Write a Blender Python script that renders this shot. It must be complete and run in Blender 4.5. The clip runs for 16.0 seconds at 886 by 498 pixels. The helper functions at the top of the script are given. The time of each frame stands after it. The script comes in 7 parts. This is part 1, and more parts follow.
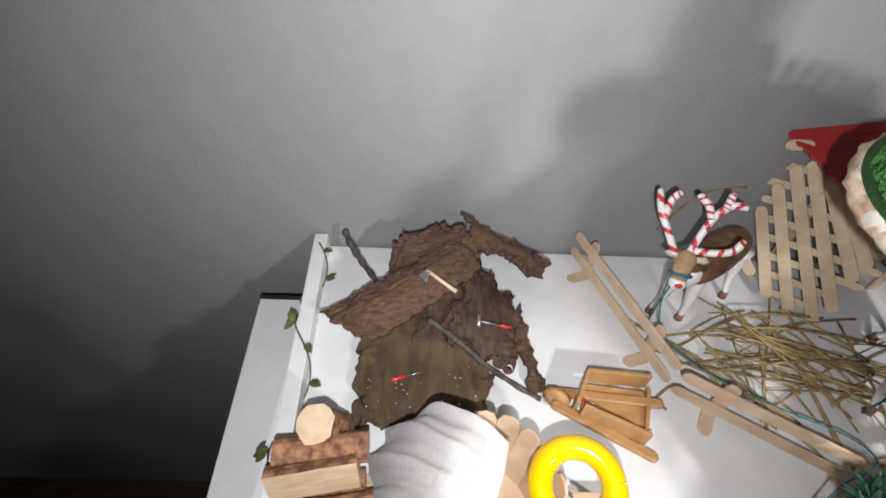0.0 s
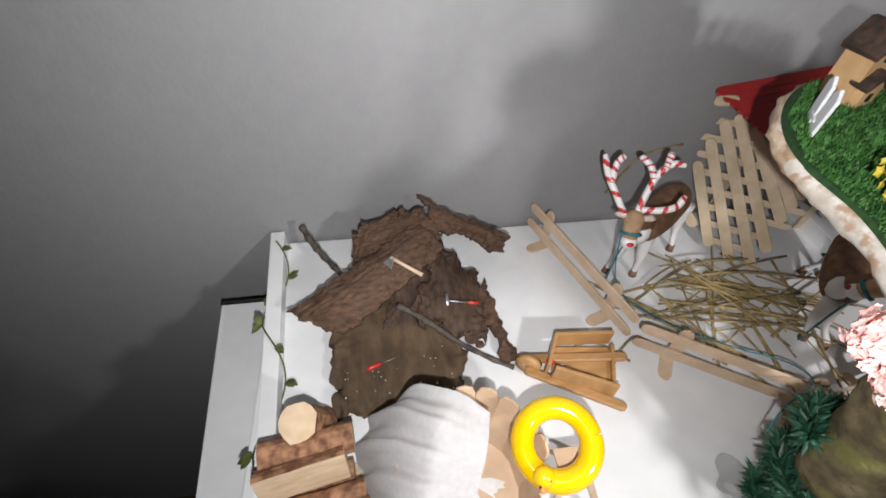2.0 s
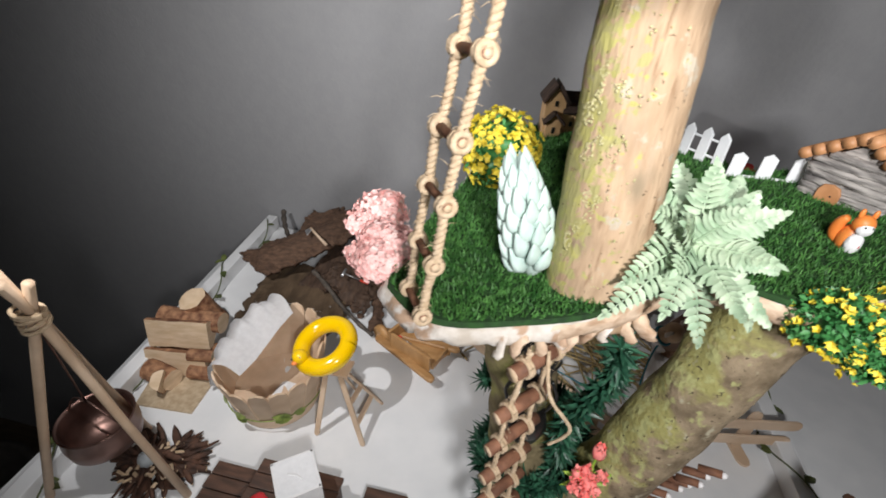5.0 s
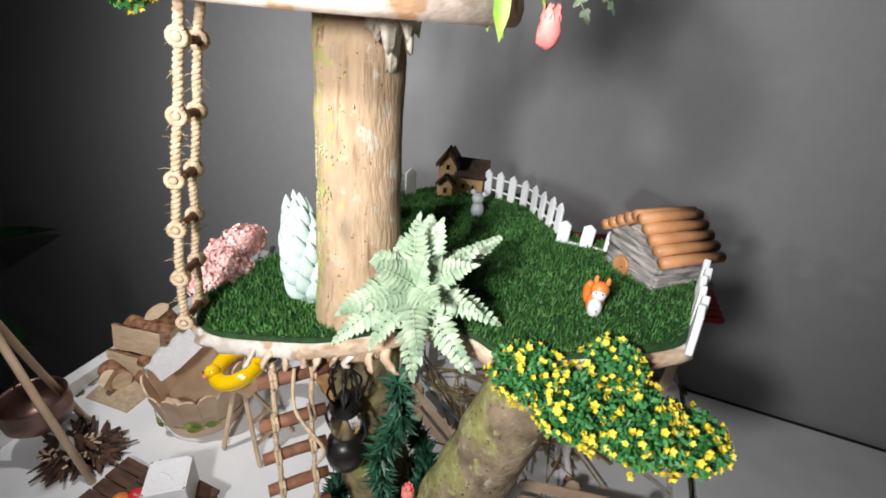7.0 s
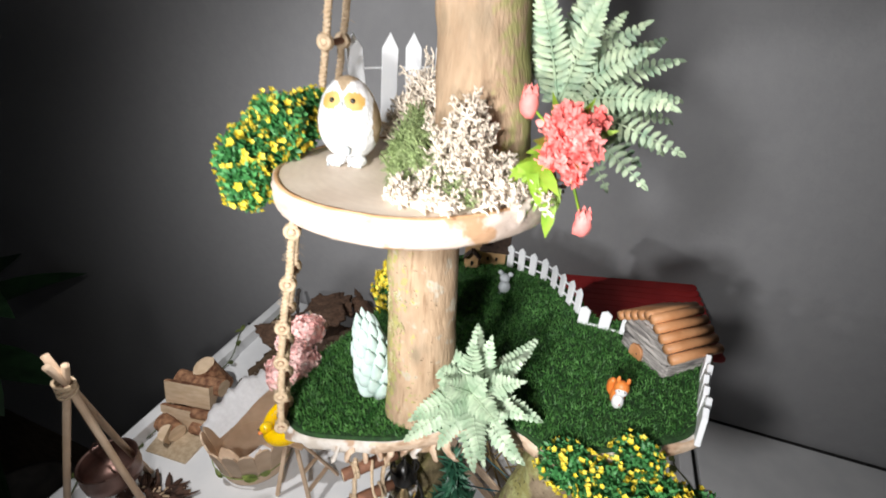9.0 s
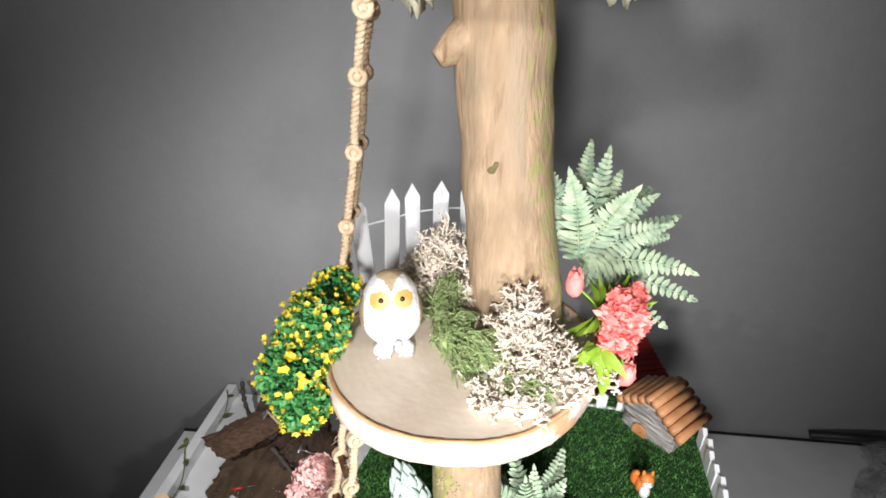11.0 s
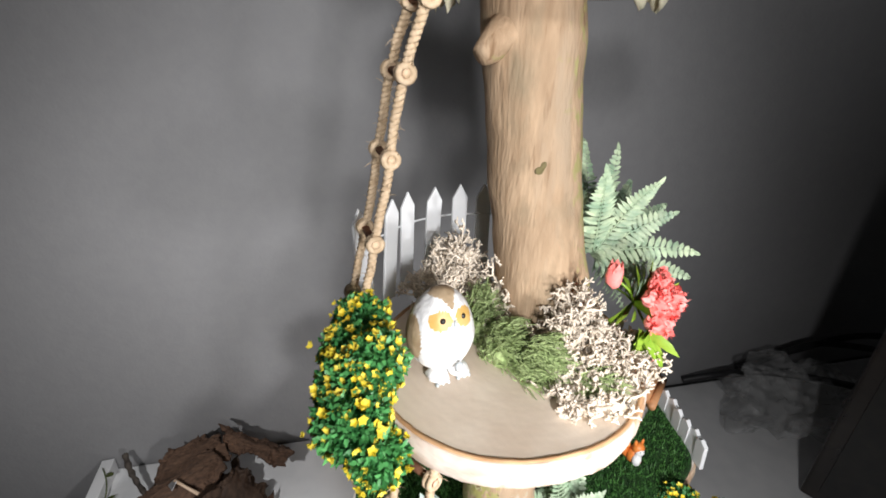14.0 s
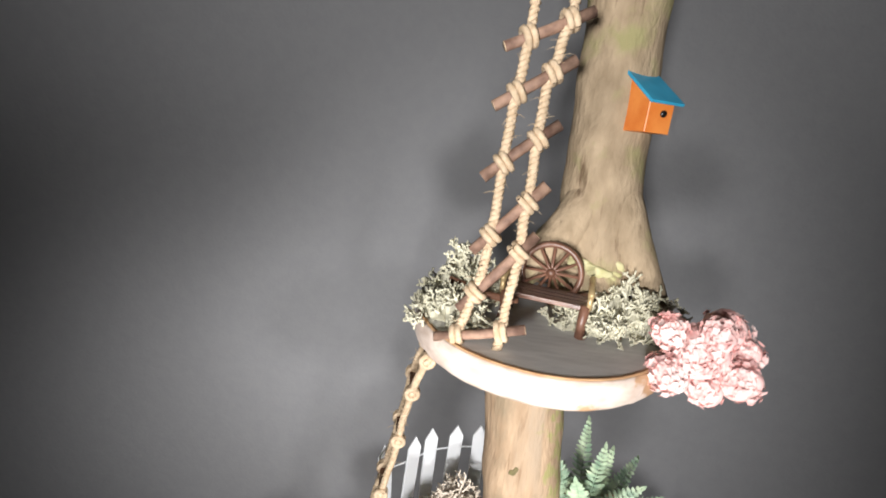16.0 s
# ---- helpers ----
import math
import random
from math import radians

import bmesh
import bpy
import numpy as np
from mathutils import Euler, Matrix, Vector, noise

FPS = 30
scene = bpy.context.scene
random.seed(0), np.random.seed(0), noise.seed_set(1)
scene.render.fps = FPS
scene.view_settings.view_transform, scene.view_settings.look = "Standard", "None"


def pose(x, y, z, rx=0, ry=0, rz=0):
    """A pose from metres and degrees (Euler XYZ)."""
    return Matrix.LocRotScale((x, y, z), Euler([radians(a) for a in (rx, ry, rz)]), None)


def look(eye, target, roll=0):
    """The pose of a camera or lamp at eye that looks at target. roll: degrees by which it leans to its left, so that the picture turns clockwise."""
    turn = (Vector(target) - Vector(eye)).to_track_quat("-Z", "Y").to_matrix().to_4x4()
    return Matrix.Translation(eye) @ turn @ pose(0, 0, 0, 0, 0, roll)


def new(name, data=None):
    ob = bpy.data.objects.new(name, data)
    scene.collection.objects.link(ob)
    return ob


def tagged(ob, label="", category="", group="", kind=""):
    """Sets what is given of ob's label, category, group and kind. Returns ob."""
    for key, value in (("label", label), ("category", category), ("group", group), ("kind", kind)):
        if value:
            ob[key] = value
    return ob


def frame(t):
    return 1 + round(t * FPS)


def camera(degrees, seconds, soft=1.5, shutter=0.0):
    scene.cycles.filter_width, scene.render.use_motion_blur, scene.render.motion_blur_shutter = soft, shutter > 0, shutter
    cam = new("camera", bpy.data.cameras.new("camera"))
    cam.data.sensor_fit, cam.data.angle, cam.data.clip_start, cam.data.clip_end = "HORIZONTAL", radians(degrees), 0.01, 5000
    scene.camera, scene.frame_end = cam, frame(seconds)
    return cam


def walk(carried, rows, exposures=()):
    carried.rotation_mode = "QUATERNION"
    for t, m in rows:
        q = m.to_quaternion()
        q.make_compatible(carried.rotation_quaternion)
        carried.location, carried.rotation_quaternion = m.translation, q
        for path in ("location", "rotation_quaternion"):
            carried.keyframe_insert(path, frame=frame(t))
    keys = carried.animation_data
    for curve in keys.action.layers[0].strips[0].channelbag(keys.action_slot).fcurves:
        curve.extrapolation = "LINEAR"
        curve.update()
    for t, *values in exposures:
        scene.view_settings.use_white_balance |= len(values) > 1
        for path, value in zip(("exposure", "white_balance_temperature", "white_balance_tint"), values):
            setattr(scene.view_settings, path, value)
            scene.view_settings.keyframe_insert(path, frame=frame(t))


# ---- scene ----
cam = camera(89.7, 16.0, soft=1.7, shutter=0.3)
PATH = [
    (0, (0.015, -0.039, 0.332), (0.076, 1.361, -1.095), 3.8),
    (0.5, (0.013, -0.038, 0.35), (0.091, 1.32, -1.117), 2.2),
    (1, (0.011, -0.04, 0.349), (0.133, 1.299, -1.131), 1.9),
    (1.5, (0.012, -0.041, 0.347), (0.19, 1.281, -1.142), 2.1),
    (2, (0.012, -0.04, 0.336), (0.257, 1.285, -1.143), 3.2),
    (2.5, (0.029, -0.062, 0.357), (0.302, 1.285, -1.096), 3.6),
    (3, (0.046, -0.126, 0.365), (0.351, 1.271, -1.034), 4.9),
    (3.5, (0.09, -0.165, 0.353), (0.298, 1.298, -0.996), 4.2),
    (4, (0.149, -0.168, 0.345), (0.228, 1.384, -0.914), 5.0),
    (4.5, (0.183, -0.187, 0.335), (0.079, 1.414, -0.859), 5.2),
    (5, (0.224, -0.183, 0.338), (-0.054, 1.44, -0.798), 4.2),
    (5.2, (0.239, -0.184, 0.336), (-0.081, 1.452, -0.77), 4.0),
    (7.3, (0.353, -0.170, 0.364), (-0.252, 1.496, -0.566), 5.6),
    (7.5, (0.351, -0.165, 0.372), (-0.256, 1.496, -0.569), 5.7),
    (8, (0.344, -0.169, 0.384), (-0.241, 1.482, -0.584), 5.7),
    (8.5, (0.341, -0.182, 0.393), (-0.240, 1.472, -0.572), 4.8),
    (9, (0.326, -0.194, 0.422), (-0.259, 1.474, -0.515), 3.0),
    (9.5, (0.3, -0.204, 0.45), (-0.238, 1.498, -0.452), 2.1),
    (10, (0.287, -0.197, 0.479), (-0.153, 1.541, -0.409), 1.2),
    (10.2, (0.285, -0.188, 0.484), (-0.105, 1.561, -0.405), 0.7),
    (12.3, (0.218, -0.175, 0.484), (0.401, 1.624, -0.372), 3.0),
    (12.5, (0.222, -0.159, 0.475), (0.456, 1.626, -0.397), 3.4),
    (13, (0.22, -0.149, 0.481), (0.599, 1.625, -0.362), 3.7),
    (13.5, (0.2, -0.153, 0.48), (0.62, 1.611, -0.362), 2.6),
    (14, (0.188, -0.165, 0.478), (0.635, 1.597, -0.356), 2.5),
    (14.5, (0.18, -0.189, 0.501), (0.582, 1.608, -0.28), 3.0),
    (15, (0.168, -0.199, 0.541), (0.488, 1.68, -0.067), 5.1),
    (15.5, (0.2, -0.19, 0.567), (0.313, 1.734, 0.031), 5.8),
    (16, (0.228, -0.191, 0.585), (0.121, 1.74, 0.077), 6.5),
]
walk(cam, [(t, look(eye, target, roll)) for t, eye, target, roll in PATH],
     exposures=[(0.0, 0.62), (1.5, 0.58), (2.0, 0.50), (2.5, 0.26), (3.0, 0.03), (4.0, -0.15), (5.0, -0.18), (7.5, -0.10), (9.0, -0.20), (10.0, -0.18), (12.5, -0.30), (13.0, -0.40), (13.5, -0.42), (14.5, -0.30), (15.0, -0.03), (16.0, -0.09)])

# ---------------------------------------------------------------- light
# Four unseen fixed spots replace the phone torch carried below the viewer's lens.
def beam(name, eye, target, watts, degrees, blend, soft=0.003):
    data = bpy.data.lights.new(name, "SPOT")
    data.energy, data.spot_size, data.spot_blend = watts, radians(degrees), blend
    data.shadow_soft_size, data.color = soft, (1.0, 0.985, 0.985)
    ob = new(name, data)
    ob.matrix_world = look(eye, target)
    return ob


# All four burn at once, some farther back, to spread the torch light.
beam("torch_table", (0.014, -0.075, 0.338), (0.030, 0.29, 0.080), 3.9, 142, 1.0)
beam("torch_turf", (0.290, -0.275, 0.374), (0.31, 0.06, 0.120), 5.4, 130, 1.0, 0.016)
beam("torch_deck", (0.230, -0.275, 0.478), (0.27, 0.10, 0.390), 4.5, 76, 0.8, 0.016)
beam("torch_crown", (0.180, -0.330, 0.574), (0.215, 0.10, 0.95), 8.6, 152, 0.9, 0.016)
# Dim world fill enters through the added front opening and lifts the blacks.
world = bpy.data.worlds.new("dim_room")
world.use_nodes = True
world.node_tree.nodes["Background"].inputs[0].default_value = (0.5, 0.52, 0.56, 1)
world.node_tree.nodes["Background"].inputs[1].default_value = 0.24
scene.world = world


# ---------------------------------------------------------------- materials
def mat(name, c1, c2, scale=120.0, rough=0.6, bump=0.25, bscale=600.0, metal=0.0, stretch=(1, 1, 1), big=0.25,
        bigscale=25.0, spec=0.5, rnd=0.0, coat=0.0, glass=0.0, detail=6.0, lo=0.35, hi=0.65, dist=0.0006):
    m = bpy.data.materials.new(name)
    m.use_nodes = True
    n, l = m.node_tree.nodes, m.node_tree.links
    bsdf = n["Principled BSDF"]
    co, mp = n.new("ShaderNodeTexCoord"), n.new("ShaderNodeMapping")
    mp.inputs["Scale"].default_value = stretch
    l.new(co.outputs["Object"], mp.inputs["Vector"])
    fine = n.new("ShaderNodeTexNoise")
    fine.inputs["Scale"].default_value, fine.inputs["Detail"].default_value = scale, detail
    l.new(mp.outputs[0], fine.inputs["Vector"])
    ramp = n.new("ShaderNodeValToRGB")
    ramp.color_ramp.elements[0].position, ramp.color_ramp.elements[1].position = lo, hi
    ramp.color_ramp.elements[0].color, ramp.color_ramp.elements[1].color = (*c1, 1), (*c2, 1)
    l.new(fine.outputs["Fac"], ramp.inputs[0])
    large = n.new("ShaderNodeTexNoise")
    large.inputs["Scale"].default_value = bigscale
    l.new(co.outputs["Object"], large.inputs["Vector"])
    span = n.new("ShaderNodeMapRange")
    span.inputs["To Min"].default_value, span.inputs["To Max"].default_value = 1 - big, 1 + big
    l.new(large.outputs["Fac"], span.inputs["Value"])
    hsv = n.new("ShaderNodeHueSaturation")
    l.new(ramp.outputs[0], hsv.inputs["Color"])
    l.new(span.outputs[0], hsv.inputs["Value"])
    last = hsv
    if rnd:
        info, geo = n.new("ShaderNodeObjectInfo"), n.new("ShaderNodeNewGeometry")
        add = n.new("ShaderNodeMath")
        l.new(info.outputs["Random"], add.inputs[0])
        l.new(geo.outputs["Random Per Island"], add.inputs[1])
        sp2 = n.new("ShaderNodeMapRange")
        sp2.inputs["From Max"].default_value = 2.0
        sp2.inputs["To Min"].default_value, sp2.inputs["To Max"].default_value = 1 - rnd, 1 + rnd
        l.new(add.outputs[0], sp2.inputs["Value"])
        last = n.new("ShaderNodeHueSaturation")
        l.new(hsv.outputs[0], last.inputs["Color"])
        l.new(sp2.outputs[0], last.inputs["Value"])
    l.new(last.outputs[0], bsdf.inputs["Base Color"])
    rg = n.new("ShaderNodeMapRange")
    rg.inputs["To Min"].default_value, rg.inputs["To Max"].default_value = max(0.02, rough - 0.1), min(1, rough + 0.1)
    l.new(fine.outputs["Fac"], rg.inputs["Value"])
    l.new(rg.outputs[0], bsdf.inputs["Roughness"])
    bsdf.inputs["Metallic"].default_value = metal
    bsdf.inputs["Specular IOR Level"].default_value = spec
    bsdf.inputs["Coat Weight"].default_value = coat
    bsdf.inputs["Coat Roughness"].default_value = 0.08
    bsdf.inputs["Transmission Weight"].default_value = glass
    if bump:
        grain, bp = n.new("ShaderNodeTexNoise"), n.new("ShaderNodeBump")
        grain.inputs["Scale"].default_value, grain.inputs["Detail"].default_value = bscale, 5
        l.new(mp.outputs[0], grain.inputs["Vector"])
        l.new(grain.outputs["Fac"], bp.inputs["Height"])
        bp.inputs["Strength"].default_value, bp.inputs["Distance"].default_value = bump, dist
        l.new(bp.outputs[0], bsdf.inputs["Normal"])
    return m


def patches(m, colour, scale, lo, hi, stretch=(1, 1, 1), side=None):
    """Lays irregular patches of another colour over a material."""
    n, l = m.node_tree.nodes, m.node_tree.links
    bsdf = n["Principled BSDF"]
    src = bsdf.inputs["Base Color"].links[0].from_socket
    co, mp, ns = n.new("ShaderNodeTexCoord"), n.new("ShaderNodeMapping"), n.new("ShaderNodeTexNoise")
    mp.inputs["Scale"].default_value, mp.inputs["Location"].default_value = stretch, (3.1, 1.7, 0.4)
    ns.inputs["Scale"].default_value, ns.inputs["Detail"].default_value = scale, 7
    ramp, mix = n.new("ShaderNodeValToRGB"), n.new("ShaderNodeMixRGB")
    ramp.color_ramp.elements[0].position, ramp.color_ramp.elements[1].position = lo, hi
    l.new(co.outputs["Object"], mp.inputs["Vector"])
    l.new(mp.outputs[0], ns.inputs["Vector"])
    fac = ns.outputs["Fac"]
    if side:
        geo, dot, add = n.new("ShaderNodeNewGeometry"), n.new("ShaderNodeVectorMath"), n.new("ShaderNodeMath")
        dot.operation, dot.inputs[1].default_value = "DOT_PRODUCT", side
        l.new(geo.outputs["Normal"], dot.inputs[0])
        l.new(fac, add.inputs[0])
        l.new(dot.outputs["Value"], add.inputs[1])
        fac = add.outputs[0]
    l.new(fac, ramp.inputs[0])
    l.new(ramp.outputs[0], mix.inputs[0])
    l.new(src, mix.inputs[1])
    mix.inputs[2].default_value = (*colour, 1)
    l.new(mix.outputs[0], bsdf.inputs["Base Color"])
    return m


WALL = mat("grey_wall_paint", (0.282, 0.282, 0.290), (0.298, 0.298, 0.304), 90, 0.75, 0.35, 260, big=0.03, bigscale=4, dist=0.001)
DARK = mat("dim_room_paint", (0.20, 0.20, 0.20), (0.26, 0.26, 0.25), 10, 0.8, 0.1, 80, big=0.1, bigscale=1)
FLOOR = mat("dark_floor_boards", (0.06, 0.045, 0.03), (0.11, 0.08, 0.055), 20, 0.5, 0.1, 80, stretch=(1, 8, 1), bigscale=2)
WHITE = mat("white_lacquer", (0.74, 0.75, 0.76), (0.80, 0.805, 0.81), 40, 0.38, 0.06, 200, big=0.05, bigscale=9, spec=0.35)
BLACKGAP = mat("black_band_gap_shade", (0.012, 0.012, 0.012), (0.02, 0.02, 0.02), 90, 0.5, 0.1)
BARK = mat("pine_bark", (0.034, 0.017, 0.010), (0.155, 0.088, 0.054), 240, 0.85, 1.0, 420, stretch=(0.6, 1.5, 1.2), big=0.35, bigscale=22, rnd=0.18, dist=0.0014, detail=10, lo=0.22, hi=0.80)
BARKFLAT = mat("inner_bark", (0.070, 0.043, 0.023), (0.120, 0.078, 0.044), 60, 0.8, 0.5, 420, stretch=(3, 1, 1), big=0.25, bigscale=30)
BARKINNER = mat("dark_inner_bark", (0.040, 0.021, 0.012), (0.085, 0.049, 0.030), 90, 0.75, 0.5, 420, stretch=(3, 1, 1), big=0.3, bigscale=30)
TWIG = mat("dark_twig", (0.030, 0.024, 0.020), (0.095, 0.078, 0.064), 150, 0.8, 0.6, 500, big=0.3, rnd=0.25)
LOGBARK = mat("log_bark", (0.12, 0.045, 0.022), (0.36, 0.19, 0.10), 160, 0.8, 0.8, 400, stretch=(1, 1, 1), big=0.35, bigscale=60, rnd=0.2)
FIRESTICK = mat("red_brown_twig", (0.035, 0.017, 0.011), (0.13, 0.062, 0.038), 150, 0.8, 0.6, 500, big=0.3, rnd=0.25)
CUTWOOD = mat("cut_wood", (0.54, 0.39, 0.245), (0.68, 0.52, 0.36), 60, 0.65, 0.3, 400, stretch=(1, 1, 4), big=0.15, bigscale=60, rnd=0.12)
STICK = mat("pale_craft_wood", (0.58, 0.41, 0.275), (0.70, 0.53, 0.38), 45, 0.6, 0.25, 300, stretch=(1, 1, 1), big=0.12, bigscale=70, rnd=0.14)
LATWOOD = mat("lattice_wood", (0.54, 0.42, 0.28), (0.68, 0.55, 0.39), 60, 0.6, 0.25, 300, big=0.12, bigscale=50, rnd=0.12)
BARROWWOOD = mat("varnished_toy_wood", (0.36, 0.19, 0.07), (0.47, 0.265, 0.11), 50, 0.42, 0.2, 300, stretch=(1, 5, 1), big=0.15, bigscale=60, rnd=0.1)
ORANGEWOOD = mat("orange_stained_wood", (0.44, 0.20, 0.07), (0.56, 0.28, 0.11), 50, 0.5, 0.25, 300, big=0.15, bigscale=60, rnd=0.12)
DARKWOOD = mat("dark_stained_planks", (0.05, 0.024, 0.014), (0.105, 0.05, 0.03), 60, 0.5, 0.3, 300, stretch=(1, 6, 1), big=0.25, bigscale=50, rnd=0.2)
RED = mat("red_painted_wood", (0.36, 0.018, 0.02), (0.45, 0.032, 0.032), 50, 0.5, 0.25, 260, big=0.15, bigscale=40, rnd=0.1)
TOWEL = mat("white_fleece", (0.78, 0.78, 0.79), (0.84, 0.84, 0.85), 300, 0.95, 0.4, 1400, big=0.04, spec=0.1)
YELLOWGLOSS = mat("yellow_gloss_enamel", (0.86, 0.52, 0.0), (0.90, 0.57, 0.005), 60, 0.12, 0.0, big=0.04, coat=0.6)
BLACKPAINT = mat("black_paint", (0.01, 0.01, 0.01), (0.02, 0.018, 0.016), 90, 0.35, 0.05)
GLASS = mat("clear_glass", (0.95, 0.96, 0.96), (1, 1, 1), 50, 0.06, 0.0, big=0.0, glass=1.0)
COPPER = mat("brown_copper", (0.15, 0.085, 0.07), (0.26, 0.16, 0.135), 40, 0.36, 0.15, 300, metal=0.85, big=0.2, bigscale=40)
STEEL = mat("grey_steel", (0.42, 0.42, 0.43), (0.55, 0.55, 0.56), 200, 0.35, 0.1, metal=0.8, big=0.1)
REDGRIP = mat("red_grip", (0.60, 0.03, 0.02), (0.70, 0.06, 0.03), 100, 0.35, 0.0, big=0.1)
STRAW = mat("dry_straw", (0.22, 0.155, 0.060), (0.42, 0.32, 0.15), 140, 0.6, 0.3, 500, big=0.2, bigscale=60, rnd=0.3)


def peeled(name, lo, hi, side):
    """Streaky peeled bark with lichen growing mostly on one side."""
    m = mat(name, (0.33, 0.224, 0.138), (0.50, 0.362, 0.240), 150, 0.8, 0.8, 420, stretch=(1.8, 1.8, 0.35), big=0.25, bigscale=35, dist=0.0008, detail=9, lo=0.25, hi=0.75, spec=0.25)
    patches(m, (0.22, 0.135, 0.075), 170, 0.60, 0.72, (1.6, 1.6, 0.15))
    patches(m, (0.42, 0.32, 0.225), 45, 0.58, 0.70, (1.5, 1.5, 0.3))
    patches(m, (0.28, 0.215, 0.14), 55, 0.56, 0.70, (1.2, 1.2, 0.6))
    patches(m, (0.36, 0.33, 0.14), 210, lo, hi, (1, 1, 0.8), side)
    return patches(m, (0.33, 0.30, 0.20), 60, 0.68, 0.80)


TRUNK = peeled("peeled_trunk_bark", 0.66, 0.80, (0.30, 0.02, 0.0))
UPTRUNK = mat("grey_brown_bark", (0.25, 0.185, 0.115), (0.43, 0.33, 0.22), 130, 0.85, 0.9, 380, stretch=(1.3, 1.3, 0.6), big=0.25, bigscale=40, dist=0.0010, detail=9, lo=0.25, hi=0.75, spec=0.25)
patches(UPTRUNK, (0.30, 0.27, 0.13), 60, 0.54, 0.68)
patches(UPTRUNK, (0.13, 0.085, 0.05), 150, 0.62, 0.74, (1.5, 1.5, 0.25))
LOWTRUNK = peeled("lichen_trunk_bark", 0.64, 0.70, (-0.26, -0.02, 0.0))
patches(LOWTRUNK, (0.46, 0.40, 0.31), 130, 0.60, 0.66)
patches(LOWTRUNK, (0.40, 0.37, 0.13), 260, 0.62, 0.67, side=(-0.12, 0.0, 0.0))
patches(LOWTRUNK, (0.12, 0.085, 0.05), 520, 0.66, 0.70)
MOSSBARK = mat("mossy_bark", (0.15, 0.110, 0.065), (0.33, 0.255, 0.165), 110, 0.85, 0.9, 380, big=0.25, bigscale=30, dist=0.0014)
patches(MOSSBARK, (0.33, 0.31, 0.11), 70, 0.56, 0.70, side=(-0.20, 0.0, 0.10))
patches(MOSSBARK, (0.40, 0.40, 0.17), 160, 0.60, 0.70, side=(-0.12, 0.0, 0.05))
patches(MOSSBARK, (0.42, 0.38, 0.27), 140, 0.64, 0.70)
patches(MOSSBARK, (0.07, 0.05, 0.03), 420, 0.64, 0.69)
STUMPBARK = mat("dull_stump_bark", (0.10, 0.08, 0.04), (0.24, 0.19, 0.10), 100, 0.9, 0.9, 320, big=0.3, bigscale=35, dist=0.0014)
patches(STUMPBARK, (0.25, 0.24, 0.07), 40, 0.52, 0.66)
PLASTER = mat("white_plaster_rim", (0.50, 0.44, 0.37), (0.74, 0.70, 0.65), 120, 0.85, 0.6, 300, big=0.12, bigscale=50)
patches(PLASTER, (0.46, 0.31, 0.21), 85, 0.55, 0.62)
RIMBARK = mat("pinkish_slab_bark", (0.42, 0.27, 0.17), (0.74, 0.58, 0.43), 110, 0.85, 0.8, 350, stretch=(1, 1, 2), big=0.3, bigscale=60)
SLICE = mat("pale_wood_slice", (0.67, 0.55, 0.44), (0.76, 0.66, 0.55), 40, 0.6, 0.3, 250, stretch=(1, 1, 1), big=0.10, bigscale=40)
SLICEGREY = mat("grey_wood_slice", (0.56, 0.55, 0.53), (0.66, 0.65, 0.63), 60, 0.65, 0.3, 250, stretch=(1, 6, 1), big=0.12, bigscale=40)
BIRCH = mat("birch_bark_rim", (0.54, 0.42, 0.34), (0.73, 0.62, 0.54), 80, 0.75, 0.6, 300, stretch=(1, 1, 2.5), big=0.2, bigscale=60)
patches(BIRCH, (0.50, 0.30, 0.17), 70, 0.58, 0.64)
CAMBIUM = mat("reddish_cambium", (0.45, 0.25, 0.12), (0.60, 0.37, 0.20), 120, 0.8, 0.4, big=0.2, bigscale=60)
ROPE = mat("jute_rope", (0.50, 0.365, 0.23), (0.66, 0.51, 0.35), 400, 0.9, 0.8, 1500, big=0.15, bigscale=120)
RUNG = mat("brown_rung", (0.13, 0.055, 0.03), (0.25, 0.115, 0.065), 160, 0.75, 0.5, big=0.3, bigscale=90, rnd=0.2)
RUNGPALE = mat("weathered_rung", (0.12, 0.065, 0.045), (0.32, 0.20, 0.14), 160, 0.75, 0.5, big=0.3, bigscale=90, rnd=0.2)
GRASS = mat("artificial_turf", (0.020, 0.092, 0.015), (0.085, 0.235, 0.050), 200, 0.6, 0.0, big=0.3, bigscale=60, rnd=0.4)
SOIL = mat("turf_mat", (0.010, 0.035, 0.008), (0.02, 0.07, 0.014), 300, 0.9, 0.3, big=0.2)
PICKET = mat("white_plastic", (0.78, 0.80, 0.82), (0.84, 0.85, 0.86), 80, 0.35, 0.1, 300, big=0.05)
TAN = mat("tan_resin", (0.56, 0.34, 0.16), (0.66, 0.43, 0.22), 100, 0.6, 0.3, big=0.15, bigscale=80)
ROOFBROWN = mat("dark_thatch", (0.03, 0.018, 0.012), (0.085, 0.05, 0.035), 220, 0.8, 0.7, 500, big=0.3)
GREYSTONE = mat("grey_log_wall", (0.13, 0.12, 0.115), (0.46, 0.43, 0.40), 120, 0.8, 0.8, 260, stretch=(0.6, 0.6, 4), big=0.25, bigscale=60, dist=0.001)
TERRA = mat("terracotta_logs", (0.42, 0.19, 0.08), (0.56, 0.28, 0.13), 90, 0.5, 0.3, 260, big=0.2, bigscale=70, rnd=0.12)
LEAFGREEN = mat("green_leaf", (0.04, 0.20, 0.055), (0.11, 0.38, 0.11), 150, 0.5, 0.2, big=0.25, rnd=0.35)
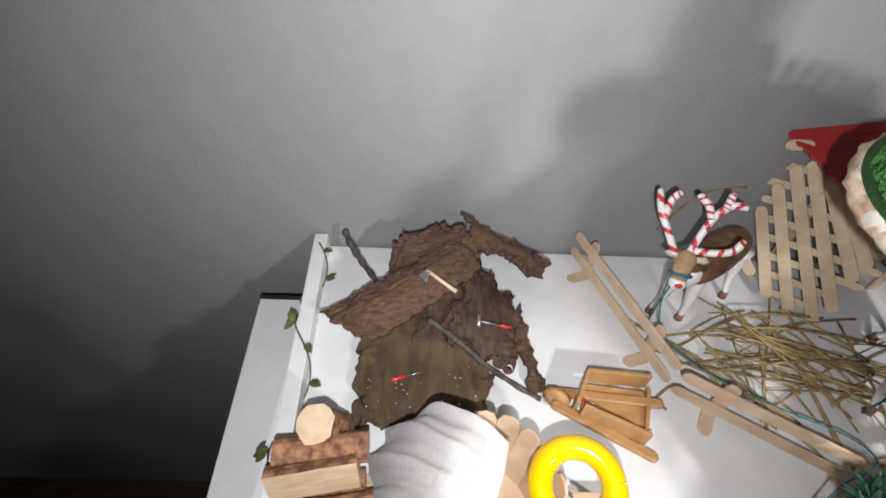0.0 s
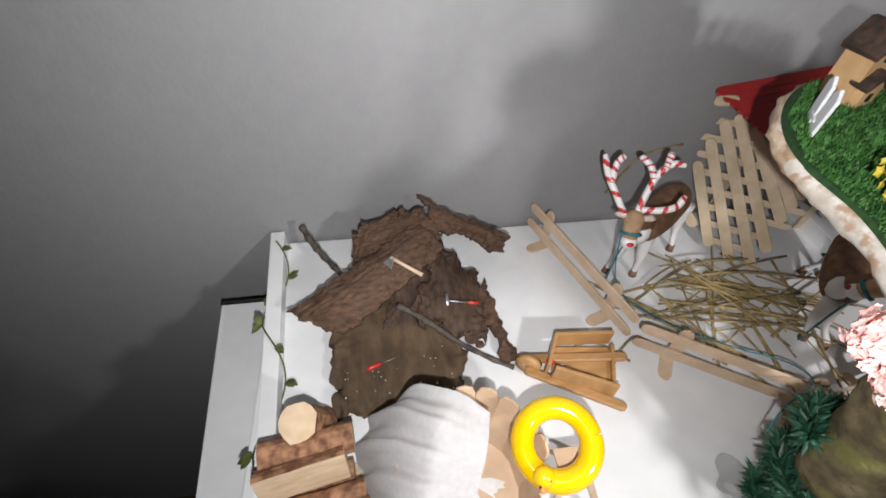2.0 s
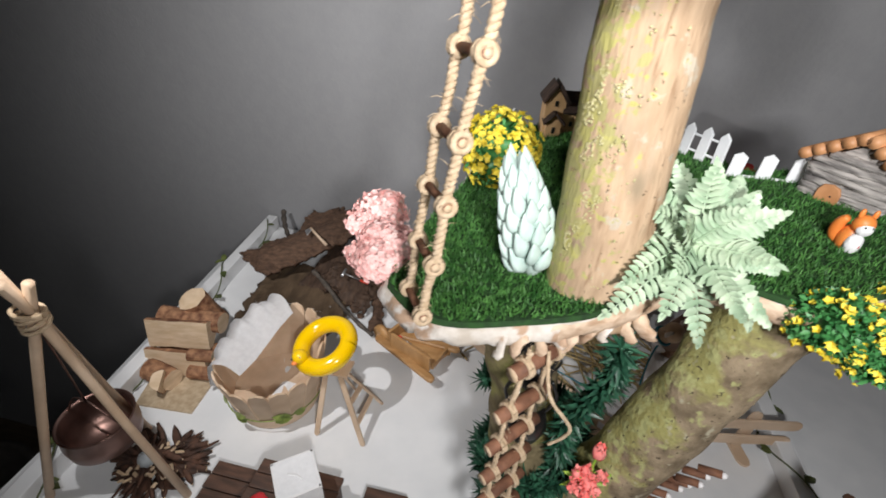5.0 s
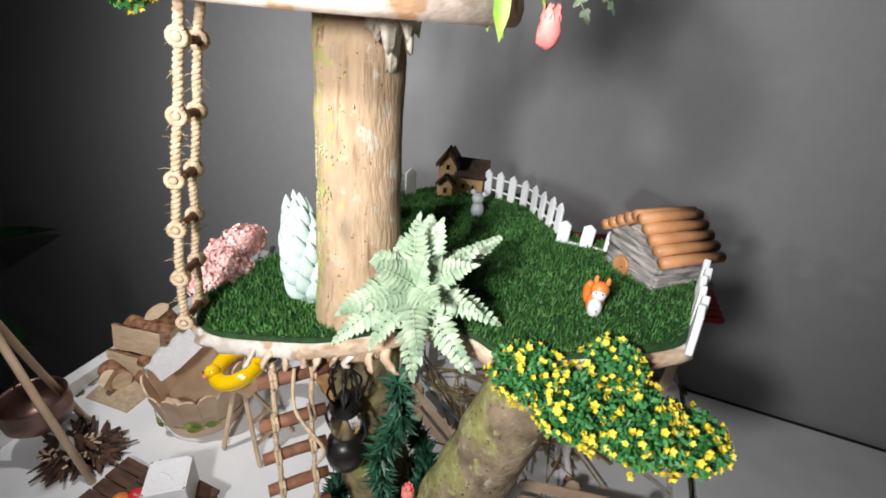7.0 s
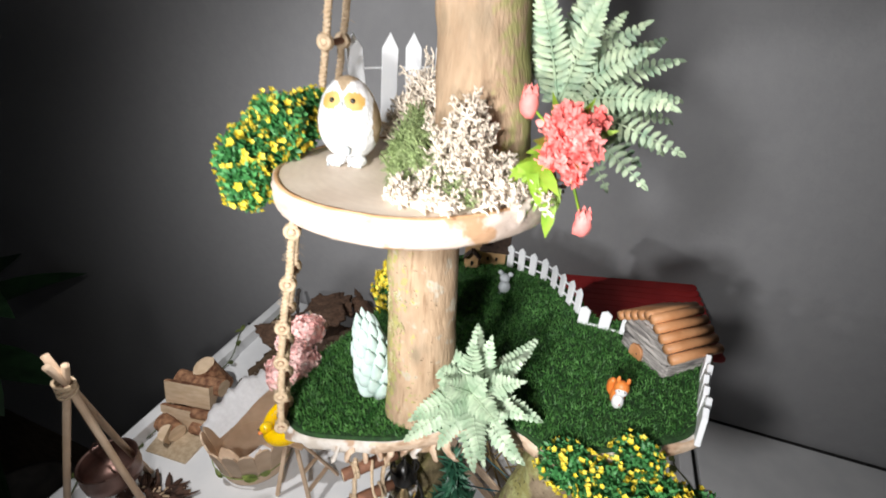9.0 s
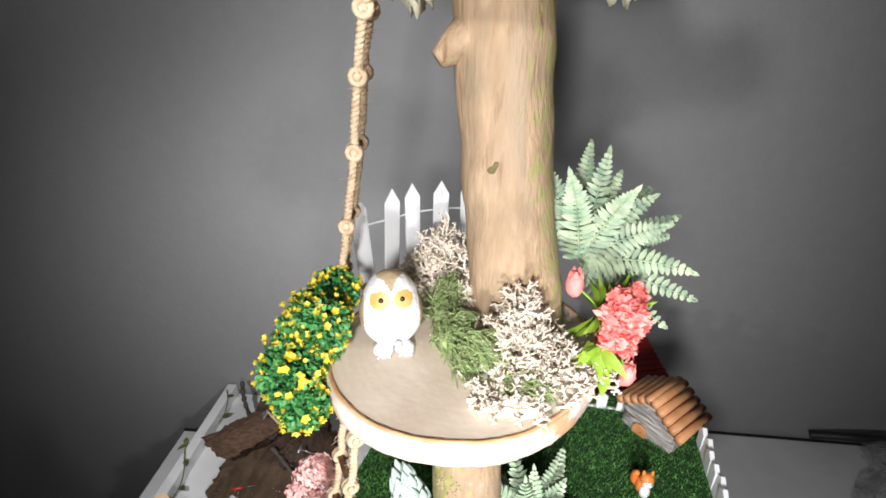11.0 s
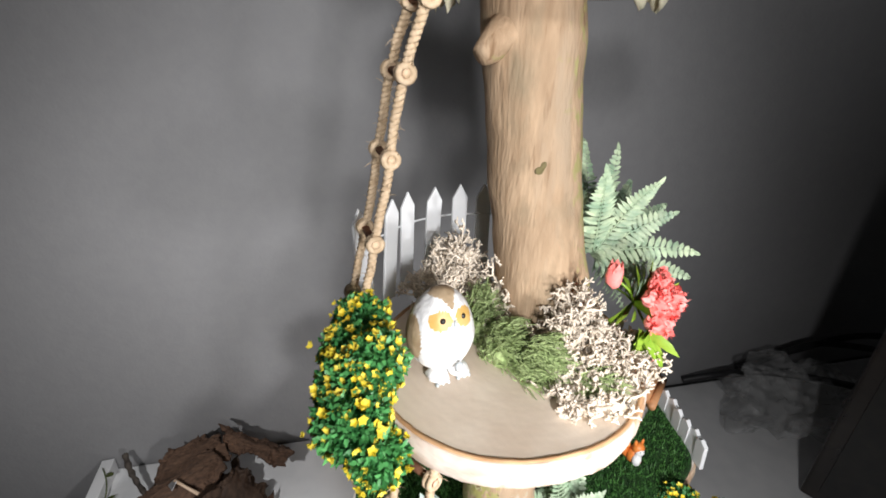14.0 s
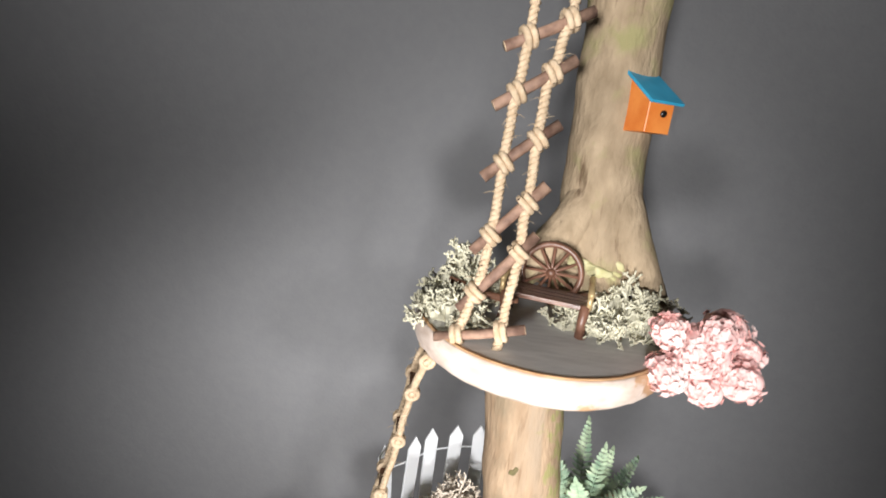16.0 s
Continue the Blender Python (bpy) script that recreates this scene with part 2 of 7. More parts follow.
LIME = mat("lime_leaf", (0.20, 0.36, 0.03), (0.34, 0.50, 0.06), 100, 0.45, 0.2, big=0.2, rnd=0.25)
FERN = mat("frosted_fern", (0.30, 0.43, 0.28), (0.54, 0.65, 0.47), 160, 0.55, 0.25, big=0.2, bigscale=60, rnd=0.22)
FERNBLUE = mat("blue_green_fern", (0.22, 0.33, 0.22), (0.48, 0.58, 0.38), 160, 0.55, 0.25, big=0.25, bigscale=60, rnd=0.25)
SUCCULENT = mat("pale_succulent", (0.46, 0.59, 0.54), (0.58, 0.70, 0.65), 120, 0.5, 0.15, big=0.12, rnd=0.12)
YELLOW = mat("yellow_petal", (0.72, 0.56, 0.03), (0.86, 0.72, 0.09), 150, 0.6, 0.2, big=0.15, rnd=0.2)
PINK = mat("pink_petal", (0.89, 0.51, 0.48), (0.92, 0.63, 0.59), 150, 0.7, 0.3, big=0.15, bigscale=60, rnd=0.15)
PINKPALE = mat("white_pink_petal", (0.87, 0.63, 0.59), (0.90, 0.73, 0.69), 150, 0.7, 0.3, big=0.1, rnd=0.1)
CORAL = mat("coral_petal", (0.92, 0.22, 0.20), (0.96, 0.36, 0.33), 120, 0.75, 0.2, big=0.15, rnd=0.15)
LICHEN = mat("cream_lichen", (0.60, 0.52, 0.42), (0.80, 0.71, 0.60), 200, 0.9, 0.4, big=0.2, bigscale=80, rnd=0.25)
LICHENGREEN = mat("sage_lichen", (0.54, 0.51, 0.37), (0.72, 0.69, 0.54), 200, 0.9, 0.4, big=0.2, bigscale=80, rnd=0.2)
MOSSGREEN = mat("green_moss", (0.22, 0.30, 0.11), (0.40, 0.49, 0.23), 200, 0.9, 0.4, big=0.25, rnd=0.3)
FIR = mat("green_tinsel", (0.010, 0.052, 0.030), (0.04, 0.135, 0.075), 150, 0.45, 0.1, big=0.3, rnd=0.35)
TUBLEAF = mat("glossy_green_leaf", (0.08, 0.12, 0.02), (0.26, 0.32, 0.08), 150, 0.35, 0.2, big=0.3, rnd=0.4)
OLIVE = mat("olive_leaf", (0.04, 0.055, 0.014), (0.12, 0.145, 0.04), 150, 0.5, 0.2, big=0.3, rnd=0.4)
BLUE = mat("blue_thread", (0.02, 0.13, 0.18), (0.04, 0.22, 0.28), 400, 0.8, 0.4, big=0.1)
DEERBROWN = mat("brown_fur_paint", (0.13, 0.065, 0.035), (0.23, 0.125, 0.07), 130, 0.6, 0.3, big=0.35, bigscale=45)
DEERDARK = mat("dark_fur_paint", (0.06, 0.028, 0.015), (0.12, 0.06, 0.035), 130, 0.6, 0.3, big=0.25)
DEERTAN = mat("tan_fur_paint", (0.36, 0.22, 0.12), (0.50, 0.34, 0.20), 130, 0.6, 0.3, big=0.25, bigscale=60)
DEERPALE = mat("pale_fur_paint", (0.46, 0.37, 0.29), (0.64, 0.56, 0.48), 130, 0.6, 0.3, big=0.25, bigscale=60)
CANDYWHITE = mat("white_enamel", (0.80, 0.78, 0.78), (0.86, 0.84, 0.84), 90, 0.35, 0.0, big=0.06)
CANDYRED = mat("red_enamel", (0.50, 0.02, 0.03), (0.62, 0.035, 0.045), 90, 0.35, 0.0, big=0.1)
OWLWHITE = mat("owl_white", (0.70, 0.70, 0.71), (0.84, 0.84, 0.83), 240, 0.5, 0.9, 330, big=0.06, dist=0.0009)
OWLTAN = mat("owl_tan", (0.30, 0.21, 0.12), (0.50, 0.38, 0.25), 180, 0.6, 0.4, big=0.25, bigscale=70)
OWLYELLOW = mat("owl_amber", (0.60, 0.36, 0.09), (0.68, 0.46, 0.18), 140, 0.45, 0.1, big=0.1)
ORANGE = mat("orange_paint", (0.70, 0.19, 0.035), (0.80, 0.27, 0.06), 120, 0.45, 0.15, big=0.12)
SKYBLUE = mat("blue_paint", (0.03, 0.30, 0.48), (0.05, 0.38, 0.58), 120, 0.45, 0.2, big=0.12)
GREYMOUSE = mat("grey_resin", (0.42, 0.46, 0.48), (0.55, 0.58, 0.60), 150, 0.5, 0.3, big=0.15)
BENCHBROWN = mat("brown_plastic", (0.11, 0.05, 0.03), (0.20, 0.10, 0.065), 120, 0.35, 0.2, big=0.2)
BRASS = mat("worn_gold_paint", (0.45, 0.32, 0.15), (0.60, 0.46, 0.26), 140, 0.4, 0.2, metal=0.4, big=0.2)
BLACKRUBBER = mat("black_cable", (0.012, 0.012, 0.013), (0.02, 0.02, 0.022), 120, 0.5, 0.1, big=0.1)
FILM = mat("clear_plastic_film", (0.34, 0.35, 0.35), (0.6, 0.6, 0.6), 60, 0.10, 1.0, 70, glass=0.0, big=0.1, dist=0.004)
TVBLACK = mat("dark_brown_gloss", (0.014, 0.011, 0.010), (0.024, 0.019, 0.016), 60, 0.3, 0.05, big=0.2)
LICHENYELLOW = mat("yellow_lichen", (0.40, 0.37, 0.17), (0.54, 0.50, 0.29), 200, 0.9, 0.4, big=0.2)
FILM.node_tree.nodes["Principled BSDF"].inputs["Alpha"].default_value = 0.26
PALEYELLOW = mat("pale_yellow_paint", (0.62, 0.57, 0.29), (0.72, 0.67, 0.38), 70, 0.55, 0.25, big=0.12)
PLANT = mat("houseplant_leaf", (0.012, 0.04, 0.014), (0.03, 0.085, 0.03), 40, 0.45, 0.1, big=0.3, bigscale=12)
POTCLAY = mat("dark_plant_pot", (0.05, 0.045, 0.04), (0.09, 0.08, 0.07), 30, 0.6, 0.2, big=0.2)
FELT = mat("beige_felt_mat", (0.40, 0.30, 0.19), (0.52, 0.41, 0.28), 250, 0.95, 0.5, 900, big=0.15)
PAPER = mat("white_paper", (0.78, 0.77, 0.77), (0.86, 0.85, 0.85), 90, 0.7, 0.3, 200, big=0.05)


# ---------------------------------------------------------------- mesh tools
def V(*a):
    return Vector(a)


def rnd(a, b):
    return random.uniform(a, b)


def thing(name, loc, label, category, group="", kind=""):
    ob = new(name)
    ob.location, ob.empty_display_size = loc, 0.01
    return tagged(ob, label, category, group, kind)


def finish(bm, name, mats, smooth):
    me = bpy.data.meshes.new(name)
    bm.normal_update()
    bm.to_mesh(me)
    bm.free()
    for m in (mats if isinstance(mats, (list, tuple)) else [mats]):
        me.materials.append(m)
    if smooth:
        me.polygons.foreach_set("use_smooth", [True] * len(me.polygons))
    return me


def base_of(ob):
    p = Vector(ob.location)
    return p + base_of(ob.parent) if ob.parent else p


def part(name, bm, mats, parent, label="", smooth=True):
    """Links a bmesh given in world places as one mesh under a thing or part."""
    bmesh.ops.translate(bm, verts=bm.verts, vec=-base_of(parent))
    ob = new(name, finish(bm, name, mats, smooth))
    ob.parent = parent
    return tagged(ob, label)


def solo(name, bm, mats, loc, label, category, group="", kind="", smooth=True):
    """Links a bmesh given in world places as a thing of one mesh."""
    bmesh.ops.translate(bm, verts=bm.verts, vec=-Vector(loc))
    ob = new(name, finish(bm, name, mats, smooth))
    ob.location = loc
    return tagged(ob, label, category, group, kind)


def shared(name, me, parent, m, label=""):
    ob = new(name, me)
    ob.parent = parent
    ob.matrix_basis = Matrix.Translation(-base_of(parent)) @ m
    return tagged(ob, label)


def setmat(faces, i):
    for f in faces:
        f.material_index = i


def box(bm, size, m, bev=0.0, mi=0):
    r = bmesh.ops.create_cube(bm, size=1.0, matrix=m @ Matrix.Diagonal((*size, 1)))
    fs = list({f for v in r["verts"] for f in v.link_faces})
    setmat(fs, mi)
    if bev:
        bmesh.ops.bevel(bm, geom=list({e for v in r["verts"] for e in v.link_edges}), offset=bev, segments=2, profile=0.6, affect="EDGES", material=mi)


def bx(bm, lo, hi, bev=0.0, mi=0):
    lo, hi = Vector(lo), Vector(hi)
    box(bm, hi - lo, Matrix.Translation((lo + hi) / 2), bev, mi)


def tube(bm, pts, radii, seg=8, mi=0, rough=0.0, freq=60.0, cap=True, flat=1.0):
    """A swept tube through pts."""
    pts = [Vector(p) for p in pts]
    n = len(pts)
    if not hasattr(radii, "__len__"):
        radii = [radii] * n
    t0 = (pts[1] - pts[0]).normalized()
    u = t0.orthogonal().normalized()
    rings = []
    for i, p in enumerate(pts):
        t = (pts[min(i + 1, n - 1)] - pts[max(i - 1, 0)]).normalized()
        u = (u - t * u.dot(t)).normalized()
        w = t.cross(u)
        ring = []
        for k in range(seg):
            a = 2 * math.pi * k / seg
            d = u * math.cos(a) + w * math.sin(a) * flat
            r = radii[i]
            if rough:
                r *= 1 + rough * noise.noise((p + d * r) * freq)
            ring.append(bm.verts.new(p + d * r))
        rings.append(ring)
    for a, b in zip(rings, rings[1:]):
        for k in range(seg):
            bm.faces.new((a[k], a[(k + 1) % seg], b[(k + 1) % seg], b[k])).material_index = mi
    if cap:
        bm.faces.new(rings[0][::-1]).material_index = mi
        bm.faces.new(rings[-1]).material_index = mi


def spline(pts, n):
    """n + 1 points on a smooth curve through pts."""
    pts = [Vector(p) for p in pts]
    out = []
    for i in range(n + 1):
        s = i / n * (len(pts) - 1)
        k = min(int(s), len(pts) - 2)
        f = s - k
        a, b, c, d = pts[max(k - 1, 0)], pts[k], pts[k + 1], pts[min(k + 2, len(pts) - 1)]
        out.append(0.5 * (2 * b + (c - a) * f + (2 * a - 5 * b + 4 * c - d) * f * f + (3 * b - a - 3 * c + d) * f ** 3))
    return out


def ball(bm, c, r, sub=2, mi=0, amp=0.0, freq=80.0):
    """An ellipsoid, lumpy when amp is given."""
    r = r if hasattr(r, "__len__") else (r, r, r)
    q = bmesh.ops.create_icosphere(bm, subdivisions=sub, radius=1.0)
    m = Matrix.Translation(c) @ Matrix.Diagonal((*r, 1))
    for v in q["verts"]:
        k = 1 + (amp * noise.noise(Vector((v.co.x * r[0], v.co.y * r[1], v.co.z * r[2])) * freq + Vector(c) * 31) if amp else 0)
        v.co = m @ (v.co * k)
    setmat({f for v in q["verts"] for f in v.link_faces}, mi)


def lathe(bm, prof, seg, m, mi=0):
    rings = []
    for r, z in prof:
        rings.append([bm.verts.new(m @ V(r * math.cos(2 * math.pi * k / seg), r * math.sin(2 * math.pi * k / seg), z)) for k in range(seg)])
    for a, b in zip(rings, rings[1:]):
        for k in range(seg):
            bm.faces.new((a[k], a[(k + 1) % seg], b[(k + 1) % seg], b[k])).material_index = mi
    bm.faces.new(rings[0][::-1]).material_index = mi
    bm.faces.new(rings[-1]).material_index = mi


def slab(bm, outline, thick, m, bev=0.0, mi=0):
    """A flat plate of any outline in m's x, y; thick in z from 0 up."""
    n = len(outline)
    lo = [bm.verts.new(m @ V(x, y, 0)) for x, y in outline]
    hi = [bm.verts.new(m @ V(x, y, thick)) for x, y in outline]
    fs = [bm.faces.new(lo[::-1]), bm.faces.new(hi)]
    fs += [bm.faces.new((lo[i], lo[(i + 1) % n], hi[(i + 1) % n], hi[i])) for i in range(n)]
    setmat(fs, mi)
    if bev:
        bmesh.ops.bevel(bm, geom=[e for f in fs[:2] for e in f.edges], offset=bev, segments=1, affect="EDGES", material=mi)


def stick_shape(length, width, k=4):
    """Outline of a craft stick with round ends, along x, centred."""
    r = width / 2
    right = [(length / 2 - r + r * math.cos(a), r * math.sin(a)) for a in (math.pi * (i / k - 0.5) for i in range(k + 1))]
    return right + [(-x, -y) for x, y in right]


def along(a, b, up=(0, 0, 1)):
    """A frame with its x from a to b, its origin half way, z near up."""
    a, b = Vector(a), Vector(b)
    x = (b - a).normalized()
    y = Vector(up).cross(x).normalized()
    z = x.cross(y)
    m = Matrix((x, y, z)).transposed().to_4x4()
    m.translation = (a + b) / 2
    return m


def stick(bm, a, b, width, thick, up=(0, 0, 1), mi=0, bev=0.0003):
    m = along(a, b, up)
    slab(bm, stick_shape((Vector(b) - Vector(a)).length, width), thick, m @ Matrix.Translation((0, 0, -thick / 2)), bev, mi)


def leaf(bm, root, way, up, length, width, mi=0, bend=0.25, seg=3, fold=0.25):
    """A bent leaf blade with a folded midrib."""
    way, up = Vector(way).normalized(), Vector(up)
    side = way.cross(up)
    if side.length < 1e-6:
        side = way.orthogonal()
    side.normalize()
    up = side.cross(way)
    prev = None
    for i in range(seg + 1):
        s = i / seg
        c = Vector(root) + way * length * s - up * bend * length * s * s
        w = width * 0.5 * math.sin(math.pi * min(1, 0.12 + 0.88 * s)) ** 0.8 if i < seg else 0
        if w <= 0:
            row = [bm.verts.new(c)]
        else:
            row = [bm.verts.new(c - side * w + up * w * fold), bm.verts.new(c), bm.verts.new(c + side * w + up * w * fold)]
        if prev:
            if len(row) == 3:
                bm.faces.new((prev[0], prev[1], row[1], row[0])).material_index = mi
                bm.faces.new((prev[1], prev[2], row[2], row[1])).material_index = mi
            else:
                bm.faces.new((prev[0], prev[1], row[0])).material_index = mi
                bm.faces.new((prev[1], prev[2], row[0])).material_index = mi
        prev = row


def sphere_way():
    z = rnd(-1, 1)
    a = rnd(0, 2 * math.pi)
    s = math.sqrt(1 - z * z)
    return V(s * math.cos(a), s * math.sin(a), z)


def blossom(bm, c, way, r, petals=5, mi=0, cup=0.4):
    """A small open flower of a few petals."""
    way = Vector(way).normalized()
    u = way.orthogonal().normalized()
    w = way.cross(u)
    a0 = rnd(0, 6.3)
    for k in range(petals):
        a = a0 + 2 * math.pi * k / petals
        d = u * math.cos(a) + w * math.sin(a)
        leaf(bm, c, d + way * cup, way, r, r * 0.95, mi, bend=0.2, seg=2)


def bark_slab(bm, c00, c10, c11, c01, thick, nu=70, nv=44, edge=0.006, relief=0.0022, bow=0.0, seed=0.0, fu=40, fv=230):
    """A ragged, furrowed plate of bark between four corners."""
    c00, c10, c11, c01 = map(Vector, (c00, c10, c11, c01))
    nrm = (c10 - c00).cross(c01 - c00).normalized()
    if nrm.z < 0:
        nrm = -nrm
    lu, lv = (c10 - c00).length, (c01 - c00).length
    top, low = [], []
    for j in range(nv + 1):
        rt, rl = [], []
        for i in range(nu + 1):
            u, v = i / nu, j / nv
            e = min(u * lu, v * lv, (1 - u) * lu, (1 - v) * lv)
            p = (c00 * (1 - u) + c10 * u) * (1 - v) + (c01 * (1 - u) + c11 * u) * v
            k = math.exp(-(e / 0.012) ** 2)
            jag = noise.noise_vector(V(p.x * 90 + seed, p.y * 90, seed)) * edge + noise.noise_vector(V(p.x * 330 + seed, p.y * 330, seed)) * edge * 0.45
            p = p + jag * k + nrm * bow * 4 * v * (1 - v)
            f = noise.noise(V(u * lu * fu + seed, v * lv * fv, seed)) + 0.6 * noise.noise(V(u * lu * fu * 3, v * lv * fv * 2.3, seed + 9))
            f = -abs(f) * 1.1 + 0.45 + 0.3 * noise.noise(V(u * lu * 220, v * lv * 220, seed))
            rt.append(bm.verts.new(p + nrm * (thick * (1 - 0.55 * k) + relief * f)))
            rl.append(bm.verts.new(p + nrm * relief * 0.3 * f))
        top.append(rt)
        low.append(rl)
    for j in range(nv):
        for i in range(nu):
            bm.faces.new((top[j][i], top[j][i + 1], top[j + 1][i + 1], top[j + 1][i]))
            bm.faces.new((low[j + 1][i], low[j + 1][i + 1], low[j][i + 1], low[j][i]))
    for i in range(nu):
        bm.faces.new((low[0][i], low[0][i + 1], top[0][i + 1], top[0][i]))
        bm.faces.new((top[nv][i], top[nv][i + 1], low[nv][i + 1], low[nv][i]))
    for j in range(nv):
        bm.faces.new((top[j][0], top[j + 1][0], low[j + 1][0], low[j][0]))
        bm.faces.new((low[j][nu], low[j + 1][nu], top[j + 1][nu], top[j][nu]))


# ---------------------------------------------------------------- room and furniture
WY = 0.29


def structure(name, lo, hi, m, label=""):
    bm = bmesh.new()
    bx(bm, lo, hi)
    c = (Vector(lo) + Vector(hi)) / 2
    return solo(name, bm, m, c, label, "", kind="structure", smooth=False)


structure("wall_back", (-2.3, WY, -0.78), (2.3, WY + 0.12, 1.75), WALL, "matt grey painted wall with fine roller texture")
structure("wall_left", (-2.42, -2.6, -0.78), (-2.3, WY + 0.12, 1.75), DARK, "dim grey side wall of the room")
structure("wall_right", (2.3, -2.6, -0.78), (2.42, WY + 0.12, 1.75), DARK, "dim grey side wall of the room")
# Front wall is built with an unseen added opening that lets dim fill in.
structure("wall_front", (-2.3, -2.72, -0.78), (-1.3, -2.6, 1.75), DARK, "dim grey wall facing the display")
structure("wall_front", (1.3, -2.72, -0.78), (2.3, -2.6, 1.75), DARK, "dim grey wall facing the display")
structure("wall_front", (-1.3, -2.72, -0.78), (1.3, -2.6, 0.05), DARK, "dim grey wall below the added fill opening")
structure("wall_front", (-1.3, -2.72, 1.45), (1.3, -2.6, 1.75), DARK, "dim grey wall above the added fill opening")
structure("fill_opening_bar", (-0.03, -2.69, 0.05), (0.03, -2.63, 1.45), WHITE, "white bar across the unseen opening added for fill light")
structure("floor", (-2.3, -2.6, -0.86), (2.3, WY, -0.78), FLOOR, "dark wooden floor of the dim room")
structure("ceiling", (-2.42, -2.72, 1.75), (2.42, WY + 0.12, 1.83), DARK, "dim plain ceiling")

# White chest that carries the display, with raised side laths.
chest = thing("white_chest", (0.2, 0, -0.78), "white lacquered chest top carrying the craft display", "cabinet")
bm = bmesh.new()
bx(bm, (-0.098, -0.5, -0.024), (0.487, WY - 0.004, 0.0), 0.0015)
part("top_board", bm, WHITE, chest, "smooth white board with a faint seam", False)
bm = bmesh.new()
bx(bm, (-0.094, -0.48, -0.775), (0.483, WY - 0.02, -0.025), 0.002)
part("carcass", bm, WHITE, chest, smooth=False)
for i in range(3):
    bm = bmesh.new()
    bx(bm, (-0.088, -0.498, -0.76 + 0.245 * i), (0.477, -0.481, -0.525 + 0.245 * i), 0.002)
    part("drawer_front", bm, WHITE, chest, smooth=False)


def lath(a, b, w, h, label):
    bm = bmesh.new()
    m = along(a, b)
    box(bm, ((Vector(b) - Vector(a)).length, w, h), m @ Matrix.Translation((0, 0, h / 2)), 0.001)
    return solo("white_lath", bm, WHITE, a, label, "lath", "laths along the chest", smooth=False)


lath((-0.094, 0.286, 0.0), (-0.058, -0.30, 0.0), 0.013, 0.017, "white painted wooden lath with a leaf garland")
lath((0.474, 0.286, 0.0), (0.470, -0.30, 0.0), 0.013, 0.017, "white painted wooden lath with a leaf garland")

# Narrow lower cabinet beside it.
low = thing("low_cabinet", (-0.13, 0, -0.78), "narrow white cabinet with black edge band", "cabinet")
bm = bmesh.new()
slab(bm, [(-0.158, 0.2465), (-0.137, -0.03), (-0.1005, -0.5), (-0.099, -0.5), (-0.099, 0.2465)], 0.74, Matrix.Translation((0, 0, -0.781)), 0.001)
part("body", bm, WHITE, low, smooth=False)
bm = bmesh.new()
slab(bm, [(-0.1585, 0.2467), (-0.099, 0.2467), (-0.099, 0.2492), (-0.1585, 0.2492)], 0.742, Matrix.Translation((0, 0, -0.781)))
part("edge_band", bm, BLACKGAP, low, smooth=False)

# Second white cabinet to the other side, with a dark gap between.
side = thing("side_cabinet", (0.9, 0, -0.78), "white cabinet standing beside the chest", "cabinet")
bm = bmesh.new()
bx(bm, (0.4925, -0.5, -0.78), (1.6, WY - 0.006, -0.001), 0.002)
part("body", bm, WHITE, side, smooth=False)
# Black strips paint the shade of the gaps beside and behind the cabinet.
bm = bmesh.new()
bx(bm, (0.4875, -0.49, -0.78), (0.492, WY - 0.006, -0.006))
part("gap_shade_strip", bm, BLACKGAP, side, smooth=False)
bm = bmesh.new()
bx(bm, (0.4925, WY - 0.0055, -0.02), (1.6, WY - 0.001, -0.002))
part("back_gap_shade", bm, BLACKGAP, side, smooth=False)

# ---------------------------------------------------------------- the tree
def zi(x, y):
    """Height of the turf on the sloping slab."""
    return 0.226 + 0.13 * (x - 0.243) + 0.02 * (y + 0.05)


def trunk_part(name, pts, radii, m, parent, label, seg=40, n=70, rough=0.10, freq=55):
    pts = spline(pts, n)
    rr = [float(np.interp(i / n, np.linspace(0, 1, len(radii)), radii)) for i in range(n + 1)]
    bm = bmesh.new()
    tube(bm, pts, rr, seg, rough=rough, freq=freq)
    for v in bm.verts:
        v.co += noise.noise_vector(V(v.co.x * 260, v.co.y * 260, v.co.z * 90)) * 0.0003 + noise.noise_vector(v.co * 150) * 0.0003
    return part(name, bm, m, parent, label)


tree = thing("miniature_tree", (0.285, 0.0, 0.0), "forked branch standing as the trunk of a craft tree", "tree")
trunk_part("stump", [(0.279, -0.014, 0.0), (0.262, -0.006, 0.05), (0.248, 0.004, 0.11), (0.234, 0.014, 0.212)], [0.026, 0.0225, 0.0205, 0.0205], STUMPBARK, tree, "dull mossy bark of the lower fork", rough=0.16)
trunk_part("limb", [(0.281, -0.022, 0.002), (0.298, -0.022, 0.06), (0.324, -0.015, 0.14), (0.350, -0.004, 0.232)], [0.026, 0.0205, 0.0195, 0.0205], MOSSBARK, tree, "limb covered with yellow-green moss", rough=0.12)
trunk_part("lower_trunk", [(0.261, -0.031, 0.215), (0.257, -0.024, 0.29), (0.255, -0.019, 0.352)], [0.0192, 0.0170, 0.0166], LOWTRUNK, tree, "peeled brown trunk with lichen patches", rough=0.07)
trunk_part("middle_trunk", [(0.2790, -0.0095, 0.355), (0.2697, 0.0015, 0.42), (0.2620, 0.0115, 0.50)], [0.0213, 0.0192, 0.0196], TRUNK, tree, "smooth tan trunk with knots", rough=0.06)
bm = bmesh.new()
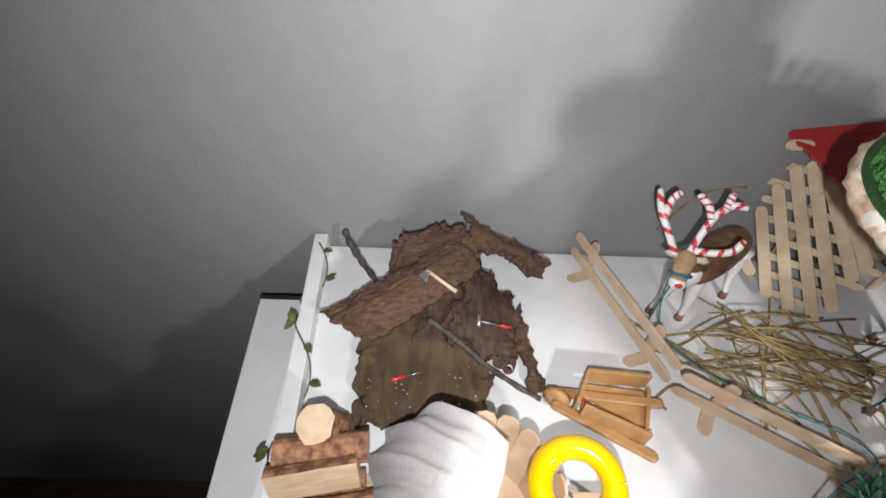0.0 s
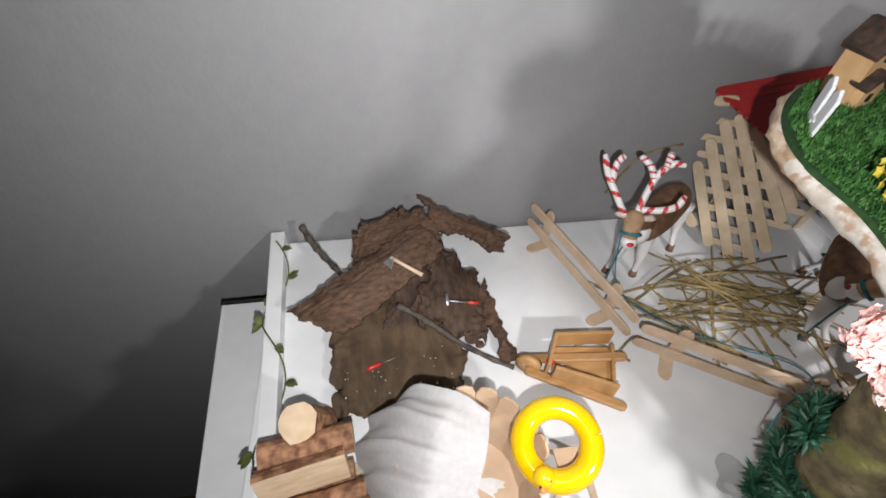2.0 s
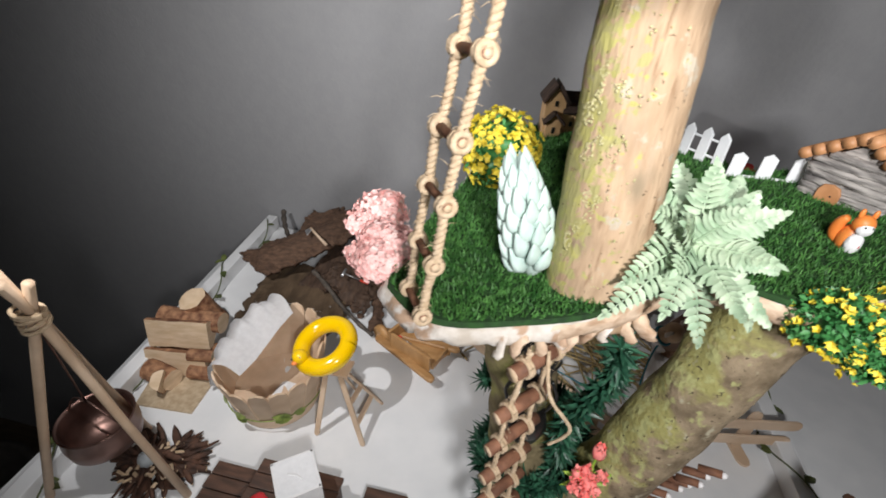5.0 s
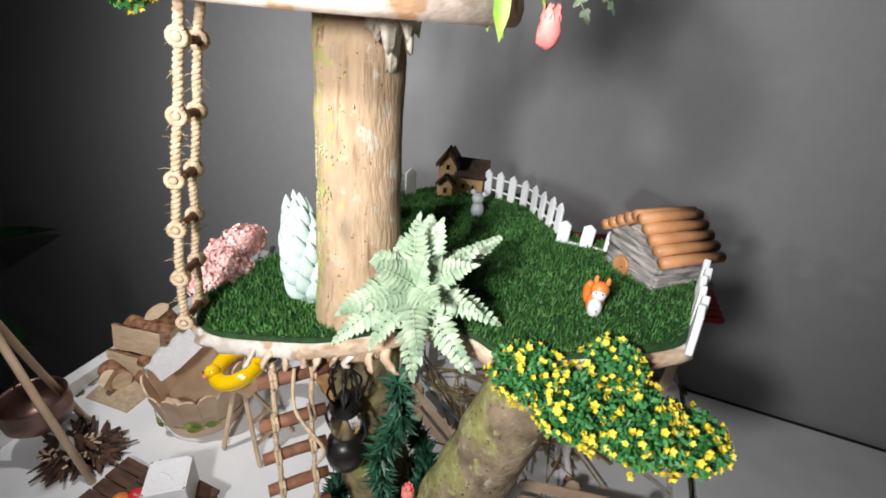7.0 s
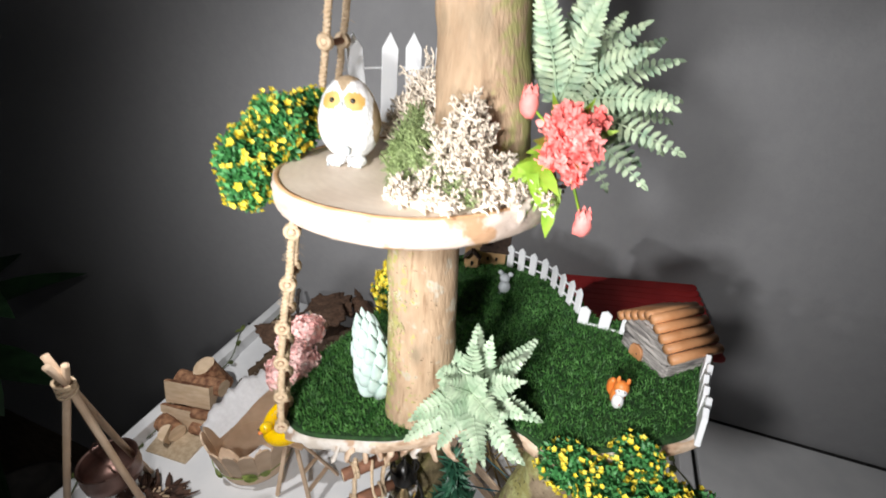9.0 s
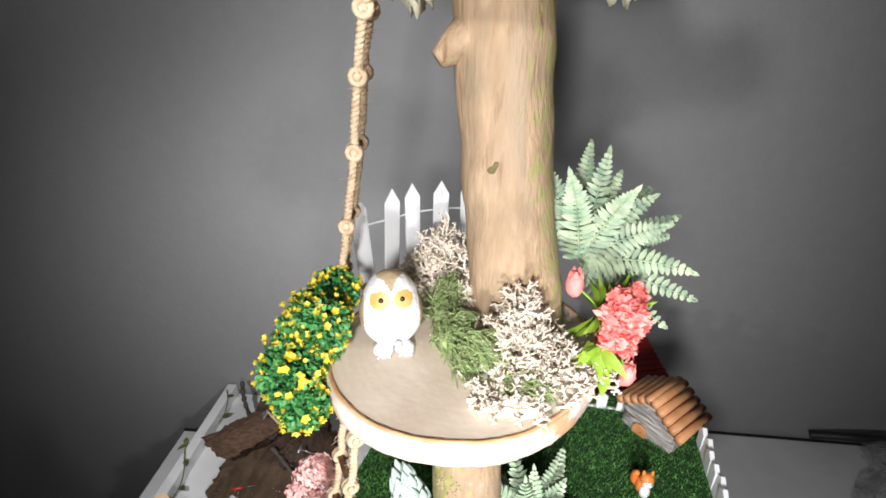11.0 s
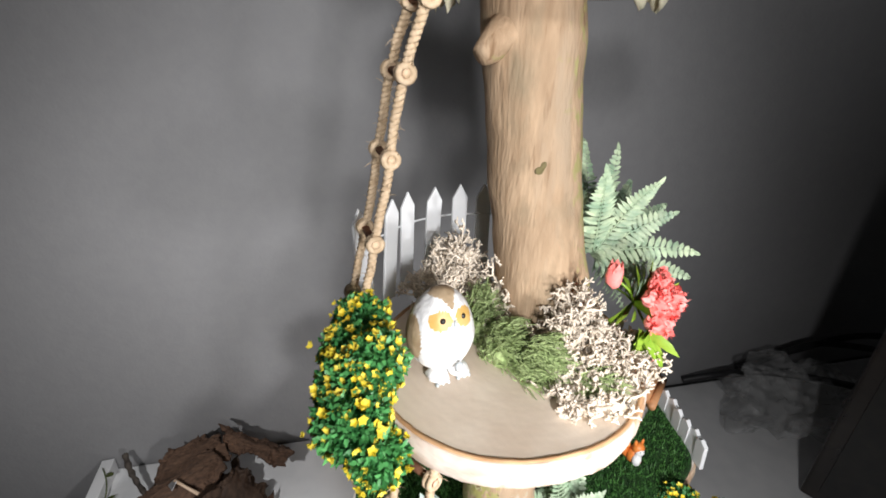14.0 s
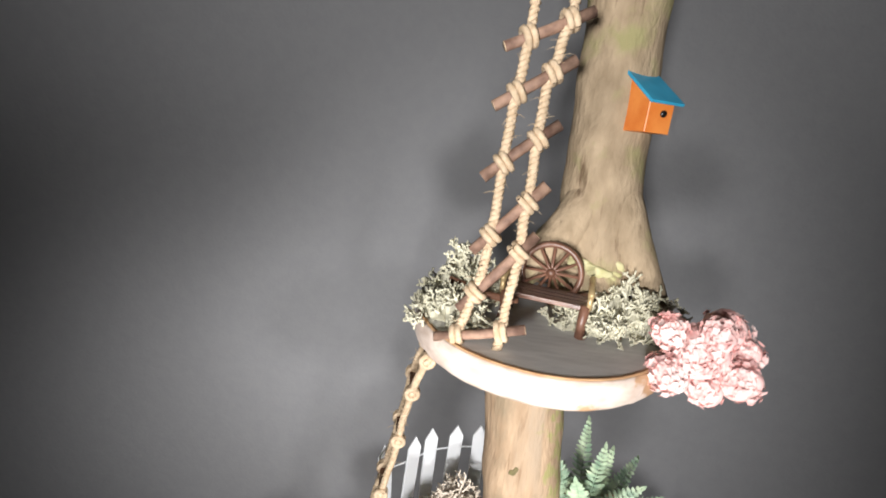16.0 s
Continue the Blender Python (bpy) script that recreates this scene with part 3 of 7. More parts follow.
tube(bm, spline([(0.2645, 0.0065, 0.489), (0.2560, 0.0035, 0.4850), (0.2470, 0.0000, 0.4800), (0.2395, -0.0025, 0.4745)], 14), [0.0130 - 0.00068 * i for i in range(15)], 22, rough=0.16, freq=170)
part("stub", bm, TRUNK, tree, "broken branch stub")
bm = bmesh.new()
for _ in range(3600):
    z = rnd(0.226, 0.351)
    s = (z - 0.215) / 0.137
    a = math.pi + random.gauss(0.30, 0.55)
    if noise.noise(V(a * 3.0, z * 110, 5.0)) < 0.10:
        continue
    r = 0.0186 - 0.0024 * s
    ball(bm, (0.261 - 0.006 * s + r * math.cos(a), -0.031 + 0.012 * s + r * math.sin(a), z), (rnd(0.0002, 0.0005), rnd(0.0002, 0.0005), rnd(0.0003, 0.0008)), 1, amp=0.6, freq=900)
part("lichen_crust", bm, LICHENYELLOW, tree, "crumbly yellow-green lichen crust")
bm = bmesh.new()
ball(bm, (0.2628, -0.0146, 0.4375), (0.0020, 0.0008, 0.0023), 3, amp=0.9, freq=400)
part("knot", bm, STUMPBARK, tree, "small dark knot scar")
trunk_part("upper_trunk", [(0.294, 0.020, 0.504), (0.289, 0.022, 0.535), (0.285, 0.024, 0.60), (0.282, 0.026, 0.70), (0.277, 0.028, 0.82)], [0.026, 0.0185, 0.0172, 0.0168, 0.016], UPTRUNK, tree, "grey-brown upper trunk", rough=0.09)
trunk_part("root", [(0.288, 0.021, 0.585), (0.295, 0.014, 0.557), (0.307, 0.008, 0.533), (0.321, 0.005, 0.507)], [0.008, 0.0105, 0.0085, 0.006], UPTRUNK, tree, "flared root of the upper trunk", seg=16, n=20)
trunk_part("root", [(0.286, 0.021, 0.585), (0.278, 0.016, 0.557), (0.260, 0.013, 0.532), (0.240, 0.012, 0.507)], [0.008, 0.0105, 0.0085, 0.006], UPTRUNK, tree, "flared root of the upper trunk", seg=16, n=20)

# Sloping slab with turf.
OUT = [(0.176, -0.047), (0.190, -0.061), (0.207, -0.067), (0.232, -0.063), (0.257, -0.056), (0.277, -0.043), (0.299, -0.029),
       (0.317, -0.034), (0.334, -0.041), (0.362, -0.031), (0.393, -0.014), (0.402, 0.006), (0.405, 0.030), (0.411, 0.058),
       (0.397, 0.076), (0.366, 0.076), (0.349, 0.074), (0.339, 0.086), (0.318, 0.116), (0.298, 0.141), (0.268, 0.153),
       (0.230, 0.151), (0.204, 0.128), (0.192, 0.096), (0.193, 0.060), (0.184, 0.020), (0.173, -0.020)]


def inside(x, y):
    hit, n = False, len(OUT)
    for i in range(n):
        (x1, y1), (x2, y2) = OUT[i], OUT[(i + 1) % n]
        if (y1 > y) != (y2 > y) and x < (x2 - x1) * (y - y1) / (y2 - y1) + x1:
            hit = not hit
    return hit


island = thing("turf_platform", (0.28, 0.02, 0.215), "kidney-shaped wooden slab covered with artificial turf", "platform")
edge = [(p.x, p.y) for p in spline([(x, y, 0) for x, y in OUT + OUT[:1]], 216)][:-1]
cx, cy = 0.285, 0.03
bm = bmesh.new()
rows = []
for depth, grow in ((0.0, 0.985), (-0.0015, 0.998), (-0.005, 1.006), (-0.008, 0.990), (-0.010, 0.95)):
    ring = []
    for x, y in edge:
        k = grow + 0.018 * noise.noise(V(x * 120, y * 120, depth * 300)) + 0.016 * noise.noise(V(x * 420, y * 420, depth * 500))
        px, py = cx + (x - cx) * k, cy + (y - cy) * k
        ring.append(bm.verts.new((px, py, zi(px, py) + depth + 0.0012 * noise.noise(V(x * 200, y * 200, depth * 90)))))
    rows.append(ring)
for a, b in zip(rows, rows[1:]):
    for k in range(len(a)):
        f = bm.faces.new((b[k], b[(k + 1) % len(a)], a[(k + 1) % len(a)], a[k]))
        f.material_index = 0 if (a[k].co.x < 0.245 and a[k].co.y < 0.10) else 1
bm.faces.new(rows[-1][::-1]).material_index = 1
bm.faces.new(rows[0]).material_index = 0
part("slab", bm, [PLASTER, RIMBARK], island, "ragged slab edge, partly white plaster, partly bark")
bm = bmesh.new()
mat_lo = [bm.verts.new((cx + (x - cx) * 0.982, cy + (y - cy) * 0.982, zi(x, y) + 0.0004)) for x, y in edge]
mat_hi = [bm.verts.new((cx + (x - cx) * 0.972, cy + (y - cy) * 0.972, zi(x, y) + 0.0026)) for x, y in edge]
bm.faces.new(mat_hi)
for k in range(len(edge)):
    bm.faces.new((mat_lo[k], mat_lo[(k + 1) % len(edge)], mat_hi[(k + 1) % len(edge)], mat_hi[k]))
part("turf_mat", bm, SOIL, island, "dark backing of the turf", False)
verts, faces = [], []
while len(faces) < 42000:
    x, y = rnd(0.17, 0.415), rnd(-0.07, 0.155)
    if not inside(cx + (x - cx) * 1.03, cy + (y - cy) * 1.03):
        continue
    a, h = rnd(0, 6.3), rnd(0.0014, 0.0036)
    w, t = rnd(0.0003, 0.0006), rnd(0.0, 0.0026)
    b = rnd(0, 6.3)
    z = zi(x, y) + 0.0022
    k = len(verts)
    verts += [(x - w * math.cos(a), y - w * math.sin(a), z), (x + w * math.cos(a), y + w * math.sin(a), z), (x + t * math.cos(b), y + t * math.sin(b), z + h)]
    faces.append((k, k + 1, k + 2))
me = bpy.data.meshes.new("turf")
me.from_pydata([(a - 0.28, b - 0.02, c - 0.215) for a, b, c in verts], [], faces)
me.materials.append(GRASS)
turf = new("turf", me)
turf.parent = island
tagged(turf, "dense dark green plastic grass blades", kind="stuff")
for i in range(9):
    bm = bmesh.new()
    f = i / 8
    a = Vector((0.228 + 0.052 * f, -0.064 + 0.022 * f, zi(0.25, -0.05) - 0.008))
    q = a + V(rnd(-0.004, 0.006), rnd(-0.004, 0.002), -rnd(0.003, 0.010))
    tube(bm, spline([a + V(0, 0.004, 0.003), a, a.lerp(q, 0.6) + V(rnd(-0.003, 0.003), -0.002, 0), q], 9), [rnd(0.0028, 0.0048) * (1 - 0.6 * k / 9) for k in range(10)], 9, rough=0.6, freq=230, flat=0.45)
    part("bark_flake", bm, PLASTER if i % 3 == 0 else RIMBARK, island, "loose pale bark flake under the edge")


# Wood slices.
def wood_slice(name, c, rx, ry, zt, th, top_mat, label, oval=0.0):
    ob = thing(name, (c[0], c[1], zt - th), label, "wood slice")
    n = 120

    def ring(bm, k, z, amp, s):
        out = []
        for i in range(n):
            a = 2 * math.pi * i / n
            q = 1 + oval * math.cos(2 * (a - 0.85)) + 0.035 * noise.noise(V(math.cos(a) * 1.5 + s, math.sin(a) * 1.5, s)) + amp * noise.noise(V(math.cos(a) * 14 + s, math.sin(a) * 14, z * 300))
            out.append(bm.verts.new((c[0] + rx * q * k * math.cos(a), c[1] + ry * q * k * math.sin(a), z)))
        return out

    s = c[0] * 50 + zt
    bm = bmesh.new()
    rs = [ring(bm, k, z, 0, s) for k, z in ((0.02, zt + 0.0002), (0.4, zt + 0.0001), (0.8, zt), (0.968, zt - 0.0002))]
    bm.faces.new(rs[0])
    for a, b in zip(rs, rs[1:]):
        for i in range(n):
            bm.faces.new((b[i], b[(i + 1) % n], a[(i + 1) % n], a[i]))
    part("cut_face", bm, top_mat, ob, "sanded cut face with faint rings")
    bm = bmesh.new()
    rs = [ring(bm, k, z, amp, s) for k, z, amp in ((0.950, zt - 0.0008, 0.010), (0.953, zt + 0.0003, 0.010), (0.978, zt + 0.0003, 0.003), (0.980, zt - 0.0008, 0.003))]
    for a, b in zip(rs, rs[1:]):
        for i in range(n):
            bm.faces.new((b[i], b[(i + 1) % n], a[(i + 1) % n], a[i]))
    part("cambium_ring", bm, CAMBIUM, ob, "reddish inner bark line")
    bm = bmesh.new()
    rs = [ring(bm, k, z, amp, s) for k, z, amp in ((0.968, zt - 0.001, 0), (0.972, zt - 0.0002, 0.003), (0.99, zt - 0.0003, 0.008), (1.0, zt - 0.003, 0.012), (1.004, zt - th * 0.5, 0.014), (0.998, zt - th * 0.85, 0.012), (0.97, zt - th, 0.008), (0.6, zt - th, 0))]
    for a, b in zip(rs, rs[1:]):
        for i in range(n):
            bm.faces.new((b[i], b[(i + 1) % n], a[(i + 1) % n], a[i]))
    bm.faces.new(rs[-1][::-1])
    part("bark_rim", bm, BIRCH, ob, "pale peeling birch bark rim")
    return ob


def rings(m, scale):
    """Faint growth rings on a cut face."""
    n, l = m.node_tree.nodes, m.node_tree.links
    bsdf = n["Principled BSDF"]
    src = bsdf.inputs["Base Color"].links[0].from_socket
    co, wave, mix, rp = n.new("ShaderNodeTexCoord"), n.new("ShaderNodeTexWave"), n.new("ShaderNodeMixRGB"), n.new("ShaderNodeMapRange")
    wave.wave_type, wave.rings_direction = "RINGS", "Z"
    wave.inputs["Scale"].default_value, wave.inputs["Distortion"].default_value, wave.inputs["Detail Scale"].default_value = scale, 4.0, 2.0
    l.new(co.outputs["Object"], wave.inputs["Vector"])
    rp.inputs["To Min"].default_value, rp.inputs["To Max"].default_value = 0.98, 1.01
    l.new(wave.outputs["Fac"], rp.inputs["Value"])
    mix.blend_type = "MULTIPLY"
    mix.inputs[0].default_value = 1.0
    l.new(src, mix.inputs[1])
    l.new(rp.outputs[0], mix.inputs[2])
    l.new(mix.outputs[0], bsdf.inputs["Base Color"])


rings(SLICE, 90)
rings(SLICEGREY, 90)
MZ, TZ = 0.363, 0.510
wood_slice("wood_slice", (0.2540, -0.024), 0.0585, 0.056, MZ, 0.0115, SLICE, "round birch slice forming a pale middle deck", 0.05)
wood_slice("wood_slice", (0.263, -0.002), 0.055, 0.054, TZ, 0.012, SLICEGREY, "round birch slice forming a greyish upper deck")


# ---------------------------------------------------------------- rope ladders
def rope(bm, pts, r, n=60, twist=1500.0):
    """Two twisted strands along a curve."""
    pts = [p + noise.noise_vector(p * 90) * r * 0.55 for p in spline(pts, n)]
    for s in (0, math.pi):
        out = []
        run = 0.0
        for i, p in enumerate(pts):
            t = (pts[min(i + 1, n)] - pts[max(i - 1, 0)]).normalized()
            u = t.cross(V(0.3, 1, 0.1)).normalized()
            w = t.cross(u)
            if i:
                run += (p - pts[i - 1]).length
            a = run * twist + s
            out.append(p + (u * math.cos(a) + w * math.sin(a)) * r * 0.5)
        tube(bm, out, r * 0.68, 6)


def fuzz(bm, pts, count, size):
    pts = [Vector(p) for p in pts]
    for _ in range(count):
        k = random.randrange(len(pts) - 1)
        p = pts[k].lerp(pts[k + 1], random.random())
        d = sphere_way() * size * rnd(0.4, 1)
        tube(bm, [p, p + d * 0.6 + V(0, 0, 0.0006), p + d], [0.00016, 0.00013, 0.00006], 3, cap=False)


def ladder(name, left, right, rungs, label, rung_r=0.0019, rope_r=0.0012, over=0.004, skew=0.0, wood=RUNG):
    """Two ropes through the points left and right; rungs at those fractions."""
    L, R = spline(left, 60), spline(right, 60)
    ob = thing(name, left[0], label, "rope ladder", "rope ladders")
    knots = [(L[int(f * 60)], R[min(60, int((f + skew) * 60))]) for f in rungs]
    for line, pick in ((left, 0), (right, 1)):
        bm = bmesh.new()
        rope(bm, line, rope_r, 220)
        for ab in knots:
            p, q = ab[pick], ab[1 - pick]
            d = (q - p).normalized()
            u = d.orthogonal().normalized()
            w = d.cross(u)
            for s in (-0.5, 0.5):
                ring = [p + d * s * rope_r * 1.3 + (u * math.cos(a) + w * math.sin(a)) * (rung_r + rope_r * 0.65) for a in (2 * math.pi * i / 12 for i in range(13))]
                tube(bm, ring, rope_r * 0.72, 6, cap=False)
        fuzz(bm, spline(line, 20), 80, 0.006)
        part("rope", bm, ROPE, ob, "twisted jute string with fuzzy fibres")
    for i, (p, q) in enumerate(knots):
        d = (q - p).normalized()
        bm = bmesh.new()
        tube(bm, [p - d * over, p.lerp(q, 0.5) + V(0, 0, rnd(-0.0006, 0.0006)), q + d * over], [rung_r * rnd(0.9, 1.1) for _ in range(3)], 10, rough=0.15, freq=300)
        setmat([f for f in bm.faces if len(f.verts) > 4], 1)
        part("rung", bm, [wood, CUTWOOD], ob)
    return ob


# Lower chain-like ladder from the middle deck to the turf.
MID = [(0.2110, -0.0515, 0.352), (0.2080, -0.0545, 0.330), (0.2056, -0.0562, 0.313), (0.2020, -0.0588, 0.292), (0.1993, -0.0605, 0.270), (0.1970, -0.0618, 0.2485), (0.1940, -0.0618, 0.2265)]
ladder("rope_ladder", [(x - 0.0047, y + 0.0080, z - 0.001) for x, y, z in MID], [(x + 0.0047, y - 0.0080, z + 0.001) for x, y, z in MID],
       (0.10, 0.32, 0.50, 0.665, 0.83, 0.985), "jute rope ladder with short brown rungs below the middle deck", rung_r=0.0015, rope_r=0.0016, over=0.0022)
# Ladder from the middle deck to the upper deck.
CU = [(0.1920, 0.000, 0.372), (0.1985, 0.000, 0.403), (0.2045, 0.000, 0.433), (0.2090, -0.002, 0.462), (0.2150, -0.010, 0.488), (0.2220, -0.020, 0.499)]
ladder("rope_ladder", [(x - 0.0012, y + 0.0090, z) for x, y, z in CU], [(x + 0.0012, y - 0.0090, z) for x, y, z in CU],
       (0.06, 0.24, 0.45, 0.66, 0.84), "jute rope ladder with short brown rungs below the upper deck", rung_r=0.0015, rope_r=0.0017, over=0.0018)
# Ladder leaning from the upper deck to the upper trunk.
ladder("rope_ladder", [(0.228, -0.037, 0.511), (0.2345, -0.033, 0.536), (0.2365, -0.030, 0.566), (0.238, -0.026, 0.598), (0.2405, -0.022, 0.63), (0.244, -0.016, 0.70)],
       [(0.2435, -0.040, 0.510), (0.2465, -0.034, 0.546), (0.2475, -0.030, 0.57), (0.2485, -0.026, 0.602), (0.2535, -0.020, 0.63), (0.258, -0.012, 0.70)],
       (0.02, 0.16, 0.31, 0.47, 0.62, 0.75, 0.9), "jute rope ladder tied to the upper deck", rung_r=0.0021, rope_r=0.0018, over=0.009, skew=0.04, wood=RUNGPALE)
# Lowest ladder from the turf to the chest.
LOW = [(0.2445, -0.0585, 0.217), (0.2410, -0.0585, 0.17), (0.2410, -0.0585, 0.12), (0.2420, -0.0595, 0.07), (0.2385, -0.0620, 0.004)]
ladder("rope_ladder", [(x - 0.0055, y - 0.0062, z) for x, y, z in LOW], [(x + 0.0055, y + 0.0062, z) for x, y, z in LOW],
       (0.08, 0.2, 0.32, 0.44, 0.56, 0.68, 0.8, 0.92), "jute rope ladder hanging from the turf slab to the chest", rung_r=0.0031, over=0.0068)


# ---------------------------------------------------------------- plants
def fern(name, c, up, fronds, length, m, label, spread=(0.3, 1.15), width=0.012, ways=None, face=None, pinna=0.0018, pitch=0.0026, droop=0.35):
    """A rosette of arching feathered fronds; ways gives each frond's direction and length."""
    c, up = Vector(c), Vector(up).normalized()
    ob = thing(name, c, label, "plant")
    u = up.orthogonal().normalized()
    w = up.cross(u)
    for k in range(fronds):
        a = k * 2.39996 + rnd(-0.2, 0.2)
        tilt = spread[0] + (spread[1] - spread[0]) * math.sqrt((k + 0.5) / fronds)
        d = (u * math.cos(a) + w * math.sin(a)) * math.sin(tilt) + up * math.cos(tilt)
        l = length * rnd(0.8, 1.1) * (0.7 + 0.3 * k / fronds)
        if ways:
            l = length * rnd(0.86, 1.08) * Vector(ways[k]).length
            d, tilt = Vector(ways[k]).normalized(), 0.8
        turn = d.cross(up)
        turn = turn.normalized() * rnd(-0.16, 0.16) * l if turn.length > 0.01 else V(0, 0, 0)
        bend = droop * rnd(0.7, 1.3)
        bm = bmesh.new()
        pts = [c + d * l * s - up * l * bend * s * s * math.sin(tilt) + turn * s * s for s in (i / 10 for i in range(11))]
        tube(bm, pts, [0.0007 - 0.00005 * i for i in range(11)], 4)
        nrm = (d.cross(up).cross(d))
        if face:
            nrm = Vector(face) - d * d.dot(Vector(face))
        nrm = nrm.normalized() if nrm.length > 0.05 else u
        nrm = (nrm + sphere_way() * 0.25).normalized()
        N = max(6, int(l / pitch))
        P2 = spline(pts, N)
        for i in range(1, N):
            t = (P2[i + 1] - P2[i - 1]).normalized()
            s = i / N
            l2 = width * min(1.0, 0.55 + 2.2 * s) * (1 - s ** 1.7) * rnd(0.88, 1.1) + 0.0012
            sd = t.cross(nrm).normalized()
            for q in (-1, 1):
                leaf(bm, P2[i], sd * q + t * rnd(0.34, 0.5) + nrm * rnd(0.05, 0.3), nrm, l2, pinna * rnd(0.9, 1.15), bend=rnd(0.12, 0.34), seg=4, fold=0.3)
        leaf(bm, P2[N - 1], P2[N] - P2[N - 2], nrm, 0.005, 0.0022)
        part("frond", bm, m, ob)
    return ob


fern("fern", (0.289, -0.033, 0.254), (0.05, -0.68, 0.76), 24, 0.044, FERN, "frosted pale green plastic fern on the turf edge", (0.1, 1.6), 0.0082, pinna=0.0028, pitch=0.0025)

FAN = [(math.cos(radians(118 - 8.5 * i)) * (1 - 0.019 * i), 0.40 - 0.34 * (i % 3), math.sin(radians(118 - 8.5 * i)) * (1 - 0.019 * i)) for i in range(20)]
fern("fern", (0.304, 0.004, 0.390), (0.05, -0.25, 1.0), 20, 0.063, FERNBLUE, "blue-green plastic fern behind the middle deck", width=0.0082, ways=FAN, face=(-0.1, -0.85, 0.5), pinna=0.0022, pitch=0.0030, droop=0.30)


def bloom_ball(name, c, r, leafmat, flowermat, nleaf, nflower, fr, label, squash=(1, 1, 1), lobes=None, pale=None, core=0.72, cup=0.4):
    ob = thing(name, (c[0], c[1], c[2] - r * squash[2]), label, "flower")
    lobes = lobes or [((0, 0, 0), r)]
    bm = bmesh.new()
    for o, q in lobes:
        cc = Vector(c) + Vector(o)
        ball(bm, cc, (q * core * squash[0], q * core * squash[1], q * core * squash[2]), 3, amp=0.55, freq=130)
        for _ in range(int(nleaf * (q / r) ** 2)):
            d = sphere_way()
            p = cc + Vector((d.x * squash[0], d.y * squash[1], d.z * squash[2])) * q * rnd(0.6, 0.96)
            leaf(bm, p, d + sphere_way() * 0.8, sphere_way(), rnd(0.5, 1.1) * fr * 1.5, fr * 0.9, seg=2)
    part("foliage", bm, leafmat, ob)
    bm = bmesh.new()
    for o, q in lobes:
        cc = Vector(c) + Vector(o)
        for _ in range(int(nflower * (q / r) ** 2)):
            d = sphere_way()
            p = cc + Vector((d.x * squash[0], d.y * squash[1], d.z * squash[2])) * q * rnd(0.86, 1.08) * (1 + 0.22 * noise.noise(d * 2.6 + cc * 40))
            if cup > 1.2 and noise.noise(p * 260) < -0.06:
                continue
            blossom(bm, p, d + sphere_way() * 0.5, fr * rnd(0.7, 1.3), 5, 1 if pale and random.random() < 0.25 else 0, cup)
    part("blossoms", bm, [flowermat, pale] if pale else flowermat, ob)
    return ob


bloom_ball("yellow_flower_ball", (0.211, 0.052, 0.246), 0.020, LEAFGREEN, YELLOW, 420, 640, 0.0024, "round dark green bush dense with yellow blossoms", (1.02, 1.0, 1.0), cup=0.7)
bloom_ball("pink_blossom", (0.163, -0.012, 0.2215), 0.0165, PINK, PINK, 60, 1300, 0.0015, "pale pink blossom cluster hanging over the turf edge", (1.1, 1.0, 0.62),
           [((-0.004, 0.018, 0.003), 0.0115), ((-0.008, 0.006, 0.000), 0.009), ((0.004, -0.004, 0.001), 0.0105), ((0.007, -0.017, -0.002), 0.012), ((0.012, -0.008, 0.001), 0.009), ((-0.002, -0.013, -0.004), 0.008)], PINKPALE, 0.82)
bloom_ball("pink_blossom", (0.316, -0.036, 0.518), 0.017, PINK, PINK, 60, 1500, 0.0015, "pale pink blossom cluster on the upper deck rim", (1.0, 1.0, 0.95),
           [((0.0, 0.0, 0.0), 0.0095), ((0.012, 0.008, 0.006), 0.0075), ((-0.011, -0.004, -0.008), 0.007), ((0.013, -0.006, -0.006), 0.007), ((-0.011, 0.002, 0.006), 0.006), ((0.002, -0.006, 0.010), 0.0055), ((0.003, -0.005, -0.012), 0.0055), ((0.018, 0.002, 0.001), 0.0055)], PINKPALE, 0.92)
bloom_ball("flowering_bush", (0.370, -0.035, 0.234), 0.021, LEAFGREEN, YELLOW, 2600, 380, 0.0020, "green bush with small yellow flowers below the turf", (1.0, 0.8, 0.8),
           [((-0.030, -0.006, 0.002), 0.014), ((-0.010, -0.008, -0.004), 0.017), ((0.012, -0.006, -0.006), 0.018), ((0.029, 0.0, -0.010), 0.015), ((0.0, 0.006, 0.008), 0.012)], core=0.55, cup=1.3)
bloom_ball("flowering_bush", (0.1945, -0.040, 0.3715), 0.016, LEAFGREEN, YELLOW, 2400, 330, 0.0020, "green bush with small yellow flowers at the deck rim", (1.0, 0.95, 1.0),
           [((0.0, 0.026, 0.006), 0.011), ((-0.003, 0.012, 0.002), 0.0135), ((-0.004, -0.001, -0.002), 0.014), ((-0.006, -0.012, -0.008), 0.0135), ((0.001, -0.022, -0.014), 0.010), ((0.003, -0.002, 0.008), 0.011)], core=0.55, cup=1.3)

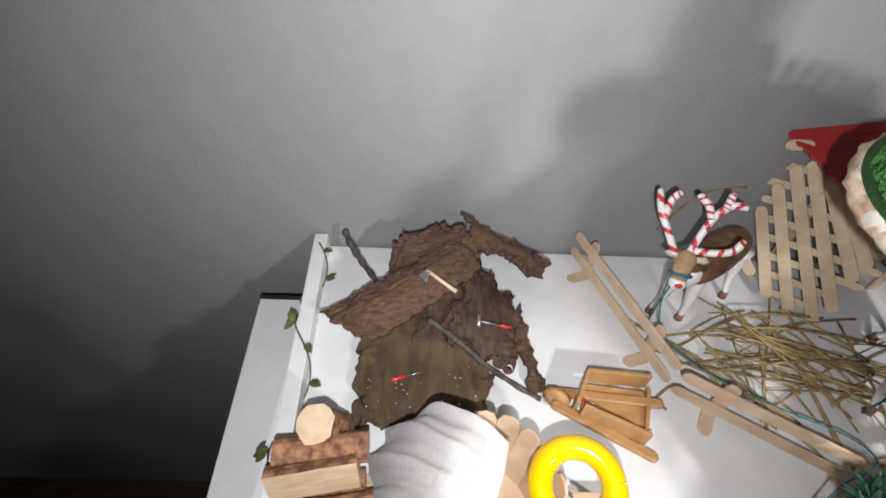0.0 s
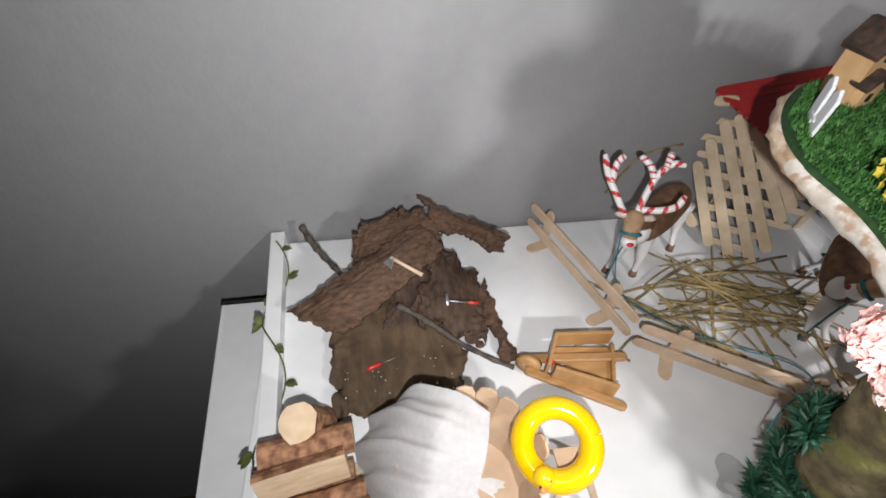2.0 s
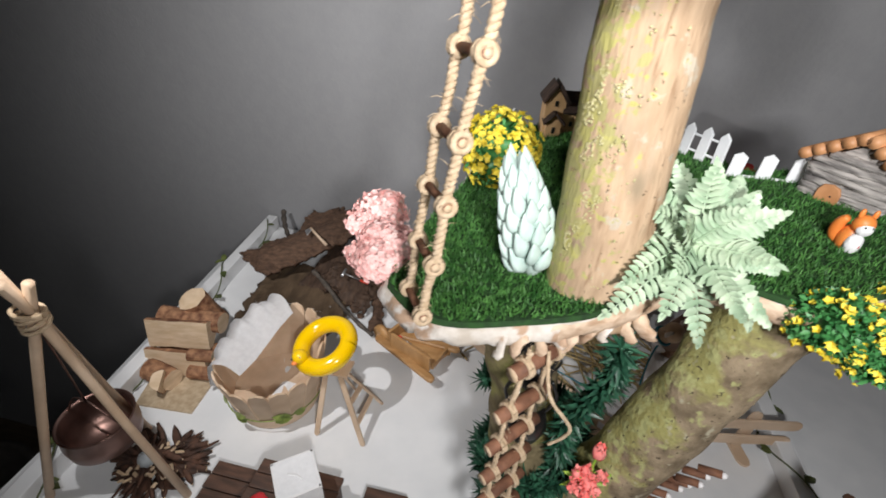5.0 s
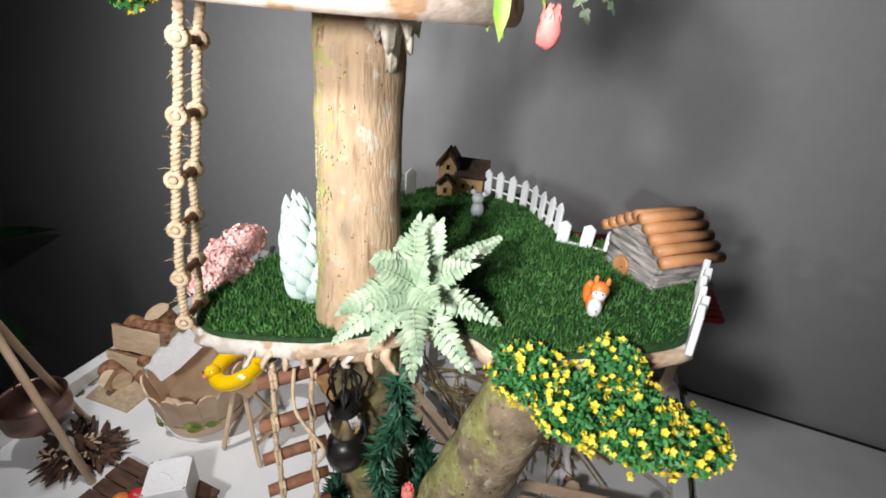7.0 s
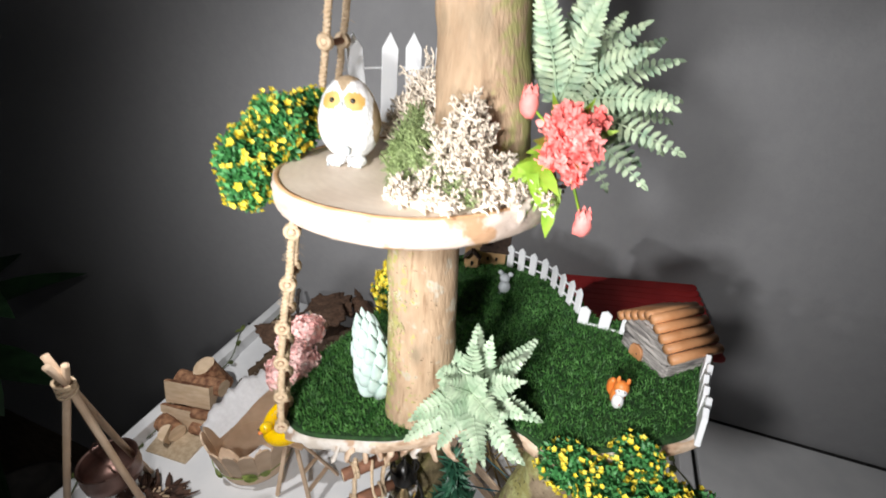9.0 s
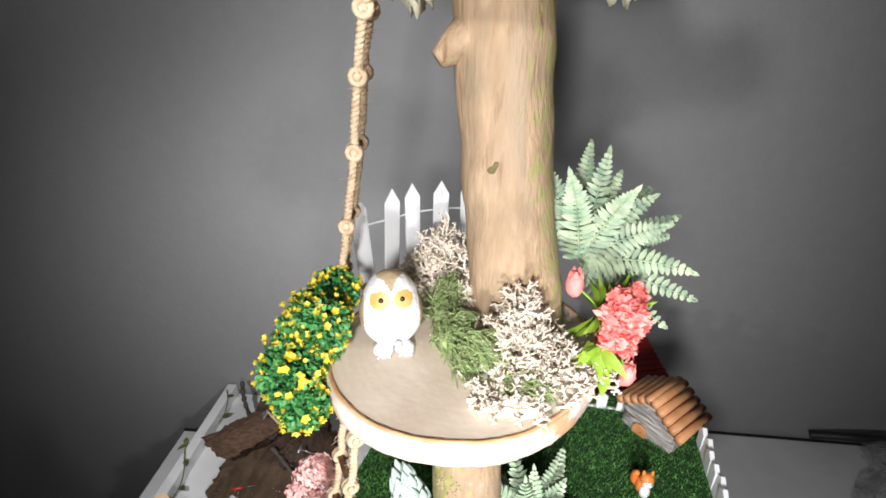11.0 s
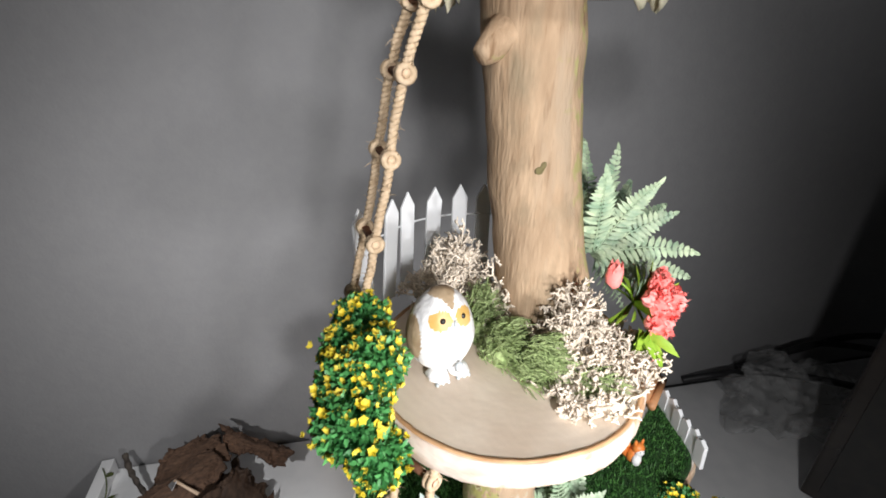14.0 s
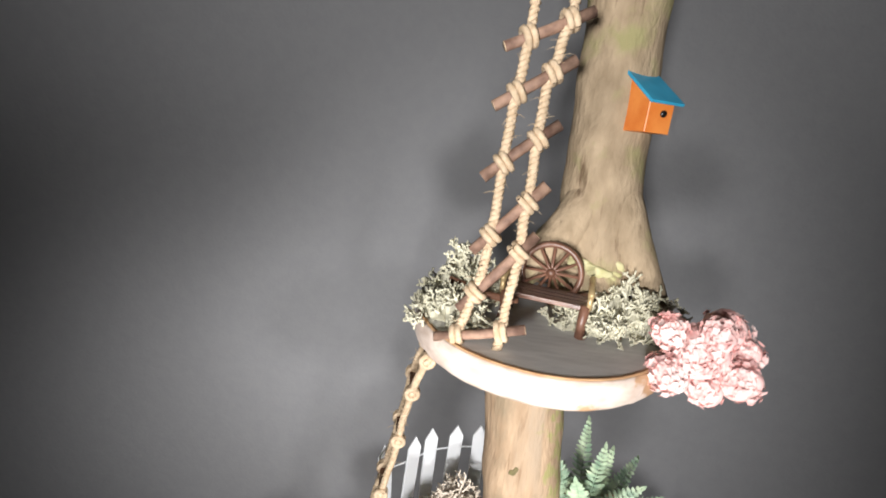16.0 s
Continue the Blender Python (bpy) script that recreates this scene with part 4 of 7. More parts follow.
# Upright succulent like a long cone of scales.
agave = thing("succulent", (0.236, -0.031, 0.228), "pale mint plastic succulent with overlapping pointed leaves", "plant")
axis0, axis1 = V(0.236, -0.031, 0.228), V(0.222, -0.022, 0.274)
ax = (axis1 - axis0).normalized()
au = ax.orthogonal().normalized()
av = ax.cross(au)
for i in range(54):
    s = i / 53
    a = i * 2.39996
    d = au * math.cos(a) + av * math.sin(a)
    r = 0.0085 * math.sin(math.pi * (0.14 + 0.74 * s)) + 0.0008
    p = axis0.lerp(axis1, s * 0.84) + d * r * 0.55
    lean = rnd(-0.08, 0.08)
    way = (d * (0.66 - 0.44 * s + lean) + ax * (0.72 + 0.5 * s)).normalized()
    l = 0.0132 * (1 - 0.22 * s) * rnd(0.9, 1.08)
    w = 0.0043 * (1 - 0.30 * s) * rnd(0.92, 1.06)
    bm = bmesh.new()
    tube(bm, spline([p, p + way * l * 0.35 + d * 0.0006, p + way * l * 0.7 + ax * 0.0006, p + way * l + ax * 0.0016 - d * 0.0006], 6), [0.0014, w * 0.75, w, w * 0.95, w * 0.72, w * 0.38, 0.0002], 10, flat=0.5)
    part("leaf", bm, SUCCULENT, agave)
bm = bmesh.new()
tube(bm, [axis0, axis0.lerp(axis1, 0.8)], [0.004, 0.002], 8)
part("stem", bm, SUCCULENT, agave)
# Small blue-grey rosette behind the trunk.
ros = thing("succulent", (0.283, -0.004, 0.232), "small blue-grey plastic rosette behind the trunk", "plant")
for i in range(16):
    a = i * 2.4
    bm = bmesh.new()
    p = V(0.283, -0.004, 0.234)
    d = V(math.cos(a), math.sin(a), 0.5 + 0.07 * i).normalized()
    tube(bm, [p, p + d * 0.006, p + d * 0.013], [0.001, 0.0028, 0.0003], 7, flat=0.5)
    part("leaf", bm, FERNBLUE, ros)


def coral_flower(name, c, way, n, r, label, buds=()):
    ob = thing(name, c, label, "flower")
    c, way = Vector(c), Vector(way).normalized()
    bm = bmesh.new()
    side = way.cross(V(0, 0, 1)).normalized()
    high = side.cross(way)
    lobes = [(0.0, 0.1, 0.62), (-0.75, 0.55, 0.40), (0.62, 0.45, 0.46), (0.75, -0.35, 0.42), (0.15, -0.75, 0.40), (-0.35, -0.2, 0.42), (0.2, 0.75, 0.36)]
    for a, b, q in lobes:
        cc = c + way * r * (0.75 - 0.25 * (abs(a) + abs(b))) + side * a * r * 1.1 + high * b * r * 1.1
        ball(bm, cc, r * q * 0.8, 2, amp=0.4, freq=300)
        for _ in range(int(n * q * q * 3.2)):
            d = sphere_way()
            if d.dot(way) < -0.2:
                d = -d
            t = Matrix.Rotation(rnd(0, 6.3), 4, "Z") @ Matrix.Rotation(rnd(-0.9, 0.9), 4, "X")
            leaf(bm, cc + d * r * q * rnd(0.55, 0.9), d + sphere_way() * 0.7, sphere_way(), r * rnd(0.20, 0.32), r * 0.25, bend=0.4, seg=3, fold=0.35)
    for b in buds:
        ball(bm, b, (0.0036, 0.0036, 0.0058), 2, amp=0.35, freq=300)
        for k in range(7):
            leaf(bm, Vector(b) + V(0, 0, -0.002), V(math.cos(k * 0.9), math.sin(k * 0.9), 1.6), V(math.cos(k * 0.9), math.sin(k * 0.9), 0), 0.009, 0.0045, bend=0.3)
    part("petals", bm, CORAL, ob)
    bm = bmesh.new()
    for _ in range(16):
        d = (sphere_way() + way * 0.25).normalized()
        leaf(bm, c - way * r * 0.4, d, way, r * rnd(1.1, 1.9), r * 0.45, bend=0.3)
    for b in buds:
        b = Vector(b)
        tube(bm, [c - way * r * 0.3, (c + b) / 2, b], 0.0006, 5)
        leaf(bm, b - V(0, 0, 0.003), (b - c) * 0.4 + V(0, 0, 0.2), way, 0.006, 0.004)
    part("leaves", bm, LIME, ob, "lime green leaves")
    return ob


coral_flower("coral_flower", (0.3120, -0.027, 0.3815), (0.55, -0.60, 0.25), 110, 0.0115, "coral pink plastic flower with lime leaves on the deck", [(0.297, -0.024, 0.394), (0.324, -0.027, 0.352)])
bm = bmesh.new()
for i in range(20):
    leaf(bm, (0.305 + rnd(-0.003, 0.003), -0.039, 0.372 + rnd(-0.004, 0.006)), (rnd(-0.7, 0.3), rnd(-0.8, -0.2), rnd(-1.1, 0.1)), (0.3, -1, 0.2), rnd(0.010, 0.018), 0.0046, bend=0.3)
for i in range(5):
    leaf(bm, (0.310 + rnd(-0.004, 0.004), -0.036, 0.368), (rnd(-0.3, 0.35), rnd(-0.4, 0.0), -1.2), (0.2, -1, 0.1), rnd(0.013, 0.021), 0.0055, bend=0.2)
solo("trailing_leaves", bm, LIME, (0.308, -0.036, 0.366), "lime green plastic leaves trailing over the deck rim", "leaf")
coral_flower("coral_flower", (0.288, -0.037, 0.099), (0.0, -0.8, 0.6), 44, 0.0085, "coral red plastic flower at the limb foot", [(0.291, -0.031, 0.117)])


def lichen(name, c, spread, n, m, label, r=0.00064, height=0.008):
    """A clump of fine branching lichen."""
    bm = bmesh.new()
    c = Vector(c)

    def branch(p, d, ln, q, level):
        e = p + d * ln + sphere_way() * ln * 0.25
        tube(bm, [p, p.lerp(e, 0.5) + sphere_way() * ln * 0.12, e], [q, q * 0.95, q * 0.85], 5 if q > 0.0006 else 4, cap=level == 0)
        if level:
            for _ in range(2 if random.random() < 0.7 else 3):
                branch(e, (d * 0.7 + sphere_way() + V(0, 0, 0.15)).normalized(), ln * rnd(0.7, 0.95), q * 0.86, level - 1)

    for k in range(7):
        x, y = math.cos(k * 2.4) * 1.1 * math.sqrt(k / 7), math.sin(k * 2.4) * 1.1 * math.sqrt(k / 7)
        top = spread[2] * 1.05 * math.exp(-(x * x + y * y) / 2) + height * 0.30
        ball(bm, c + V(x * spread[0], y * spread[1], 0.0), (spread[0] * 0.55, spread[1] * 0.55, top), 3, amp=0.7, freq=330)
    for _ in range(n // 8):
        x, y = max(-1.7, min(1.7, random.gauss(0, 0.9))), max(-1.7, min(1.7, random.gauss(0, 0.9)))
        fall = math.exp(-(x * x + y * y) / 2)
        z = spread[2] * 1.6 * fall * random.random()
        p = c + V(x * spread[0], y * spread[1], z)
        if z > height * 0.3:
            tube(bm, [V(c.x + x * spread[0] * 0.8, c.y + y * spread[1] * 0.8, c.z), p], [r * 1.2, r], 5, cap=False)
        branch(p, (V(x * 0.5, y * 0.5, 0.9) + sphere_way() * 0.6).normalized(), height * 0.32, r, 3)
    return solo(name, bm, m, c, label, "moss", kind="stuff")


lichen("lichen_clump", (0.2765, -0.034, MZ), (0.008, 0.007, 0.019), 1500, LICHEN, "cream reindeer lichen at the trunk foot", height=0.010)
lichen("lichen_clump", (0.240, 0.016, MZ), (0.009, 0.008, 0.022), 1500, LICHEN, "cream reindeer lichen against the fence", height=0.012)
lichen("lichen_clump", (0.2560, -0.006, MZ), (0.004, 0.005, 0.018), 360, LICHEN, "cream reindeer lichen climbing the trunk foot", height=0.011)
lichen("lichen_clump", (0.2925, -0.040, MZ), (0.010, 0.010, 0.004), 760, LICHEN, "scattered cream lichen on the deck", height=0.008)
lichen("lichen_clump", (0.2700, -0.050, MZ), (0.010, 0.005, 0.003), 420, LICHEN, "low cream lichen before the trunk", height=0.008)
lichen("lichen_clump", (0.272, -0.062, MZ), (0.010, 0.003, 0.001), 200, LICHEN, "a few cream lichen tips on the deck", height=0.006)

def moss(name, c, r, n, label, flow):
    """A low mat of feathery strands combed in one direction."""
    bm = bmesh.new()
    c, flow = Vector(c), Vector(flow)
    for k in range(9):
        a = k * 2.4
        q = 0.6 * math.sqrt(k / 9)
        ball(bm, c + V(r[0] * q * math.cos(a), r[1] * q * math.sin(a), 0), (r[0] * 0.36, r[1] * 0.36, r[2] * rnd(0.3, 0.5)), 2, amp=0.5, freq=200)
    for _ in range(n):
        a, q = rnd(0, 6.3), math.sqrt(random.random())
        p = c + V(r[0] * q * math.cos(a), r[1] * q * math.sin(a), r[2] * (1 - q * q) * rnd(0.35, 0.9) + 0.0006)
        d = (flow + sphere_way() * 0.6).normalized()
        l = rnd(0.005, 0.009)
        line = [p, p + d * l * 0.5 + V(0, 0, 0.0008), p + d * l]
        tube(bm, line, [0.0003, 0.00025, 0.0001], 3, cap=False)
        for i in range(9):
            s = (i + 1) / 10
            o = line[0].lerp(line[2], s)
            leaf(bm, o, d * 0.8 + sphere_way(), sphere_way(), 0.0017 * (1.15 - 0.5 * s), 0.0007, seg=1, bend=0.2)
    return solo(name, bm, MOSSGREEN, c, label, "moss", kind="stuff")


for c, r, n, flow, label in (((0.245, -0.008, MZ), (0.010, 0.012, 0.024), 380, (0.15, -0.5, 0.6), "green feathery moss behind the owl"),
                             ((0.2505, -0.026, MZ), (0.0105, 0.012, 0.019), 400, (0.45, -0.75, 0.2), "green feathery moss between the owl and the trunk"),
                             ((0.2600, -0.041, MZ), (0.0115, 0.010, 0.021), 460, (0.65, -0.65, 0.1), "green feathery moss at the trunk foot"),
                             ((0.2750, -0.051, MZ), (0.011, 0.007, 0.007), 240, (0.85, -0.45, 0.08), "flat green feathery moss on the deck")):
    moss("green_moss", c, r, n, label, flow)
lichen("lichen_clump", (0.229, 0.010, TZ), (0.009, 0.009, 0.016), 1000, LICHENGREEN, "sage lichen cushion on the upper deck", height=0.009, r=0.0007)
lichen("lichen_clump", (0.226, -0.016, TZ), (0.009, 0.008, 0.006), 560, LICHENGREEN, "sage lichen on the upper deck rim", height=0.008, r=0.0007)
lichen("lichen_clump", (0.303, -0.004, TZ), (0.012, 0.009, 0.012), 1100, LICHENGREEN, "sage lichen cushion round the upper trunk", height=0.009, r=0.0007)
lichen("lichen_clump", (0.283, -0.010, TZ), (0.009, 0.006, 0.006), 420, LICHENGREEN, "sage lichen under the bench", height=0.007, r=0.0007)
bm = bmesh.new()
for i in range(9):
    ball(bm, (0.277 + 0.0028 * i, 0.0035 + 0.0006 * abs(i - 4), TZ + 0.022 + rnd(-0.004, 0.004)), (rnd(0.003, 0.0045), 0.0015, rnd(0.002, 0.0035)), 3, amp=0.8, freq=330)
part("lichen_patch", bm, LICHENYELLOW, tree, "yellow-green lichen crust on the trunk foot")


# ---------------------------------------------------------------- fences and houses on the decks
def picket_mesh(h, w, t):
    bm = bmesh.new()
    slab(bm, [(-w / 2, 0), (w / 2, 0), (w / 2, h * 0.86), (0, h), (-w / 2, h * 0.86)], t, Matrix(((1, 0, 0, 0), (0, 0, -1, t / 2), (0, 1, 0, 0), (0, 0, 0, 1))), 0.0003)
    return finish(bm, "picket", PICKET, False)


def picket_fence(posts, h, w, label, rails=(0.3, 0.72), lean=0.0, t=0.0016, rail=0.0016):
    """Pickets at the places posts, facing along the run, with thin rails behind."""
    ob = thing("picket_fence", posts[0], label, "fence", "picket fences")
    me = picket_mesh(h, w, t)
    for i, p in enumerate(posts):
        a, b = Vector(posts[max(i - 1, 0)]), Vector(posts[min(i + 1, len(posts) - 1)])
        ang = math.degrees(math.atan2(b.y - a.y, b.x - a.x))
        shared("picket", me, ob, pose(*p, rnd(-3, 3) + lean, rnd(-3, 3), ang))
    for f in rails:
        bm = bmesh.new()
        pts = [Vector(p) + V(0, 0.0012, h * f) for p in posts]
        tube(bm, spline(pts, max(4, 3 * len(pts))), rail / 2, 6)
        part("rail", bm, PICKET, ob)
    return ob


def run(a, b, n):
    a, b = Vector(a), Vector(b)
    return [tuple(a.lerp(b, i / (n - 1))) for i in range(n)]


picket_fence(run((0.272, 0.132, 0.235), (0.302, 0.117, 0.237), 4) + run((0.311, 0.107, 0.238), (0.331, 0.078, 0.240), 4), 0.022, 0.0062, "white plastic picket fence curving along the turf")
picket_fence(run((0.336, 0.066, 0.241), (0.362, 0.060, 0.244), 3), 0.016, 0.0068, "short white picket fence piece beside the cottage", (0.12,), rail=0.003)
picket_fence(run((0.402, 0.030, 0.248), (0.396, -0.012, 0.247), 6), 0.020, 0.0084, "white plastic picket fence leaning over the turf edge", lean=3, t=0.0026, rail=0.0022)
picket_fence([(0.2090, 0.112, 0.224), (0.2145, 0.1205, 0.225)], 0.024, 0.0090, "white picket piece beside the small house", (0.3,))
picket_fence([(0.1993, 0.0225, 0.3585), (0.2105, 0.0310, 0.3590), (0.2210, 0.0410, 0.3592), (0.2350, 0.0475, 0.3595), (0.2510, 0.0510, 0.3595), (0.2655, 0.0530, 0.3580), (0.280, 0.0530, 0.3580)], 0.053, 0.0086, "tall white picket fence behind the middle deck", (0.68,), rail=0.0011)

# Tiny two-part house.
house = thing("toy_house", (0.247, 0.127, 0.226), "tiny tan resin house with dark thatched roofs", "house")
hm = Matrix.Translation((0.2485, 0.136, 0.2270)) @ Matrix.Rotation(radians(10), 4, "Z") @ Matrix.Diagonal((1.05, 1.05, 1.60, 1))


def gable(bm, w, d, h, rise, m, mi=0):
    """A wall block with a gable on its front and back."""
    slab(bm, [(-w / 2, 0), (w / 2, 0), (w / 2, h), (0, h + rise), (-w / 2, h)], d, m @ Matrix(((1, 0, 0, 0), (0, 0, -1, d / 2), (0, 1, 0, 0), (0, 0, 0, 1))), 0.0003, mi)


def gable_roof(bm, w, d, h, rise, m, over=0.0018, th=0.002):
    ang = math.atan2(rise, w / 2)
    ln = math.hypot(w / 2, rise) + over
    for s in (-1, 1):
        c = m @ Matrix.Translation((s * (w / 4 + over * 0.4 * math.cos(ang)), 0, h + rise / 2 - over * 0.2)) @ Matrix.Rotation(s * ang, 4, "Y")
        box(bm, (ln, d + 2 * over, th), c @ Matrix.Translation((0, 0, th / 2)), 0.0006)


bm = bmesh.new()
gable(bm, 0.013, 0.014, 0.017, 0.006, hm @ Matrix.Translation((-0.009, 0, 0)))
gable(bm, 0.010, 0.006, 0.009, 0.0035, hm @ Matrix.Translation((-0.009, -0.008, 0)))
box(bm, (0.020, 0.012, 0.014), hm @ Matrix.Translation((0.007, 0.001, 0.007)), 0.0004)
part("wall", bm, TAN, house, smooth=False)
bm = bmesh.new()
gable_roof(bm, 0.013, 0.014, 0.017, 0.006, hm @ Matrix.Translation((-0.009, 0, 0)))
gable_roof(bm, 0.010, 0.006, 0.009, 0.0035, hm @ Matrix.Translation((-0.009, -0.008, 0)), th=0.0014)
gable_roof(bm, 0.014, 0.020, 0.013, 0.006, hm @ Matrix.Translation((0.008, 0.001, 0)) @ Matrix.Rotation(radians(90), 4, "Z"))
for v in bm.verts:
    v.co += noise.noise_vector(v.co * 500) * 0.0005
part("roof", bm, ROOFBROWN, house, "dark brown thatch")
for x, y, z, w, h in ((-0.009, -0.0072, 0.0165, 0.0018, 0.0022), (-0.009, -0.0113, 0.006, 0.0020, 0.0026), (0.003, -0.0053, 0.008, 0.0018, 0.002), (0.010, -0.0053, 0.008, 0.0018, 0.002)):
    bm = bmesh.new()
    box(bm, (w, 0.0006, h), hm @ Matrix.Translation((x, y, z)), 0.0001)
    part("window", bm, BLACKPAINT, house, smooth=False)
bm = bmesh.new()
box(bm, (0.003, 0.0006, 0.005), hm @ Matrix.Translation((0.006, -0.0053, 0.0025)), 0.0001)
part("door", bm, BLACKPAINT, house, smooth=False)

# Log cottage with a roof of round logs.
cot = thing("toy_cottage", (0.385, 0.040, 0.246), "small grey resin cottage with a terracotta log roof", "house")
cm = Matrix.Translation((0.382, 0.047, 0.2455)) @ Matrix.Rotation(radians(-50), 4, "Z") @ Matrix.Diagonal((1.2, 1, 1.04, 1))
bm = bmesh.new()
box(bm, (0.0255, 0.0245, 0.0205), cm @ Matrix.Translation((0, 0, 0.0102)))
gable(bm, 0.026, 0.0245, 0.018, 0.011, cm)
part("wall", bm, GREYSTONE, cot, "weathered grey plank walls")
for i in range(7):
    z = 0.0018 + 0.0032 * i
    w = 0.028 if z < 0.017 else 0.028 * (1 - (z - 0.017) / 0.012)
    for s in (-1, 1):
        bm = bmesh.new()
        tube(bm, spline([cm @ V(-w / 2 + rnd(-0.001, 0.001), s * 0.0125, z), cm @ V(0, s * 0.0129, z + rnd(-0.0004, 0.0004)), cm @ V(w / 2 + rnd(-0.001, 0.001), s * 0.0125, z)], 10), 0.0021, 8, rough=0.5, freq=350)
        part("wall_log", bm, GREYSTONE, cot)
    if z < 0.018:
        for s in (-1, 1):
            bm = bmesh.new()
            tube(bm, spline([cm @ V(s * 0.013, -0.0135 + rnd(-0.001, 0.001), z), cm @ V(s * 0.0134, 0, z), cm @ V(s * 0.013, 0.0135, z)], 10), 0.0021, 8, rough=0.5, freq=350)
            part("wall_log", bm, GREYSTONE, cot)
for s in (-1, 1):
    for i in range(5):
        f = i / 4
        x = s * (0.0015 + 0.0155 * f)
        z = 0.0315 - 0.0125 * f
        bm = bmesh.new()
        tube(bm, [cm @ V(x, -0.0175, z), cm @ V(x, 0, z + 0.0003), cm @ V(x, 0.0175, z)], 0.0027, 12, rough=0.08, freq=200)
        part("roof_log", bm, TERRA, cot)
bm = bmesh.new()
slab(bm, [(-0.004, 0), (0.004, 0), (0.004, 0.006), (0.0028, 0.0088), (0, 0.0098), (-0.0028, 0.0088), (-0.004, 0.006)], 0.002, cm @ Matrix.Translation((-0.003, -0.0150, 0)) @ Matrix(((1, 0, 0, 0), (0, 0, -1, 0.0008), (0, 1, 0, 0), (0, 0, 0, 1))), 0.0004)
door = part("door", bm, TERRA, cot, "arched terracotta door", False)
bm = bmesh.new()
ball(bm, cm @ V(-0.0018, -0.0160, 0.0045), 0.0006, 1)
part("knob", bm, BLACKPAINT, door)

# Plain figures.
bm = bmesh.new()
s0 = V(0.359, 0.0, 0.2425)
ball(bm, s0 + V(0, 0.0015, 0.006), (0.0044, 0.0046, 0.0064), 3, 0)
ball(bm, s0 + V(0.0002, -0.0030, 0.0056), (0.0036, 0.0032, 0.0052), 2, 1)
ball(bm, s0 + V(0.0006, -0.0014, 0.0140), (0.0044, 0.0040, 0.0040), 3, 0)
ball(bm, s0 + V(0.0006, -0.0036, 0.0128), (0.0034, 0.0026, 0.0030), 3, 1)
for q in (-1, 1):
    ball(bm, s0 + V(q * 0.0028 + 0.0006, -0.0006, 0.0182), (0.0012, 0.0010, 0.0022), 2, 0)
    ball(bm, s0 + V(q * 0.0015 + 0.0006, -0.0056, 0.0142), 0.0005, 1, 3)
    ball(bm, s0 + V(q * 0.0022, -0.0034, 0.0010), (0.0016, 0.0026, 0.0012), 1, 1)
tube(bm, spline([s0 + V(-0.002, 0.004, 0.003), s0 + V(-0.0042, 0.0055, 0.006), s0 + V(-0.0046, 0.005, 0.011), s0 + V(-0.0040, 0.003, 0.0145)], 14), [0.0012 + 0.0014 * math.sin(math.pi * i / 14.5) for i in range(15)], 10)
ball(bm, s0 + V(0.001, -0.0050, 0.0056), 0.0012, 1, 2)
bmesh.ops.scale(bm, vec=(0.86, 0.86, 1.0), space=Matrix.Translation(-s0), verts=bm.verts)
solo("squirrel_figurine", bm, [ORANGE, OWLWHITE, CANDYRED, BLACKPAINT], s0, "orange and white squirrel figurine on the turf", "figurine")
bm = bmesh.new()
s0 = V(0.276, 0.094, 0.2335)
ball(bm, s0 + V(0, 0, 0.0045), (0.0036, 0.0034, 0.0050), 2, amp=0.1, freq=200)
ball(bm, s0 + V(0, -0.001, 0.0112), (0.0032, 0.0032, 0.0030), 2)
for q in (-1, 1):
    ball(bm, s0 + V(q * 0.0030, 0, 0.0138), (0.0018, 0.0009, 0.0018), 1)
    ball(bm, s0 + V(q * 0.0018, -0.003, 0.001), (0.0014, 0.002, 0.001), 1)
bmesh.ops.scale(bm, vec=(1.28, 1.28, 1.28), space=Matrix.Translation(-s0), verts=bm.verts)
solo("mouse_figurine", bm, GREYMOUSE, s0, "pale grey mouse figurine on the turf", "figurine")
bm = bmesh.new()
s0 = V(0.223, -0.028, MZ)
ball(bm, s0 + V(0, 0, 0.0178), (0.0126, 0.0118, 0.0178), 5)
for v in bm.verts:
    h = (v.co.z - s0.z) / 0.0356
    k = 1.06 - 0.22 * max(0, h - 0.45) ** 1.2 + 0.05 * math.sin(math.pi * min(1, h * 1.6))
    v.co.x, v.co.y = s0.x + (v.co.x - s0.x) * k, s0.y + (v.co.y - s0.y) * k
    v.co += noise.noise_vector(v.co * 420) * 0.00022
for f in bm.faces:
    p = f.calc_center_median() - s0
    x, y, h = p.x / 0.0126, p.y / 0.0118, p.z / 0.0356
    brow = 0.885 - 0.11 * math.exp(-(x / 0.16) ** 2) - 0.06 * abs(x)
    if y > 0.30 + 0.1 * math.sin(h * 9) or h > brow + 0.09 or (abs(x) > 0.93 - 0.2 * max(0, h - 0.5)):
        f.material_index = 1
    for q in (-1, 1):
        if y < 0 and ((x - q * 0.38) / 0.33) ** 2 + ((h - 0.755 + 0.07 * q * (x - q * 0.37)) / 0.094) ** 2 < 1:
            f.material_index = 2
for q in (-1, 1):
    ball(bm, s0 + V(q * 0.0042, -0.0090, 0.0270), (0.0012, 0.0010, 0.0012), 2, 3)
    ball(bm, s0 + V(q * 0.0046, -0.0074, 0.0018), (0.0042, 0.0048, 0.0026), 3, 0, amp=0.25, freq=400)
    for k in (-1, 0, 1):
        ball(bm, s0 + V(q * 0.0046 + k * 0.0024, -0.0117, 0.0010), (0.0008, 0.0012, 0.0009), 1, 4)
